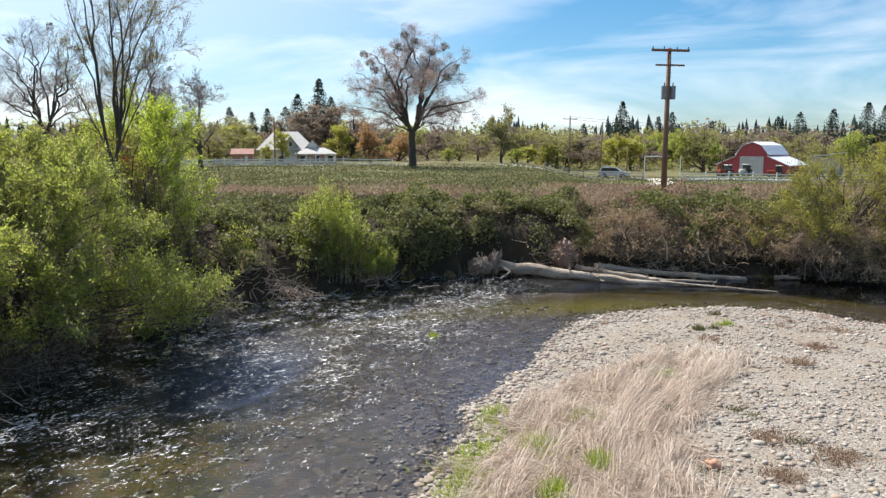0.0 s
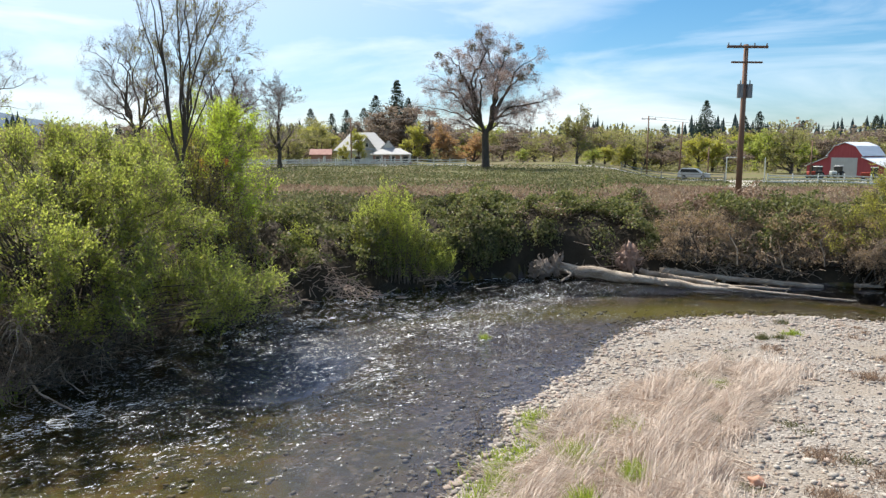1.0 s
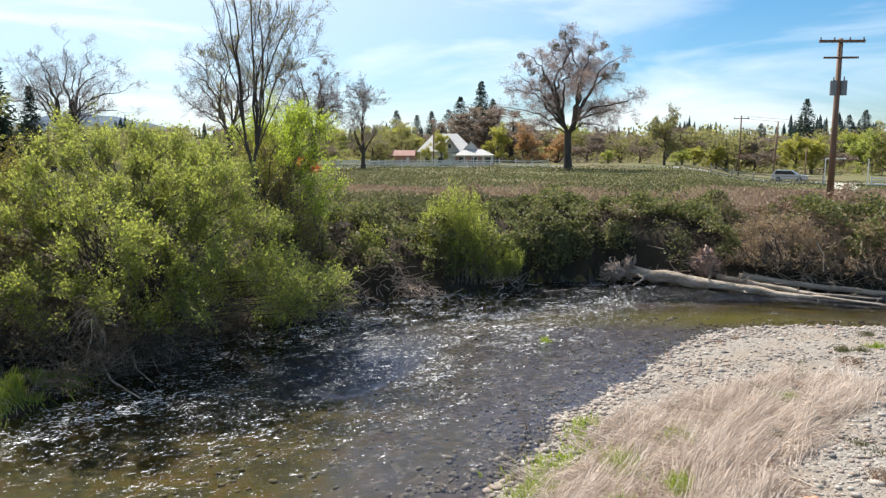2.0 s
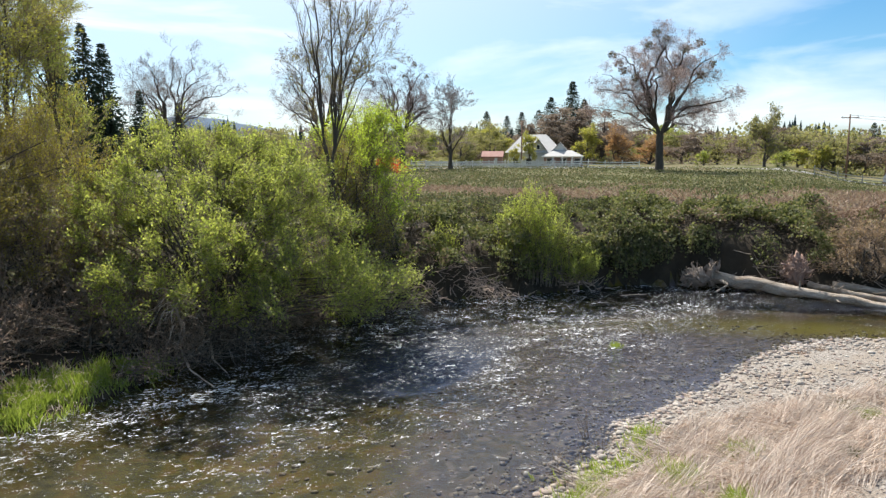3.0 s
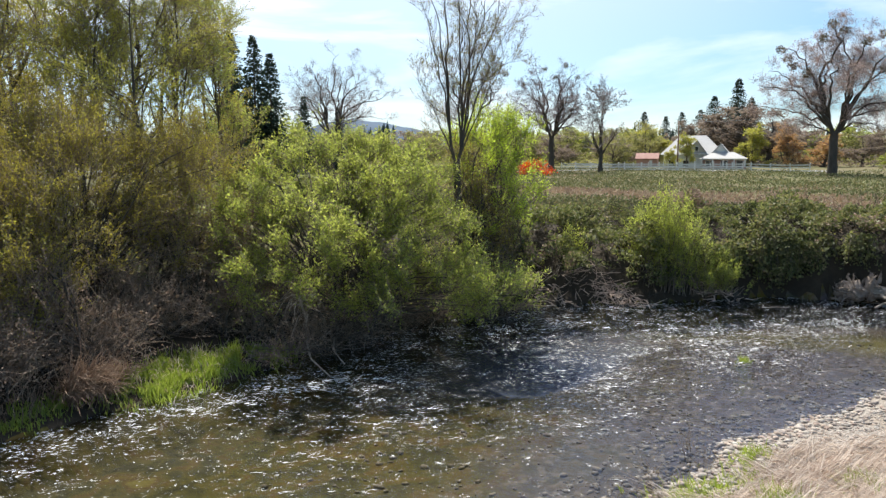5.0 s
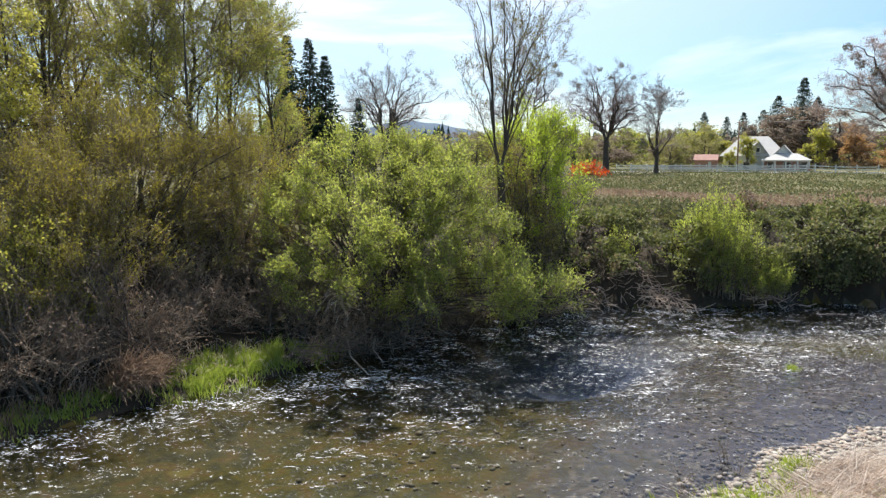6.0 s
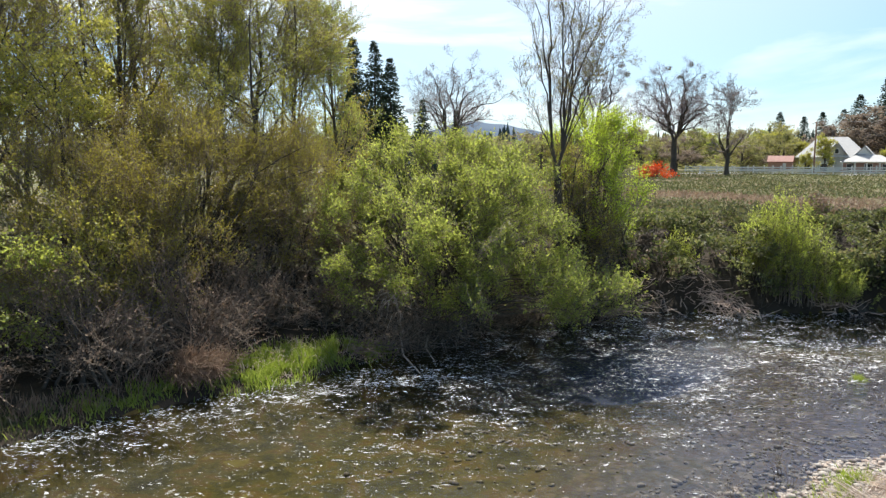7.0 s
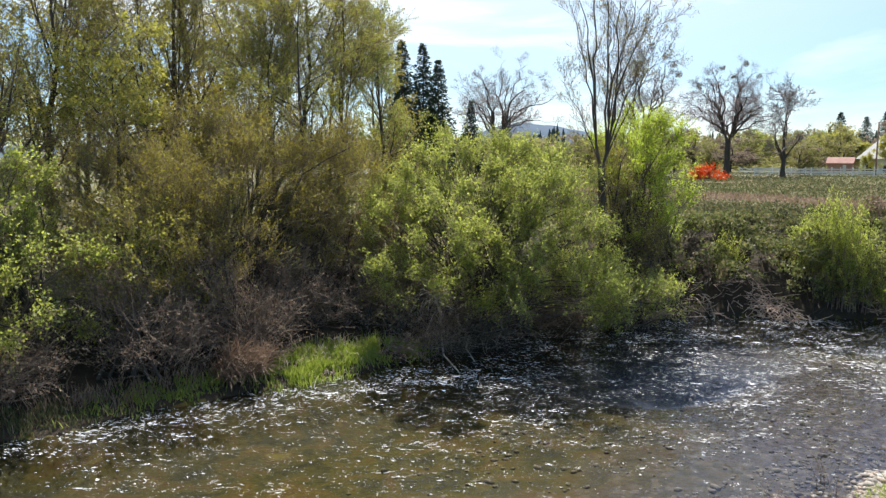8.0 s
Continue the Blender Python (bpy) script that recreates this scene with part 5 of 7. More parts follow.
def far_woods():
    """The wooded skyline in the distance, joined as one."""
    rng = np.random.default_rng(77)
    top = thing("far_woods", "distant belt of mixed woods on the skyline", "woods", kind="stuff")
    for name, mat, count, lo, hi, dist in (("broadleaf_belt", M_FARLEAF, 170, 8, 11.5, (200, 285)), ("brown_belt", M_FARBROWN, 150, 8, 11.5, (200, 285))):
        az = np.radians(np.linspace(-42, 72, count) + rng.uniform(-1, 1, count))
        d = rng.uniform(*dist, count)
        h = rng.uniform(lo, hi, count)
        ch = []
        for a_, d_, h_ in zip(az, d, h):
            c = np.array([-math.sin(a_) * d_, math.cos(a_) * d_, 1.0])
            cnt = 440
            u = unit(rng.normal(size=(cnt, 3)))
            q = u * np.array([0.5, 0.5, 0.5]) * h_ * (rng.random((cnt, 1)) ** 0.55) * (0.75 + 0.5 * rng.random()) + np.array([0, 0, h_ * 0.45])
            q[:, 2] = np.maximum(q[:, 2], 0.3)
            ch.append(leaf_faces(c + q, u * 0.3 + np.array([0, 0, 0.5]), h_ * 0.078, rng, 0.4, 0.7))
        child(name, mesh_of(name, *joined(ch), mat=mat), top)
    # firs behind them: ragged tiers of boughs, one above the other
    count, k, tiers = 520, 11, 7
    az = np.radians(np.linspace(-42, 72, count) + rng.uniform(-0.6, 0.6, count))
    d, h = rng.uniform(320, 400, count), rng.uniform(11, 15, count) + 5.5 * soft_noise(az * 60, az * 0, 2.0, 9) ** 2
    verts, tris = [], []
    for a_, d_, h_ in zip(az, d, h):
        wide = h_ * rng.uniform(0.15, 0.24)
        for f in np.linspace(0.05, 0.86, tiers):
            n0 = len(verts)
            for q in range(k):
                th = q * 2 * math.pi / k + rng.uniform(-0.2, 0.2)
                r = wide * (1.05 - f) * rng.uniform(0.55, 1.15)
                verts.append((-math.sin(a_) * d_ + r * math.cos(th), math.cos(a_) * d_ + r * math.sin(th), 1.0 + h_ * (f - 0.05 * rng.random())))
                tris.append((n0 + q, n0 + (q + 1) % k, n0 + k))
            verts.append((-math.sin(a_) * d_, math.cos(a_) * d_, 1.0 + h_ * min(1.0, f + 0.24)))
    child("conifer_belt", mesh_of("conifer_belt", verts, None, tris, M_FARFIR), top)
    # thickets at the feet of the trees
    n = 80000
    az, d = np.radians(rng.uniform(-40, 66, n)), rng.uniform(150, 235, n)
    x, y = -np.sin(az) * d, np.cos(az) * d
    hh = 1.2 + 6.5 * soft_noise(x, y, 9, 3) ** 1.5 * smooth(d, 160, 190)
    pos = np.stack([x, y, ground_z(x, y) + hh * rng.random(n)], -1)
    w = soft_noise(x, y, 14, 8) + 0.15 * rng.random(n)
    for name, mat, kk in (("brown_thicket", M_FARBROWN, w > 0.58), ("green_thicket", M_FARLEAF, w <= 0.58)):
        child(name, mesh_of(name, *leaf_faces(pos[kk], rng.normal(size=(kk.sum(), 3)), 0.3, rng, 0.45, 0.7), mat=mat), top)
    # hills, with blue distance haze put into their colour
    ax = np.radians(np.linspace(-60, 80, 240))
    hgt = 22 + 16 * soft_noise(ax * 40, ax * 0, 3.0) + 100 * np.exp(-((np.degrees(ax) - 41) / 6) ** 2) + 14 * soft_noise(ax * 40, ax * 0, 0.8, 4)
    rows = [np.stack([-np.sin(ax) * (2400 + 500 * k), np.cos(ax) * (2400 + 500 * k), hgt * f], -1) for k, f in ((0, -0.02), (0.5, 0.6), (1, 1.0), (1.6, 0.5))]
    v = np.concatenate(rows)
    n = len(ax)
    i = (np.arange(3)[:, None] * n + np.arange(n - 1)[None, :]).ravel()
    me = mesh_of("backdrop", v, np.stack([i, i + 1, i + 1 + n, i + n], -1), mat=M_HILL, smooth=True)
    tagged(new("backdrop", me), "wooded hills on the horizon, coloured with blue haze", "hills", kind="structure")


M_HILL = rough_mat("haze_tinted_hills", [(0.05, 0.085, 0.13), (0.065, 0.10, 0.15), (0.08, 0.12, 0.17)], 0.004, 0.03, 1.0, 0.0, 0.01)
far_woods()

# ---- driftwood ----


def log(name, label, pts, r0, r1, seed, mat=None):
    """A bleached log: a wavering tapered stem with a few broken stubs."""
    rng = np.random.default_rng(seed)
    p = np.array(pts, float)
    t = np.linspace(0, 1, 14)
    P = np.stack([np.interp(t, np.linspace(0, 1, len(p)), p[:, k]) for k in range(3)], -1)[None]
    P[0, 1:-1] += rng.normal(size=(12, 3)) * r0 * 0.13
    R = (np.linspace(r0, r1, 14) * rng.uniform(0.82, 1.12, 14))[None]
    top = thing(name, label, "log")
    v, q = tubes(P, R, 12)
    v = v + rng.normal(size=v.shape) * r0 * 0.06
    n0 = len(v)
    v = np.concatenate([v, P[0, :1], P[0, -1:]])
    ring = np.arange(12)
    caps = np.concatenate([np.stack([np.full(12, n0), (ring + 1) % 12, ring], -1), np.stack([np.full(12, n0 + 1), n0 - 12 + ring, n0 - 12 + (ring + 1) % 12], -1)])
    child("stem", mesh_of("stem", v, q, caps, mat or M_DRIFT, True), top)
    SP, SR = sprout(P, R, 5, (0.1, 0.8), (40, 80), (0.25, 0.8), 4, rng, 0.2, 0.2, 0.3, 0.4, 0.2)
    for k in range(len(SP)):
        child("stub", mesh_of("stub", *tubes(SP[k:k + 1], SR[k:k + 1], 5), mat=mat or M_DRIFT, smooth=True), top)
    return top


def root_ball(name, label, at, size, seed, mat, n=60, form=(0.45, 1, 1), hair=3, reach=0.3):
    """An upturned root plate: thick roots that fork and thin out on all sides."""
    rng = np.random.default_rng(seed)
    top = thing(name, label, "tree root", at)
    bm = bmesh.new()
    bmesh.ops.create_icosphere(bm, subdivisions=3, radius=size * 0.7)
    for v in bm.verts:
        v.co = v.co * (0.75 + 0.5 * noise.noise(v.co * 3.0 / size + Vector((seed, 0, 0))))
        v.co = Vector((v.co.x * form[0] * 0.8, v.co.y * form[1] * 0.6, v.co.z * form[2] * 0.8))
    part("root_plate", bm, mat, top, smooth=True)
    d = unit(rng.normal(size=(n, 3)) * np.array(form) + np.array([-0.25, 0, 0.15 * form[2]]))
    P = np.empty((n, 6, 3))
    P[:, 0] = d * size * 0.3
    for q in range(1, 6):
        d = unit(d + rng.normal(size=d.shape) * 0.6)
        P[:, q] = P[:, q - 1] + d * (size * rng.uniform(0.02, 0.095, n) * (1 + 0.9 * (rng.random(n) < 0.2)))[:, None]
    P[:, :, 2] = np.maximum(P[:, :, 2], -at[2] - 0.1)
    R = (rng.uniform(0.014, 0.026, n) * (1 + 2.6 * (rng.random(n) < 0.3)) * size)[:, None] * np.linspace(1, 0.2, 6)
    for q in range(n):
        child("root", mesh_of("root", *tubes(P[q:q + 1], R[q:q + 1], 5), mat=mat, smooth=True), top)
    P2, R2 = sprout(P, R, hair, (0.3, 1), (20, 70), (0.12 * size, reach * size), 4, rng, 0, 0.3, 0.45)
    tagged(child("rootlet", mesh_of("rootlet", *tubes(P2, R2, 3), mat=mat, smooth=True), top), kind="stuff")
    return top


M_ROOT = rough_mat("weathered_root", [(0.11, 0.085, 0.065), (0.23, 0.18, 0.145), (0.40, 0.335, 0.275)], 3, 30, 0.85, 0.5, 0.02, island=0.4)
M_ROOT_RED = rough_mat("red_brown_root", [(0.17, 0.11, 0.085), (0.30, 0.20, 0.16), (0.42, 0.31, 0.25)], 3, 30, 0.85, 0.5, 0.02, island=0.4)
log("fallen_log", "long bleached tree trunk lying from the bank into the river", [(2.3, 33.6, 0.5), (4.4, 33.1, 0.34), (6.5, 32.5, 0.16), (9.6, 31.7, -0.06)], 0.30, 0.14, 401)
log("fallen_log", "pale slender log resting beside the larger trunk", [(6.0, 33.6, 0.42), (8.1, 32.7, 0.2), (10.6, 31.7, -0.03)], 0.15, 0.08, 402)
log("fallen_log", "grey slender log lying along the foot of the bank", [(6.9, 33.9, 0.42), (10.0, 33.4, 0.2), (13.6, 32.9, 0.02)], 0.15, 0.1, 403)
log("fallen_branch", "thin pole half sunk in the water", [(9.4, 31.7, 0.1), (13.9, 30.1, 0.0)], 0.055, 0.025, 404)
log("fallen_branch", "pale stick floating against the logs", [(9.0, 32.2, 0.12), (12.0, 32.0, 0.05)], 0.06, 0.03, 406)
log("fallen_branch", "short pale branch at the water's edge", [(14.9, 32.9, 0.12), (16.0, 32.9, 0.1)], 0.1, 0.07, 405)
log("root_branch", "forked pale root reaching down to the water", [(2.6, 33.2, 0.45), (2.9, 32.9, 0.3), (2.45, 32.7, 0.02)], 0.07, 0.03, 407)
root_ball("root_ball", "grey weathered root ball of the fallen trunk", (1.55, 33.4, 0.42), 1.25, 411, M_ROOT, 64, (1.0, 1.0, 0.8), 2, 0.22)
root_ball("root_ball", "flared grey butt of the fallen trunk", (2.2, 33.5, 0.62), 1.15, 413, M_ROOT, 40, (0.45, 0.9, 1.0), 2, 0.22)
root_ball("root_ball", "red-brown root mass lodged against the bank", (5.55, 33.9, 0.85), 1.3, 412, M_ROOT_RED, 90, (0.6, 0.7, 1.3), 4, 0.4)


def stick_pile(name, label, at, half, n, seed, length=(0.6, 1.6), mat=None, rise=0.9, thick=(0.012, 0.03)):
    """A heap of crossed sticks, each a part."""
    rng = np.random.default_rng(seed)
    top = thing(name, label, "driftwood", (at[0], at[1], 0))
    for k in range(n):
        x, y = rng.normal(size=2) * np.array(half) * 0.5
        z = max(gz(at[0] + x, at[1] + y), 0) + rise * rng.random() * max(0.1, 1 - (abs(x) / half[0]) ** 1.5 * 0.6)
        d = unit(rng.normal(size=3) * np.array([1, 0.8, 0.45]))
        P = np.empty((1, 5, 3))
        P[0, 0] = (x, y, z)
        L = rng.uniform(*length)
        for q in range(1, 5):
            d = unit(d + rng.normal(size=3) * 0.16)
            P[0, q] = P[0, q - 1] + d * L / 4
        P[0, :, 2] = np.maximum(P[0, :, 2], 0.02)
        child("stick", mesh_of("stick", *tubes(P, rng.uniform(*thick) * np.linspace(1, 0.4, 5)[None], 5), mat=mat or M_DRIFT, smooth=True), top)


M_STICK = rough_mat("pinkish_driftwood", [(0.28, 0.19, 0.15), (0.46, 0.35, 0.28), (0.64, 0.53, 0.44)], 3, 30, 0.85, 0.4, 0.02, island=0.3)
stick_pile("stick_pile", "heap of pale pinkish drift sticks at the bank", (-6.4, 28.0), (1.5, 0.7), 210, 421, (0.3, 0.8), mat=M_STICK, rise=0.55, thick=(0.009, 0.024))
stick_pile("stick_pile", "heap of pale pinkish drift sticks at the bank", (-8.4, 26.6), (0.9, 0.9), 60, 422, (0.3, 0.9), mat=M_STICK, rise=0.5)
stick_pile("stick_pile", "scattered bleached sticks along the foot of the bank", (9.0, 33.9), (2.8, 0.6), 110, 423, (0.3, 1.0), rise=0.4)
stick_pile("stick_pile", "tangled pale roots between the two root masses", (4.3, 33.9), (1.1, 0.5), 60, 428, (0.3, 0.9), M_ROOT, 0.6)
stick_pile("stick_pile", "bleached drift branches and stalks heaped on the sloping bank", (11.5, 34.4), (3.6, 0.7), 120, 429, (0.4, 1.2), M_DEADCANE, 0.5, (0.01, 0.022))
for i, (x, y) in enumerate([(7.6, 34.6), (8.8, 34.5), (10.2, 34.7), (11.4, 34.3), (12.6, 34.6), (13.8, 34.3), (15.2, 34.2)]):
    shrub("dead_brush", "low tangle of dead brown stalks on the bank", (x, y, gz(x, y)), [(0, 0, 0.5, 1.5, 0.9, 0.7), (0.4, 0.8, 1.2, 1.3, 1.0, 0.8)], 520, 0.07, M_GOLDBRUSH, 430 + i,
          length=(0.5, 1.2), up=-0.1, per=10, stems=40, twig=0.008, twig_mat=M_DEADCANE, fan=0.5, sprays=12)
stick_pile("stick_pile", "dead branches lying under the leaning shrub", (-10.9, 15.8), (0.6, 1.3), 60, 425, (0.3, 0.8), M_TWIG, 0.5, (0.006, 0.014))
stick_pile("stick_pile", "pale dead branches at the open foot of the leaning shrub", (-10.3, 17.6), (0.6, 1.5), 56, 426, (0.4, 1.1), rise=1.4, thick=(0.006, 0.014))


def dead_limb(name, label, foot, head, n, seed):
    """A dead limb reaching out of a shrub, with bleached twigs that arch over and hang."""
    rng = np.random.default_rng(seed)
    top = thing(name, label, "branch")
    t = np.linspace(0, 1, 8)[:, None]
    a_, b_ = np.array(foot, float), np.array(head, float)
    P = a_ * (1 - t) + b_ * t + np.array([0, 0, 0.4]) * t * (1 - t)
    P[1:-1] += rng.normal(size=(6, 3)) * 0.05
    child("limb", mesh_of("limb", *tubes(P[None], np.linspace(0.05, 0.022, 8)[None], 6), mat=M_DRIFT, smooth=True), top)
    for q in range(n):
        w = rng.uniform(1.5, 6.9)
        p = P[int(w)] * (1 - w % 1) + P[int(w) + 1] * (w % 1)
        d = unit(rng.normal(size=3) * np.array([0.7, 0.7, 0.5]) + np.array([0.35, -0.35, 0.55]))
        T = np.empty((1, 6, 3))
        T[0, 0] = p
        step = rng.uniform(0.09, 0.24)
        for k in range(1, 6):
            T[0, k] = T[0, k - 1] + d * step
            d = unit(d + np.array([0, 0, -0.36]) + rng.normal(size=3) * 0.22)
        child("twig", mesh_of("twig", *tubes(T, rng.uniform(0.007, 0.016) * np.linspace(1, 0.4, 6)[None], 4), mat=M_DRIFT, smooth=True), top)


dead_limb("dead_limb", "bleached dead limb with hanging twigs in the leaning shrub", (-11.2, 16.2, 0.5), (-10.0, 14.6, 2.45), 34, 441)
log("fallen_branch", "pale dead branch lying low over the water under the shrub", [(-11.1, 16.0, 0.4), (-10.0, 15.1, 0.22), (-8.8, 14.6, 0.05)], 0.035, 0.014, 443)
log("fallen_branch", "pale dead branch lying low over the water under the shrub", [(-10.9, 17.0, 0.3), (-9.9, 15.9, 0.3), (-9.2, 15.6, 0.08)], 0.03, 0.012, 444)
stick_pile("stick_pile", "drift sticks below the willow", (-3.2, 31.0), (1.6, 0.6), 40, 427, (0.5, 1.2), M_STICK, 0.4)

# ---- farms beyond the field ----
M_WHITE = rough_mat("white_paint", [(0.62, 0.62, 0.60), (0.74, 0.74, 0.72), (0.82, 0.82, 0.80)], 1.5, 12, 0.7, 0.1, 0.005)
M_PALE_ROOF = rough_mat("pale_metal_roof", [(0.33, 0.33, 0.335), (0.42, 0.415, 0.41), (0.50, 0.49, 0.48)], 1.5, 14, 0.6, 0.3, 0.02, stretch=(1, 4, 1))
M_GABLE = rough_mat("beige_boards", [(0.42, 0.39, 0.35), (0.52, 0.49, 0.44)], 1.5, 12, 0.8, 0.1, 0.005, stretch=(1, 1, 8))
M_BRICK = rough_mat("pinkish_brick", [(0.36, 0.20, 0.16), (0.46, 0.28, 0.23), (0.54, 0.36, 0.30)], 2, 20, 0.85, 0.2, 0.01)
M_REDROOF = rough_mat("faded_red_roof", [(0.26, 0.13, 0.11), (0.34, 0.19, 0.16), (0.40, 0.25, 0.21)], 1, 9, 0.8, 0.2, 0.01)
M_BARN = rough_mat("red_barn_paint", [(0.28, 0.045, 0.055), (0.37, 0.07, 0.08), (0.44, 0.11, 0.115)], 1, 12, 0.75, 0.2, 0.01, stretch=(4, 4, 0.5))
M_METALROOF = rough_mat("pale_metal_roof", [(0.60, 0.62, 0.68), (0.70, 0.72, 0.78), (0.78, 0.80, 0.86)], 0.5, 6, 0.45, 0.1, 0.01, metallic=0.2, stretch=(6, 0.4, 0.4))
M_DOORGREY = rough_mat("grey_door_panels", [(0.38, 0.38, 0.37), (0.48, 0.48, 0.47), (0.55, 0.55, 0.54)], 1, 10, 0.6, 0.1, 0.01)
M_PANE = rough_mat("dark_window_glass", [(0.02, 0.025, 0.03), (0.035, 0.04, 0.05)], 1, 5, 0.08, 0.0, 0.01, spec=0.6)
M_ROAD = rough_mat("worn_asphalt", [(0.2, 0.2, 0.2), (0.28, 0.275, 0.27), (0.36, 0.35, 0.34)], 0.6, 20, 0.9, 0.2, 0.01)
M_TRACK = rough_mat("pale_gravel_track", [(0.36, 0.33, 0.29), (0.46, 0.43, 0.38), (0.54, 0.50, 0.45)], 0.8, 12, 0.95, 0.4, 0.02)
M_CARPAINT = rough_mat("silver_paint", [(0.48, 0.49, 0.51), (0.55, 0.56, 0.58)], 1, 6, 0.3, 0.0, 0.01, metallic=0.5, spec=0.6)
M_RUBBER = rough_mat("black_rubber", [(0.015, 0.015, 0.015), (0.03, 0.03, 0.03)], 5, 40, 0.8, 0.2, 0.01)
M_TRACTOR = rough_mat("red_machine_paint", [(0.35, 0.05, 0.03), (0.45, 0.08, 0.05)], 2, 20, 0.5, 0.1, 0.01)
M_GREYWOOD = rough_mat("grey_fence_wood", [(0.22, 0.21, 0.2), (0.34, 0.33, 0.31), (0.44, 0.43, 0.41)], 2, 20, 0.9, 0.3, 0.01)


def solid(bm, profile, y0, y1):
    """A prism: the outline (x, z) drawn from y0 to y1."""
    a_ = [bm.verts.new((x, y0, z)) for x, z in profile]
    b_ = [bm.verts.new((x, y1, z)) for x, z in profile]
    n = len(profile)
    bm.faces.new(a_)
    bm.faces.new(b_[::-1])
    for k in range(n):
        bm.faces.new((a_[k], b_[k], b_[(k + 1) % n], a_[(k + 1) % n]))
    bmesh.ops.recalc_face_normals(bm, faces=bm.faces)


def slab(bm, a_, b_, y0, y1, t):
    """A roof slope of thickness t from (x, z) a_ to b_."""
    (x0, z0), (x1, z1) = a_, b_
    solid(bm, [(x0, z0), (x1, z1), (x1, z1 + t), (x0, z0 + t)], y0, y1)


def window(parent, x, y, z, w, h, side="y"):
    """A framed window proud of its wall."""
    f = part("window", bm_of(box, (x, y, z), (w, 0.06, h), None, 0.01), M_WHITE, parent)
    part("pane", bm_of(box, (x, y - 0.035, z), (w - 0.16, 0.02, h - 0.16)), M_PANE, f)


def farmhouse():
    top = thing("farmhouse", "white farmhouse with steep pale roof and pillared porch", "house", (-33.2, 138.0, 2.5))
    top.rotation_euler = (0, 0, radians(12))
    part("wall", bm_of(box, (-1.2, -0.6, 1.4), (9.6, 8.0, 3.2)), M_WHITE, top)
    bm = bmesh.new()
    q = [bm.verts.new(c) for c in ((-6.6, -5.2, 2.9), (4.2, -5.2, 2.9), (4.2, 4.0, 2.9), (-6.6, 4.0, 2.9))]
    r = [bm.verts.new(c) for c in ((-3.6, -0.9, 6.3), (0.9, -0.9, 6.3), (0.9, -0.3, 6.3), (-3.6, -0.3, 6.3))]
    for k in range(4):
        bm.faces.new((q[k], q[(k + 1) % 4], r[(k + 1) % 4], r[k]))
    bm.faces.new(r)
    bm.faces.new(q[::-1])
    part("roof", bm, M_PALE_ROOF, top)
    part("side_wing", bm_of(solid, [(1.9, -0.2), (5.2, -0.2), (5.2, 2.7), (3.55, 4.6), (1.9, 2.7)], -4.6, 3.0), M_WHITE, top)
    part("roof", bm_of(slab, (1.6, 2.5), (3.55, 4.65), -4.9, 3.2, 0.14), M_PALE_ROOF, top)
    part("roof", bm_of(slab, (5.5, 2.5), (3.55, 4.65), -4.9, 3.2, 0.14), M_PALE_ROOF, top)
    part("gable", bm_of(solid, [(-2.0, 3.0), (1.2, 3.0), (-0.4, 5.3)], -4.7, -1.6), M_GABLE, top, "beige shaded gable wall")
    part("roof", bm_of(slab, (-2.3, 2.85), (-0.4, 5.35), -5.0, -1.2, 0.14), M_PALE_ROOF, top)
    part("roof", bm_of(slab, (1.5, 2.85), (-0.4, 5.35), -5.0, -1.2, 0.14), M_PALE_ROOF, top)
    window(top, -0.4, -4.74, 3.9, 0.7, 0.9)
    part("porch_wall", bm_of(box, (4.1, -4.5, 1.0), (6.8, 2.2, 2.35)), M_BRICK, top)
    bm = bmesh.new()
    q = [bm.verts.new(c) for c in ((0.2, -6.9, 2.2), (8.0, -6.9, 2.2), (8.0, -3.0, 2.2), (0.2, -3.0, 2.2))]
    r = [bm.verts.new(c) for c in ((2.6, -4.9, 3.3), (5.8, -4.9, 3.3), (5.8, -4.3, 3.3), (2.6, -4.3, 3.3))]
    for k in range(4):
        bm.faces.new((q[k], q[(k + 1) % 4], r[(k + 1) % 4], r[k]))
    bm.faces.new(r)
    bm.faces.new(q[::-1])
    part("porch_roof", bm, M_PALE_ROOF, top)
    for x in (0.6, 2.4, 4.1, 5.9, 7.6):
        p = part("porch_post", bm_of(box, (x, -6.5, 1.55), (0.26, 0.26, 1.3), None, 0.03), M_WHITE, top)
        part("post_base", bm_of(box, (x, -6.5, 0.4), (0.5, 0.5, 1.0), None, 0.03), M_BRICK, p)
    part("porch_beam", bm_of(box, (4.1, -6.5, 2.1), (7.6, 0.22, 0.2), None, 0.02), M_WHITE, top)
    part("porch_floor", bm_of(box, (4.1, -6.1, -0.1), (7.8, 1.6, 0.3)), M_WHITE, top)
    for x in (1.8, 4.3, 6.8):
        window(top, x, -5.63, 1.2, 1.2, 1.4)
    for x in (-4.6, -2.2):
        window(top, x, -4.63, 1.2, 1.1, 1.4)


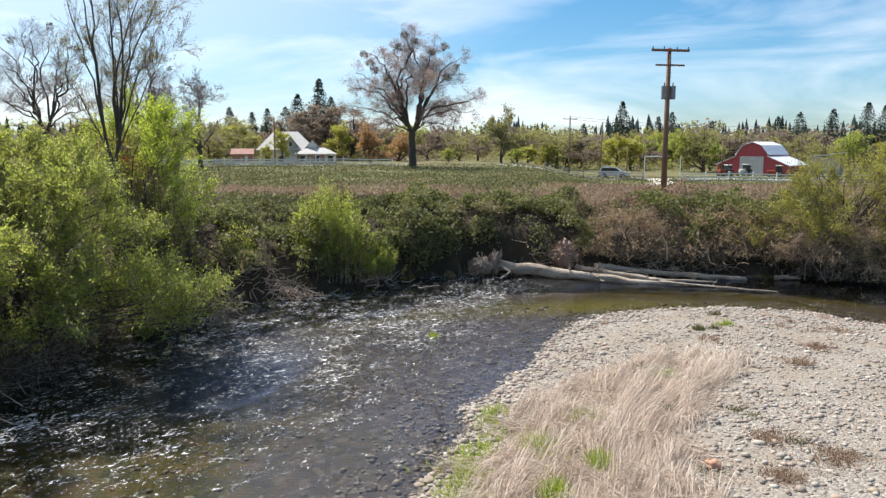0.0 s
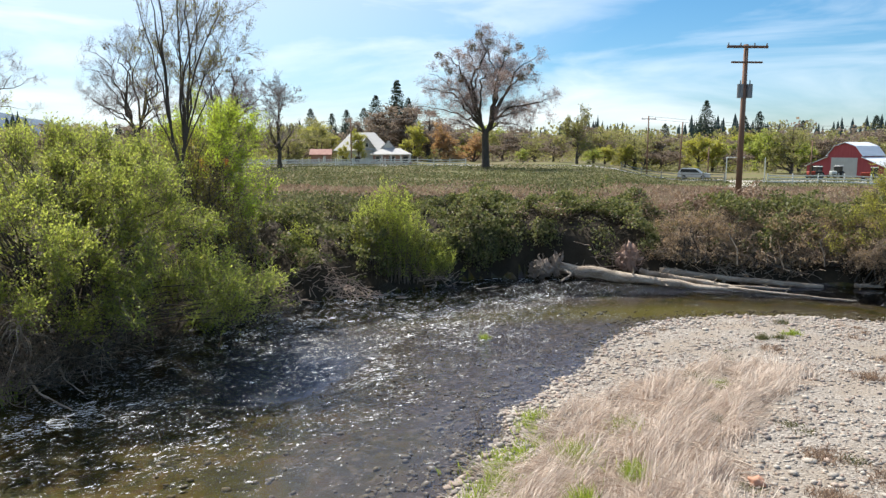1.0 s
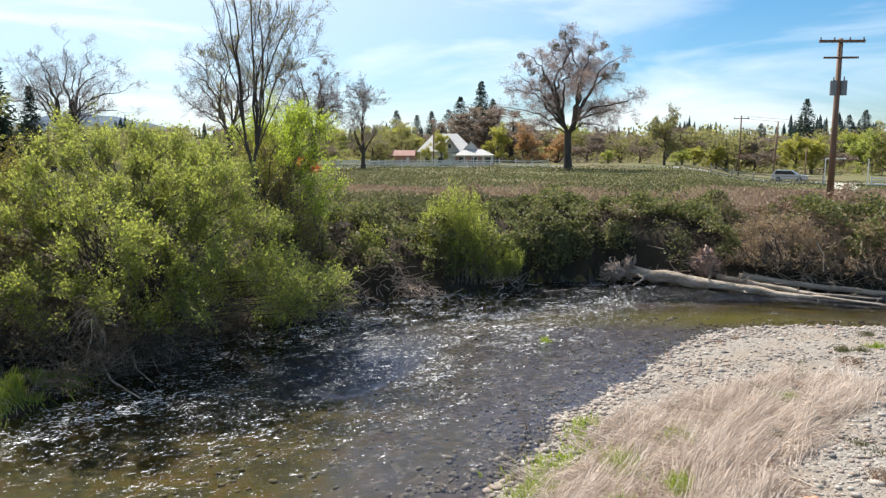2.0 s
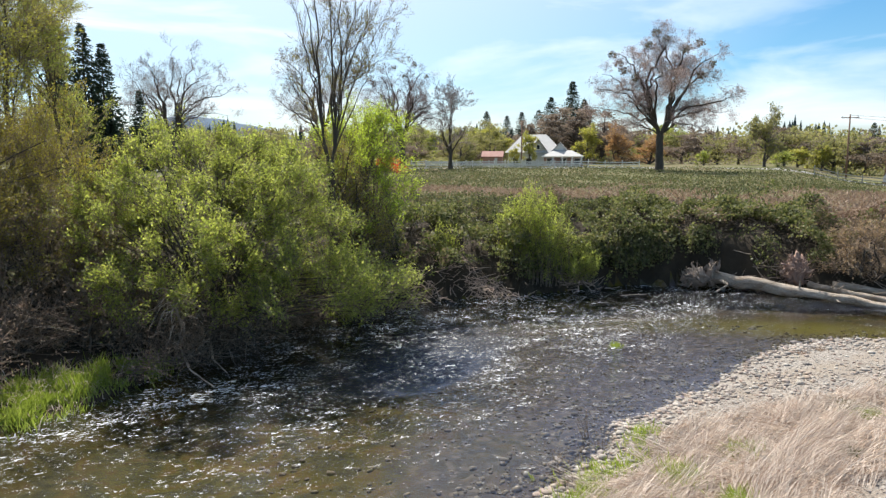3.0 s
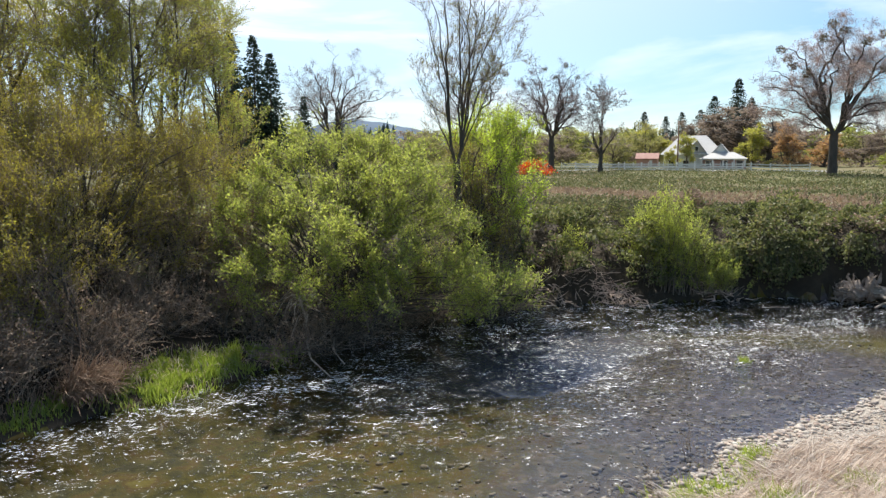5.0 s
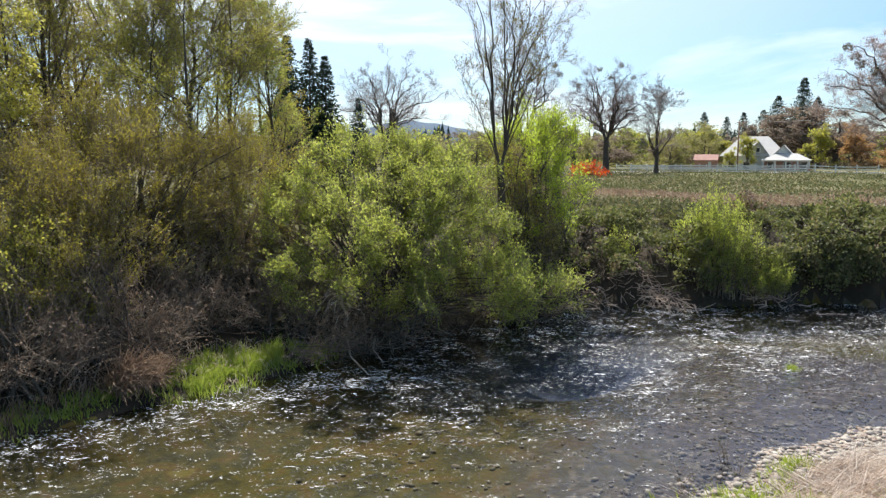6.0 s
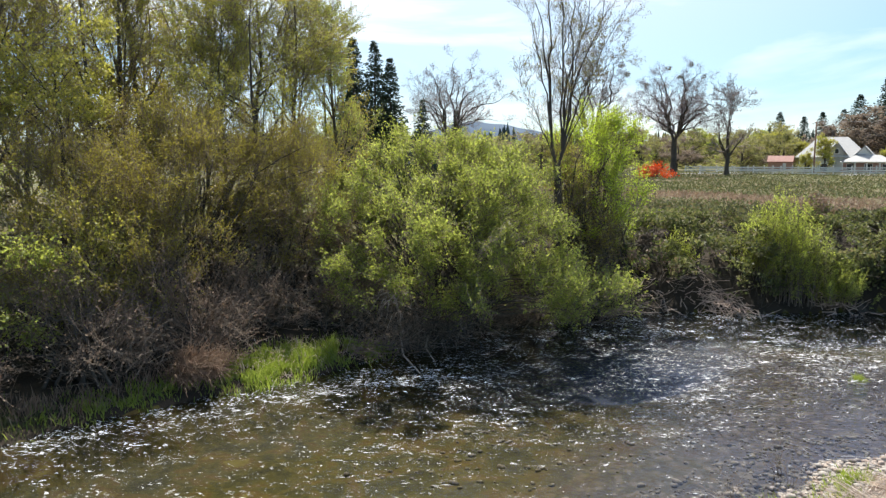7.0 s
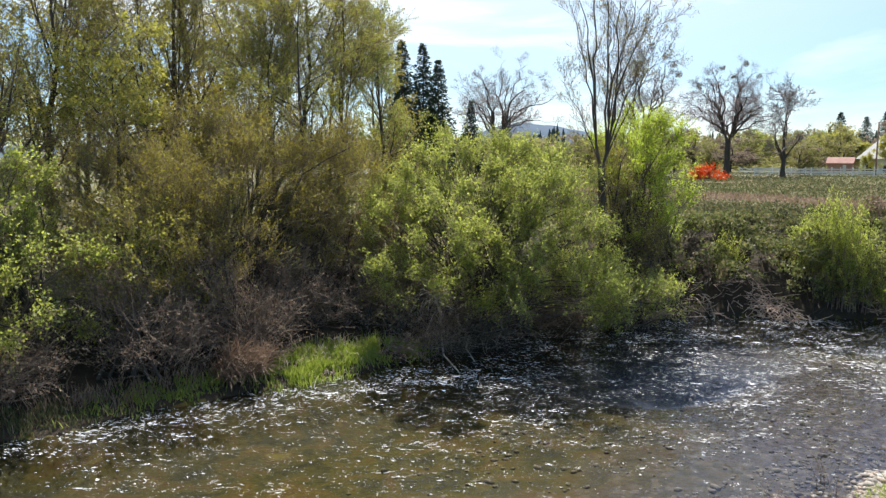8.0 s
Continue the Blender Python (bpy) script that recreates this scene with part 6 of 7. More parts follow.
def outbuilding():
    top = thing("outbuilding", "low outbuilding with a faded red roof", "building", (-43.4, 139.0, 2.5))
    top.rotation_euler = (0, 0, radians(14))
    top.scale = (0.6, 0.8, 0.95)
    part("wall", bm_of(solid, [(-3.2, -0.2), (3.2, -0.2), (3.2, 2.2), (-3.2, 2.2)], -2.0, 2.0), M_BRICK, top)
    bm = bmesh.new()
    for y0, y1, z0, z1 in ((-2.5, 0, 2.1, 3.2), (2.5, 0, 2.1, 3.2)):
        vs = [bm.verts.new(c) for c in ((-3.6, y0, z0), (3.6, y0, z0), (3.6, y1, z1), (-3.6, y1, z1), (-3.6, y0, z0 + 0.12), (3.6, y0, z0 + 0.12), (3.6, y1, z1 + 0.12), (-3.6, y1, z1 + 0.12))]
        for f in ((0, 1, 2, 3), (4, 5, 6, 7), (0, 1, 5, 4), (2, 3, 7, 6), (0, 3, 7, 4), (1, 2, 6, 5)):
            bm.faces.new([vs[k] for k in f])
    bmesh.ops.recalc_face_normals(bm, faces=bm.faces)
    part("roof", bm, M_REDROOF, top)
    part("door", bm_of(box, (1.2, -2.03, 0.9), (0.9, 0.06, 2.0), None, 0.01), M_WHITE, top)


def barn():
    top = thing("barn", "red barn with pale metal roof and grey sliding door", "barn", (51.4, 129.9, 1.0))
    top.rotation_euler = (0, 0, radians(-48))
    top.scale = (0.92, 0.62, 1.03)
    part("wall", bm_of(solid, [(-3.0, -0.3), (3.0, -0.3), (3.0, 3.5), (1.9, 4.8), (0, 5.4), (-1.9, 4.8), (-3.0, 3.5)], -5.5, 5.5), M_BARN, top)
    for s_ in (-1, 1):
        part("side_aisle", bm_of(solid, [(s_ * 3.0, -0.3), (s_ * 6.8, -0.3), (s_ * 6.8, 1.7), (s_ * 3.0, 3.1)], -5.5, 5.5), M_BARN, top)
        part("roof", bm_of(slab, (s_ * 3.25, 3.35), (s_ * 1.9, 4.85), -5.9, 5.9, 0.1), M_METALROOF, top)
        part("roof", bm_of(slab, (s_ * 1.9, 4.85), (0, 5.45), -5.9, 5.9, 0.1), M_METALROOF, top)
        part("aisle_roof", bm_of(slab, (s_ * 7.2, 1.6), (s_ * 3.0, 3.15), -5.9, 5.9, 0.1), M_METALROOF, top)
    d = part("sliding_door", bm_of(box, (0, -5.56, 1.45), (4.6, 0.1, 3.3), None, 0.01), M_DOORGREY, top, "grey sliding barn door")
    for x in (-1.5, 0, 1.5):
        part("door_batten", bm_of(box, (x, -5.63, 1.45), (0.08, 0.04, 3.2)), M_DOORGREY, d)
    # flat dark panel on the wall stands in for a bay's inner shade
    part("bay_shade_panel", bm_of(box, (-5.0, -5.53, 0.8), (2.4, 0.08, 2.0)), M_PANE, top, "dark panel for the shade in an open bay")


def shed():
    top = thing("shed", "low shed with a pale roof behind the barn", "building", (64.5, 134.0, 1.0))
    top.rotation_euler = (0, 0, radians(-35))
    part("wall", bm_of(box, (0, 0, 1.4), (5.0, 4.0, 3.2)), M_GABLE, top)
    part("roof", bm_of(slab, (-2.8, 2.9), (2.8, 3.7), -2.4, 2.4, 0.14), M_METALROOF, top)
    part("door", bm_of(box, (0.4, -2.03, 1.0), (1.6, 0.06, 2.1), None, 0.01), M_DOORGREY, top)


def wheel(parent, x, y, r, w):
    t = part("wheel", bm_of(cyl, (x, y - w / 2, r), (x, y + w / 2, r), r, r, 18), M_RUBBER, parent)
    part("rim", bm_of(cyl, (x, y - w / 2 - 0.015, r), (x, y + w / 2 + 0.015, r), r * 0.6, r * 0.6, 14), M_STEEL, t)


def vehicle(name, label, at, turn, mat, length=4.7):
    """A parked minivan: rounded body, dark glass, four wheels."""
    top = thing(name, label, "vehicle", at)
    top.rotation_euler = (0, 0, radians(turn))
    h = length / 2
    bm = bmesh.new()
    solid(bm, [(-h, 0.35), (h, 0.35), (h, 0.85), (h - 0.35, 0.95), (h - 1.2, 1.02), (h - 2.0, 1.66), (-h + 0.5, 1.7), (-h + 0.08, 1.1)], -0.88, 0.88)
    bmesh.ops.bevel(bm, geom=list(bm.edges), offset=0.07, segments=2, affect="EDGES")
    part("body", bm, mat, top, smooth=False)
    for s_ in (-1, 1):
        bm = bmesh.new()
        solid(bm, [(h - 1.45, 1.05), (h - 2.05, 1.55), (-h + 0.62, 1.58), (-h + 0.38, 1.08)], s_ * 0.885 - 0.01, s_ * 0.885 + 0.01)
        part("side_glass", bm, M_PANE, top)
        for x in (-h + 0.95, h - 0.95):
            wheel(top, x, s_ * 0.8, 0.34, 0.22)
    for x, lab in ((h + 0.0, "headlight"), (-h - 0.0, "tail_light")):
        for s_ in (-1, 1):
            part(lab, bm_of(box, (x, s_ * 0.65, 0.78), (0.06, 0.3, 0.14), None, 0.01), M_WHITE if lab == "headlight" else M_REDROOF, top)


def tractor(name, label, at, turn, mat):
    top = thing(name, label, "tractor", at)
    top.scale = (0.72, 0.72, 0.72)
    top.rotation_euler = (0, 0, radians(turn))
    part("bonnet", bm_of(box, (1.0, 0, 1.1), (1.7, 0.75, 0.75), None, 0.08), mat, top)
    part("cab", bm_of(box, (-0.6, 0, 1.75), (1.3, 1.3, 1.5), None, 0.08), M_PANE, top)
    part("cab_roof", bm_of(box, (-0.6, 0, 2.55), (1.45, 1.45, 0.14), None, 0.04), M_WHITE, top)
    for s_ in (-1, 1):
        wheel(top, -0.8, s_ * 0.85, 0.72, 0.4)
        wheel(top, 1.4, s_ * 0.75, 0.42, 0.28)


def fence(name, label, pts, mat, step=2.6, height=1.2, rails=3, board=0.13, seed=0):
    """A post and rail fence along a line."""
    rng = np.random.default_rng(seed)
    top = thing(name, label, "fence")
    p = np.array(pts, float)
    seg = np.concatenate([[0], np.cumsum(np.hypot(*np.diff(p, axis=0).T))])
    n = int(seg[-1] / step)
    d = np.linspace(0, seg[-1], n + 1)
    xs, ys = np.interp(d, seg, p[:, 0]), np.interp(d, seg, p[:, 1])
    zs = ground_z(xs, ys)
    for x, y, z in zip(xs, ys, zs):
        part("post", bm_of(box, (x, y, z + height / 2), (0.14, 0.14, height + 0.3), None, 0.015), mat, top)
    for k in range(n):
        a_, b_ = Vector((xs[k], ys[k] - 0.09, zs[k])), Vector((xs[k + 1], ys[k + 1] - 0.09, zs[k + 1]))
        for r in range(rails):
            zz = height * (r + 0.6) / rails
            m = (b_ - a_).to_track_quat("X", "Z").to_matrix().to_4x4()
            part("rail", bm_of(box, (a_ + b_) / 2 + Vector((0, 0, zz)), ((b_ - a_).length - 0.02, 0.04, board), m), mat, top)


def strip(name, label, pts, width, mat, lift=0.06):
    """A road laid on the ground along a line."""
    p = np.array(pts, float)
    seg = np.concatenate([[0], np.cumsum(np.hypot(*np.diff(p, axis=0).T))])
    d = np.arange(0, seg[-1], 1.5)
    x, y = np.interp(d, seg, p[:, 0]), np.interp(d, seg, p[:, 1])
    tx, ty = np.gradient(x), np.gradient(y)
    ln = np.hypot(tx, ty)
    nx, ny = -ty / ln, tx / ln
    rows = []
    for w in (-0.5, -0.25, 0, 0.25, 0.5):
        px, py = x + nx * width * w, y + ny * width * w
        rows.append(np.stack([px, py, ground_z(px, py) + lift + 0.05 * (1 - 2 * abs(w))], -1))
    v = np.stack(rows, 1).reshape(-1, 3)
    i = (np.arange(len(x) - 1)[:, None] * 5 + np.arange(4)[None]).ravel()
    tagged(new(name, mesh_of(name, v, np.stack([i, i + 5, i + 6, i + 1], -1), mat=mat, smooth=True)), label, "road", kind="structure")


def wooden_pole(label, at, height, arm=0.0, lean=0.0, r=0.14):
    top = thing("wooden_pole", label, "utility pole", at)
    top.rotation_euler = (0, radians(lean), radians(10))
    part("pole", bm_of(cyl, (0, 0, -0.4), (0, 0, height), r, r * 0.7, 10), M_POLE, top, smooth=True)
    if arm:
        part("crossarm", bm_of(box, (0, -0.12, height - 0.5), (arm, 0.1, 0.12), None, 0.01), M_POLE, top)
        for x in (-arm * 0.45, arm * 0.45):
            part("insulator", bm_of(cyl, (x, -0.12, height - 0.44), (x, -0.12, height - 0.26), 0.05, 0.03, 8), M_STEEL, top)


def cable(a_, b_, sag):
    t = np.linspace(0, 1, 16)
    P = np.array(a_)[None] * (1 - t[:, None]) + np.array(b_)[None] * t[:, None]
    P[:, 2] -= sag * 4 * t * (1 - t)
    tagged(new("power_line", mesh_of("power_line", *tubes(P[None], np.full((1, 16), 0.022), 4), mat=M_STEEL, smooth=True)), "thin grey overhead power line between poles", "cable", "overhead lines")


strip("road", "grey asphalt country road beyond the field", [(-120, 70), (-60, 96), (-40, 114.5), (-12, 122), (10, 117), (24, 115), (50, 105.5), (120, 82)], 6.0, M_ROAD)
strip("track", "pale gravel track leading to the farm gate", [(28.6, 112), (28.0, 104), (24, 92), (17, 80)], 3.2, M_TRACK)
farmhouse()
outbuilding()
barn()
shed()
fence("rail_fence", "white three-rail fence along the road by the farmhouse", [(-43.5, 106.2), (-40, 109.6), (-12, 117)], M_WHITE, seed=1)
fence("board_fence", "white three-board fence in front of the farmhouse", [(-52, 119), (-43, 126), (-24, 130)], M_WHITE, 2.4, 1.0, 3, 0.13, 2)
fence("rail_fence", "white rail fence at the barn entrance", [(31.4, 106.6), (46, 102.6), (58, 98)], M_WHITE, 2.8, 1.25, 3, 0.15, 3)
fence("weathered_fence", "grey weathered rail fence along the road", [(12, 111.6), (26, 108.2)], M_GREYWOOD, 2.8, 1.2, 3, 0.1, 4)


def gate_frame():
    top = thing("gate_frame", "tall white timber frame over the farm track", "gate", (28.6, 107.5, 0.9))
    top.rotation_euler = (0, 0, radians(-15))
    for x in (-2.5, 2.5):
        part("gate_post", bm_of(box, (x, 0, 1.75), (0.13, 0.13, 3.7), None, 0.02), M_WHITE, top)
    part("top_beam", bm_of(box, (-1.35, 0, 3.6), (2.5, 0.1, 0.13), None, 0.02), M_WHITE, top)


gate_frame()
vehicle("minivan", "silver minivan stopped on the road", (23.2, 115.6, gz(23.2, 115.6) + 0.1), -17, M_CARPAINT)
tractor("tractor", "red tractor with cab beside the barn", (43.2, 123.6, gz(43.2, 123.6)), 200, M_TRACTOR)
tractor("tractor", "white and dark tractor in front of the barn", (45.9, 122.4, gz(45.9, 122.4)), 215, M_WHITE)
tractor("tractor", "orange machine at the barn's side", (50.4, 121.0, gz(50.4, 121)), 160, M_TRACTOR)
wooden_pole("slender roadside utility pole with one crossarm", (17.2, 123.9, 1.2), 9.8, 2.4)
wooden_pole("leaning wooden roadside pole", (21.4, 118.4, 1.0), 8.8, 0, 2.0)
wooden_pole("short wooden post beside the road", (25.6, 117.6, 1.0), 5.0, 0, 0, 0.11)
wooden_pole("wooden utility pole by the farmhouse", (-32.0, 120.4, 2.4), 8.4, 0)
wooden_pole("wooden pole beside the barn lane", (40.4, 117.2, 1.0), 5.8, 0, 0, 0.12)
cable((17.2, 123.8, 10.9), (60, 118, 9.2), 0.8)
cable((17.2, 123.8, 10.5), (60, 118, 8.6), 0.8)
cable((-32, 120.4, 10.7), (-22, 124, 10.9), 0.1)

def stones():
    """Cobbles of the gravel bar: a stretch by the near water's edge stone by stone, the rest joined."""
    rng = np.random.default_rng(81)
    bm = bmesh.new()
    bmesh.ops.create_icosphere(bm, subdivisions=1, radius=1.0)
    bv = np.array([v.co[:] for v in bm.verts])
    bt = np.array([[v.index for v in f.verts] for f in bm.faces])
    bm.free()
    n = 72000
    x, y = rng.uniform(-6.5, 19, n), rng.uniform(8, 28.5, n)
    z, dO, dB = ground_z(x, y, True)
    k = (dB > -7.5) & (dO < -1) & (rng.random(n) < (0.35 + 0.65 * (soft_noise(x, y, 1.5, 6) > 0.42)) * np.where(dB < -1.6, 0.05, np.where(dB < -0.3, 0.42, 1.0)))
    x, y, z, dB = x[k], y[k], z[k], dB[k]
    n = len(x)
    s = 0.014 + 0.045 * rng.random(n) ** 4.0 + 0.05 * rng.random(n) * np.exp(-(dB / 1.0) ** 2) + 0.05 * (rng.random(n) < 0.02) + 0.03 * rng.random(n) * (dB < -1.2)
    sc = s[:, None] * np.stack([rng.uniform(0.8, 1.5, n), rng.uniform(0.7, 1.2, n), rng.uniform(0.4, 0.8, n)], -1)
    az = rng.uniform(0, np.pi, n)
    jit = 1 + 0.13 * rng.normal(size=(n, len(bv), 1))
    v = bv[None] * jit * sc[:, None]
    ca, sa = np.cos(az)[:, None], np.sin(az)[:, None]
    v = np.stack([v[..., 0] * ca - v[..., 1] * sa, v[..., 0] * sa + v[..., 1] * ca, v[..., 2]], -1)
    v += np.stack([x, y, z + sc[:, 2] * 0.3], -1)[:, None]
    t = bt[None] + (np.arange(n) * len(bv))[:, None, None]
    wet = (dB < -0.1)
    single = np.zeros(n, bool)
    pool = np.flatnonzero((dB > -0.2) & (dB < 1.6) & (y < 19) & (s > 0.045))
    single[pool[np.argsort(y[pool])[:280]]] = True
    top = thing("river_cobbles", "pale grey and tan rounded river cobbles on the bar", "stones", kind="stuff")
    for nm, kk, mat in (("cobbles", ~wet & ~single, M_STONE), ("wet_cobbles", wet & ~single, M_WETSTONE)):
        sub = t[kk].reshape(-1, 3)
        used = np.unique(sub)
        remap = np.zeros(n * len(bv), int)
        remap[used] = np.arange(len(used))
        tagged(child(nm, mesh_of(nm, v.reshape(-1, 3)[used], None, remap[sub], mat, True), top), kind="stuff")
    ico = bmesh.new()
    bmesh.ops.create_icosphere(ico, subdivisions=1, radius=1.0)
    iv = np.array([p.co[:] for p in ico.verts])
    it = np.array([[p.index for p in f.verts] for f in ico.faces])
    ico.free()
    shapes = [mesh_of("cobble", iv * (1 + 0.13 * rng.normal(size=(len(iv), 1))), None, it, M_STONE, True) for _ in range(9)]
    for q in np.flatnonzero(single):
        ob = child("cobble", shapes[q % 9], top)
        ob.matrix_basis = Matrix.Translation((x[q], y[q], z[q] + sc[q, 2] * 0.3)) @ Matrix.Rotation(az[q], 4, "Z") @ Matrix.Diagonal((*sc[q], 1))


stones()


def boulder(name, label, at, size, mat, seed):
    bm = bmesh.new()
    bmesh.ops.create_icosphere(bm, subdivisions=3, radius=1.0)
    for v in bm.verts:
        v.co = v.co * (0.85 + 0.35 * noise.noise(v.co * 1.4 + Vector((seed, 0, 0))) + 0.06 * noise.noise(v.co * 5))
        v.co = Vector((v.co.x * size[0], v.co.y * size[1], v.co.z * size[2]))
    me = bpy.data.meshes.new(name)
    bm.to_mesh(me)
    bm.free()
    me.materials.append(mat)
    for p in me.polygons:
        p.use_smooth = True
    ob = new(name, me)
    ob.location = at
    return tagged(ob, label, "stone")


M_REDSTONE = rough_mat("red_stone", [(0.34, 0.17, 0.11), (0.46, 0.25, 0.17), (0.54, 0.33, 0.24)], 6, 60, 0.85, 0.4, 0.01)
boulder("red_rock", "reddish stone lying on the gravel bar", (5.52, 12.35, gz(5.52, 12.35) + 0.06), (0.17, 0.13, 0.11), M_REDSTONE, 3)


def blades(x, y, z, length, lean, rng, width=0.012, droop=0.5):
    """Grass blades: three tapering faces each."""
    n = len(x)
    d = unit(lean + rng.normal(size=(n, 3)) * 0.28)
    side = unit(np.cross(d, unit(rng.normal(size=(n, 3)))))
    P = np.empty((n, 4, 3))
    P[:, 0] = np.stack([x, y, z], -1)
    for q in range(1, 4):
        P[:, q] = P[:, q - 1] + d * (length / 3)[:, None]
        d = unit(d + np.array([0, 0, -droop / 2]))
    P[:, 1:, 2] = np.maximum(P[:, 1:, 2], z[:, None] + 0.02)
    w = width * np.array([1.0, 0.9, 0.6, 0.12])
    v = np.stack([P - side[:, None] * w[:, None], P + side[:, None] * w[:, None]], 2).reshape(-1, 3)
    b = (np.arange(n) * 8)[:, None] + np.arange(3)[None] * 2
    q = np.stack([b, b + 1, b + 3, b + 2], -1).reshape(-1, 4)
    return v, q


def dry_grass():
    """Flattened dry grass in clumps, all combed one way by high water."""
    rng = np.random.default_rng(91)
    n = 15000
    cx, cy = rng.uniform(-0.5, 9.5, n), rng.uniform(5, 21, n)
    z, dO, dB = ground_z(cx, cy, True)
    left_ = np.interp(cy, [5, 11, 14, 16.2, 18.4, 20], [0.9, 1.1, 1.7, 2.7, 4.8, 7.0])
    right_ = np.interp(cy, [5, 11.3, 13.1, 16, 19, 20], [4.2, 4.6, 5.2, 6.6, 8.0, 8.0])
    rag = 0.9 * (soft_noise(cx, cy, 0.9, 8) - 0.5)
    band = smooth(cx - left_ + rag, -0.35, 0.35) * smooth(right_ - cx + rag, -0.45, 0.5) * smooth(cy, 20.4, 18.5) * np.interp(cy, [14, 17, 20], [1, 0.8, 0.35])
    k = (dB > 0.35) & (rng.random(n) < band * (0.08 + 1.05 * soft_noise(cx, cy, 0.7, 15) ** 1.4)) & ((cx - 6.0) ** 2 + (cy - 17.8) ** 2 > 0.4)
    cx, cy = cx[k], cy[k]
    per = 24
    ang = rng.normal(0, 0.13, len(cx)) + 0.45 * (soft_noise(cx, cy, 1.8, 5) - 0.5)
    size = rng.uniform(0.5, 1.2, len(cx))
    x = np.repeat(cx, per) + rng.normal(size=len(cx) * per) * 0.08
    y = np.repeat(cy, per) + rng.normal(size=len(cx) * per) * 0.12
    z = ground_z(x, y)
    flat_ = rng.random(len(cx)) < 0.4
    a_ = np.repeat(ang + np.where(flat_, rng.normal(-2.6, 0.9, len(cx)), rng.normal(1.0, 0.22, len(cx))), per)
    lift = np.repeat(np.where(flat_, 0.35, rng.uniform(0.15, 0.8, len(cx))) * (0.6 + 0.8 * soft_noise(cx, cy, 1.2, 33)), per)
    lean = 2.4 * np.stack([np.cos(a_), np.sin(a_), lift], -1)
    L = np.repeat(size, per) * rng.uniform(0.4, 1.1, len(x))
    top = thing("dry_grass", "pale flattened dry grass on the gravel bar", "grass", kind="stuff")
    child("straw", mesh_of("straw", *blades(x, y, z, L, lean, rng, 0.0062, 0.34), mat=M_STRAW), top)


dry_grass()


def grass_patch(name, label, at, half, n, height, mat, seed, lean=(0, 0, 1), width=0.01, droop=0.35):
    """A patch of upright grass, denser in tufts."""
    rng = np.random.default_rng(seed)
    x, y = at[0] + rng.normal(size=n) * half[0] * 0.5, at[1] + rng.normal(size=n) * half[1] * 0.5
    z, dO, dB = ground_z(x, y, True)
    z = np.maximum(z, -0.05)
    k = soft_noise(x, y, 0.35, seed) > 0.3
    x, y, z = x[k], y[k], z[k]
    L = height * rng.uniform(0.5, 1.2, len(x)) * (0.6 + 0.7 * soft_noise(x, y, 0.5, seed + 2))
    top = thing(name, label, "grass", kind="stuff")
    child("blades", mesh_of("blades", *blades(x, y, z, L, np.array(lean, float), rng, width, droop), mat=mat), top)


# fresh grass on the left bank
grass_patch("bank_grass", "bright green grass tuft at the water's edge", (-11.7, 11.8), (0.8, 1.6), 5600, 0.26, M_GRASS, 301, width=0.013)
grass_patch("bank_grass", "bright green grass tuft at the water's edge", (-11.4, 14.3), (0.6, 1.0), 2600, 0.36, M_GRASS, 302, width=0.013)
grass_patch("bank_straw", "dead straw tangled in the bank grass", (-11.8, 12.4), (0.8, 1.8), 900, 0.38, M_STRAW, 308, (0.3, -0.2, 0.7), 0.008, 0.8)
grass_patch("bank_weeds", "low green weeds along the river bank", (-12.05, 8.0), (0.6, 2.0), 1300, 0.2, M_GRASS, 303, width=0.014)
grass_patch("bank_weeds", "low green weeds along the river bank", (-12.2, 5.0), (0.6, 2.0), 1500, 0.15, M_FIELDLEAF, 304, width=0.014)
grass_patch("bank_weeds", "low green weeds along the river bank", (-12.4, 1.8), (0.8, 2.5), 2600, 0.25, M_FIELDLEAF, 305, width=0.016)
grass_patch("bank_weeds", "dry stalks among green weeds on the bank", (-12.4, 6.8), (0.6, 2.2), 900, 0.35, M_DRYLEAF, 306, width=0.01)
grass_patch("hanging_stalks", "pale brown dead stalks drooping on the bank", (-12.25, 9.9), (0.4, 0.7), 1500, 1.1, M_DRYLEAF, 307, (0.6, -0.1, 0.9), 0.01, 0.8)
# fresh grass and weeds on the bar
for i, (x, y, rx, ry, n, h) in enumerate([(1.25, 12.6, 0.7, 1.1, 900, 0.2), (1.2, 11.2, 0.6, 0.9, 900, 0.24), (1.6, 14.0, 0.5, 0.7, 260, 0.16), (2.6, 11.3, 0.3, 0.4, 420, 0.34), (3.5, 12.4, 0.3, 0.4, 420, 0.4), (2.6, 13.2, 0.35, 0.6, 500, 0.36), (1.7, 15.2, 0.4, 0.6, 300, 0.2), (3.6, 14.6, 0.3, 0.4, 300, 0.35)]):
    grass_patch("bar_grass", "fresh green grass growing through the gravel", (x, y), (rx, ry), n, h, M_GRASS, 310 + i, (-0.2, -0.2, 1))
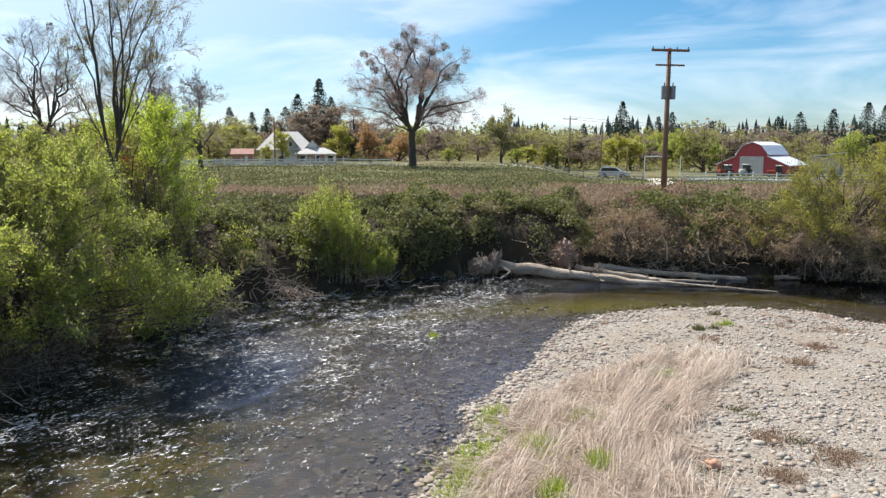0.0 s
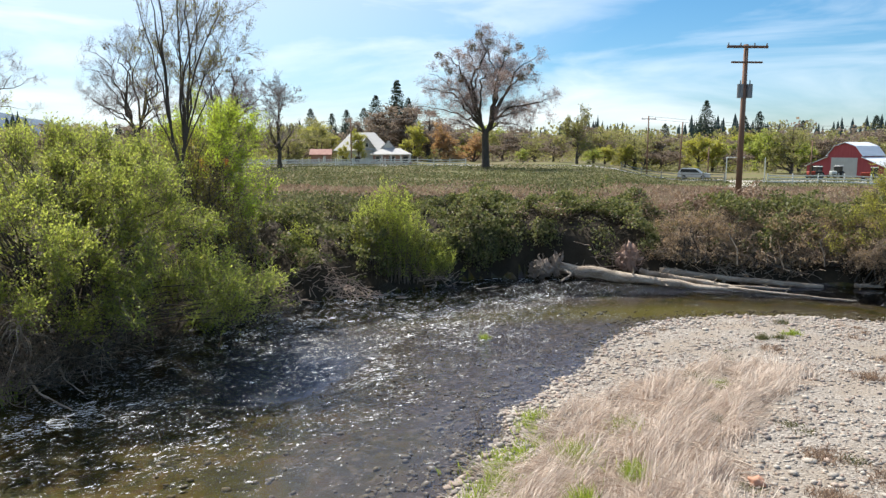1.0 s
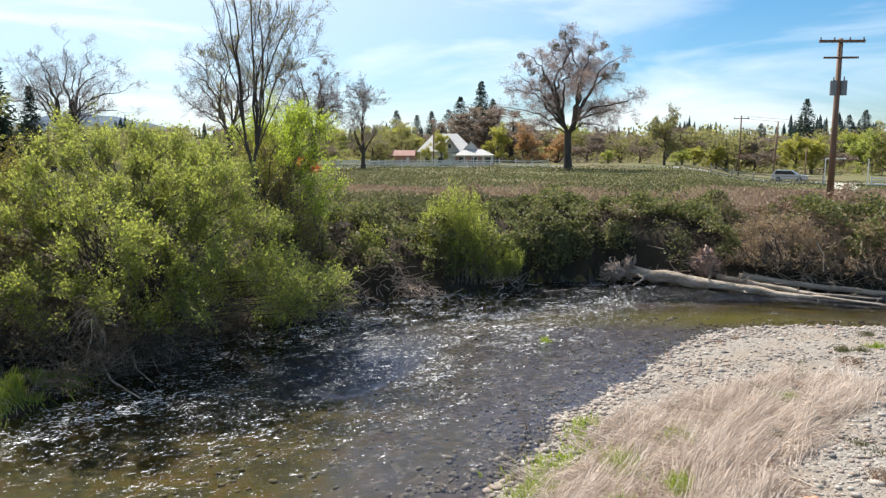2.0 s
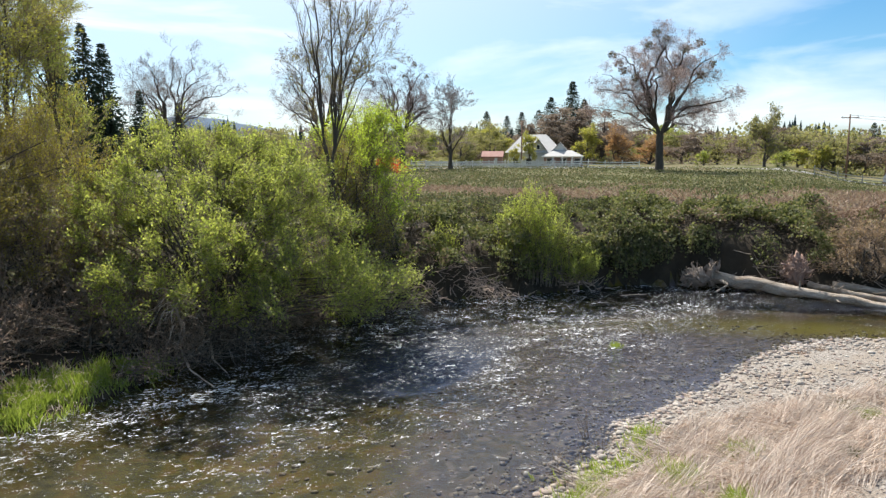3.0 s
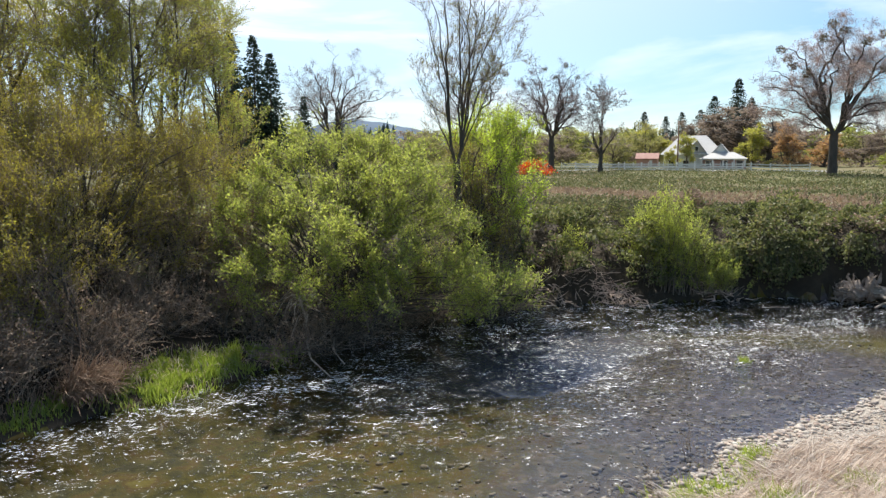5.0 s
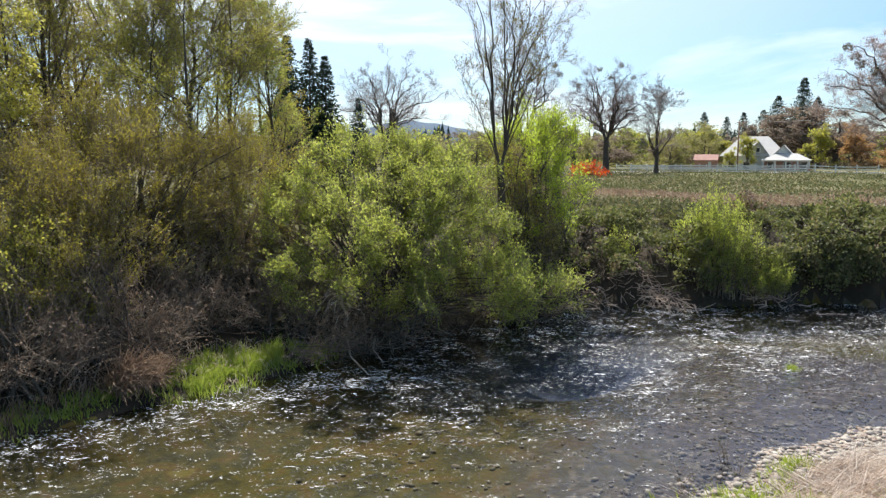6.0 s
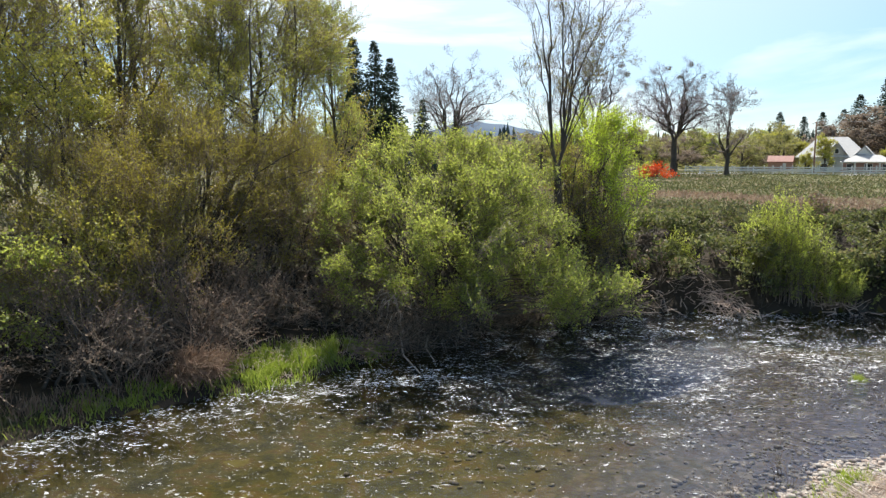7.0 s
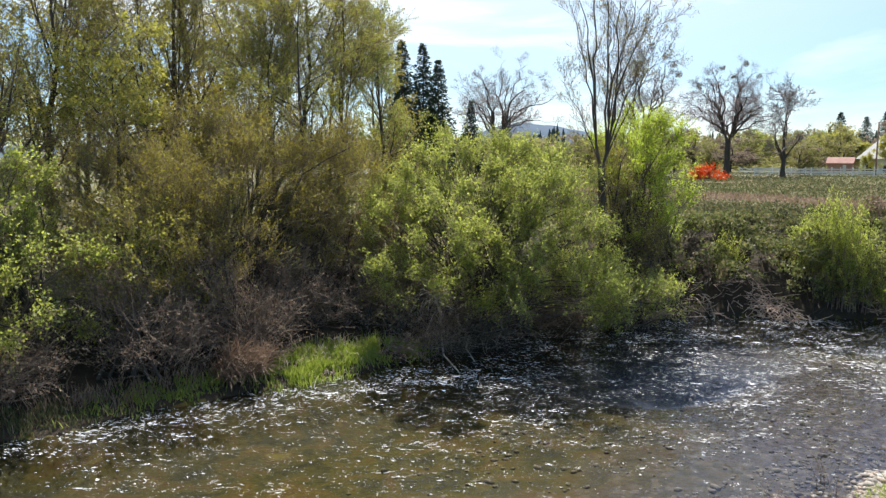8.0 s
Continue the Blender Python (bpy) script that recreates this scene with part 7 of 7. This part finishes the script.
for i, (x, y, r, n, mat) in enumerate([(6.0, 17.7, 0.36, 800, M_GRASS), (5.7, 18.3, 0.3, 300, M_FIELDLEAF), (9.3, 23.1, 0.24, 260, M_GRASS), (8.3, 22.4, 0.2, 160, M_FIELDLEAF), (8.8, 22.5, 0.2, 160, M_FIELDLEAF), (-0.08, 22.5, 0.16, 160, M_GRASS), (9.8, 18.6, 0.4, 260, M_DRYLEAF),
                                       (8.2, 21.2, 0.3, 200, M_DRYLEAF), (11.0, 20.4, 0.4, 260, M_DRYLEAF), (7.0, 13.6, 0.4, 380, M_DRYLEAF), (7.9, 12.7, 0.5, 520, M_DRYLEAF), (6.6, 12.0, 0.35, 300, M_DRYLEAF), (12.6, 22.6, 0.4, 240, M_DRYLEAF), (5.4, 15.2, 0.2, 160, M_FIELDLEAF),
                                       (13.3, 24.9, 0.25, 130, M_STRAW), (9.6, 24.9, 0.25, 120, M_FIELDLEAF)]):
    grass_patch("gravel_weed", "small weed tuft growing on the gravel bar", (x, y), (r, r), int(n * 1.1), 0.2, mat, 330 + i, (0, 0, 0.6), 0.007, 0.9)

rng_weed = np.random.default_rng(390)
for i in range(34):
    x, y = rng_weed.uniform(5, 15), rng_weed.uniform(11, 26)
    if float(ground_z(np.array([x]), np.array([y]), True)[2][0]) > 0.6:
        grass_patch("gravel_weed", "small dry weed tuft growing on the gravel bar", (x, y), (0.22, 0.22), 90, 0.14, (M_STRAW, M_DRYLEAF, M_FIELDLEAF)[i % 3], 391 + i, (0, 0, 0.6), 0.006, 0.9)

for i, (x, y, h) in enumerate([(0.75, 12.5, 0.6), (0.55, 14.9, 0.8), (0.95, 14.4, 0.5), (0.35, 13.3, 0.5), (14.2, 24.8, 0.7)]):
    shrub("dry_stalks", "thin leafless brown stalks at the water's edge", (x, y, gz(x, y)), [(0, 0, h * 0.5, 0.25, 0.25, h * 0.5)], 9, 0.03, M_DRYLEAF, 500 + i, length=(0.2, 0.45), up=1.6, per=2, stems=7, twig=0.003, foot=0.08, sprays=3, spray_size=0.3, stem_r=(0.004, 0.007))
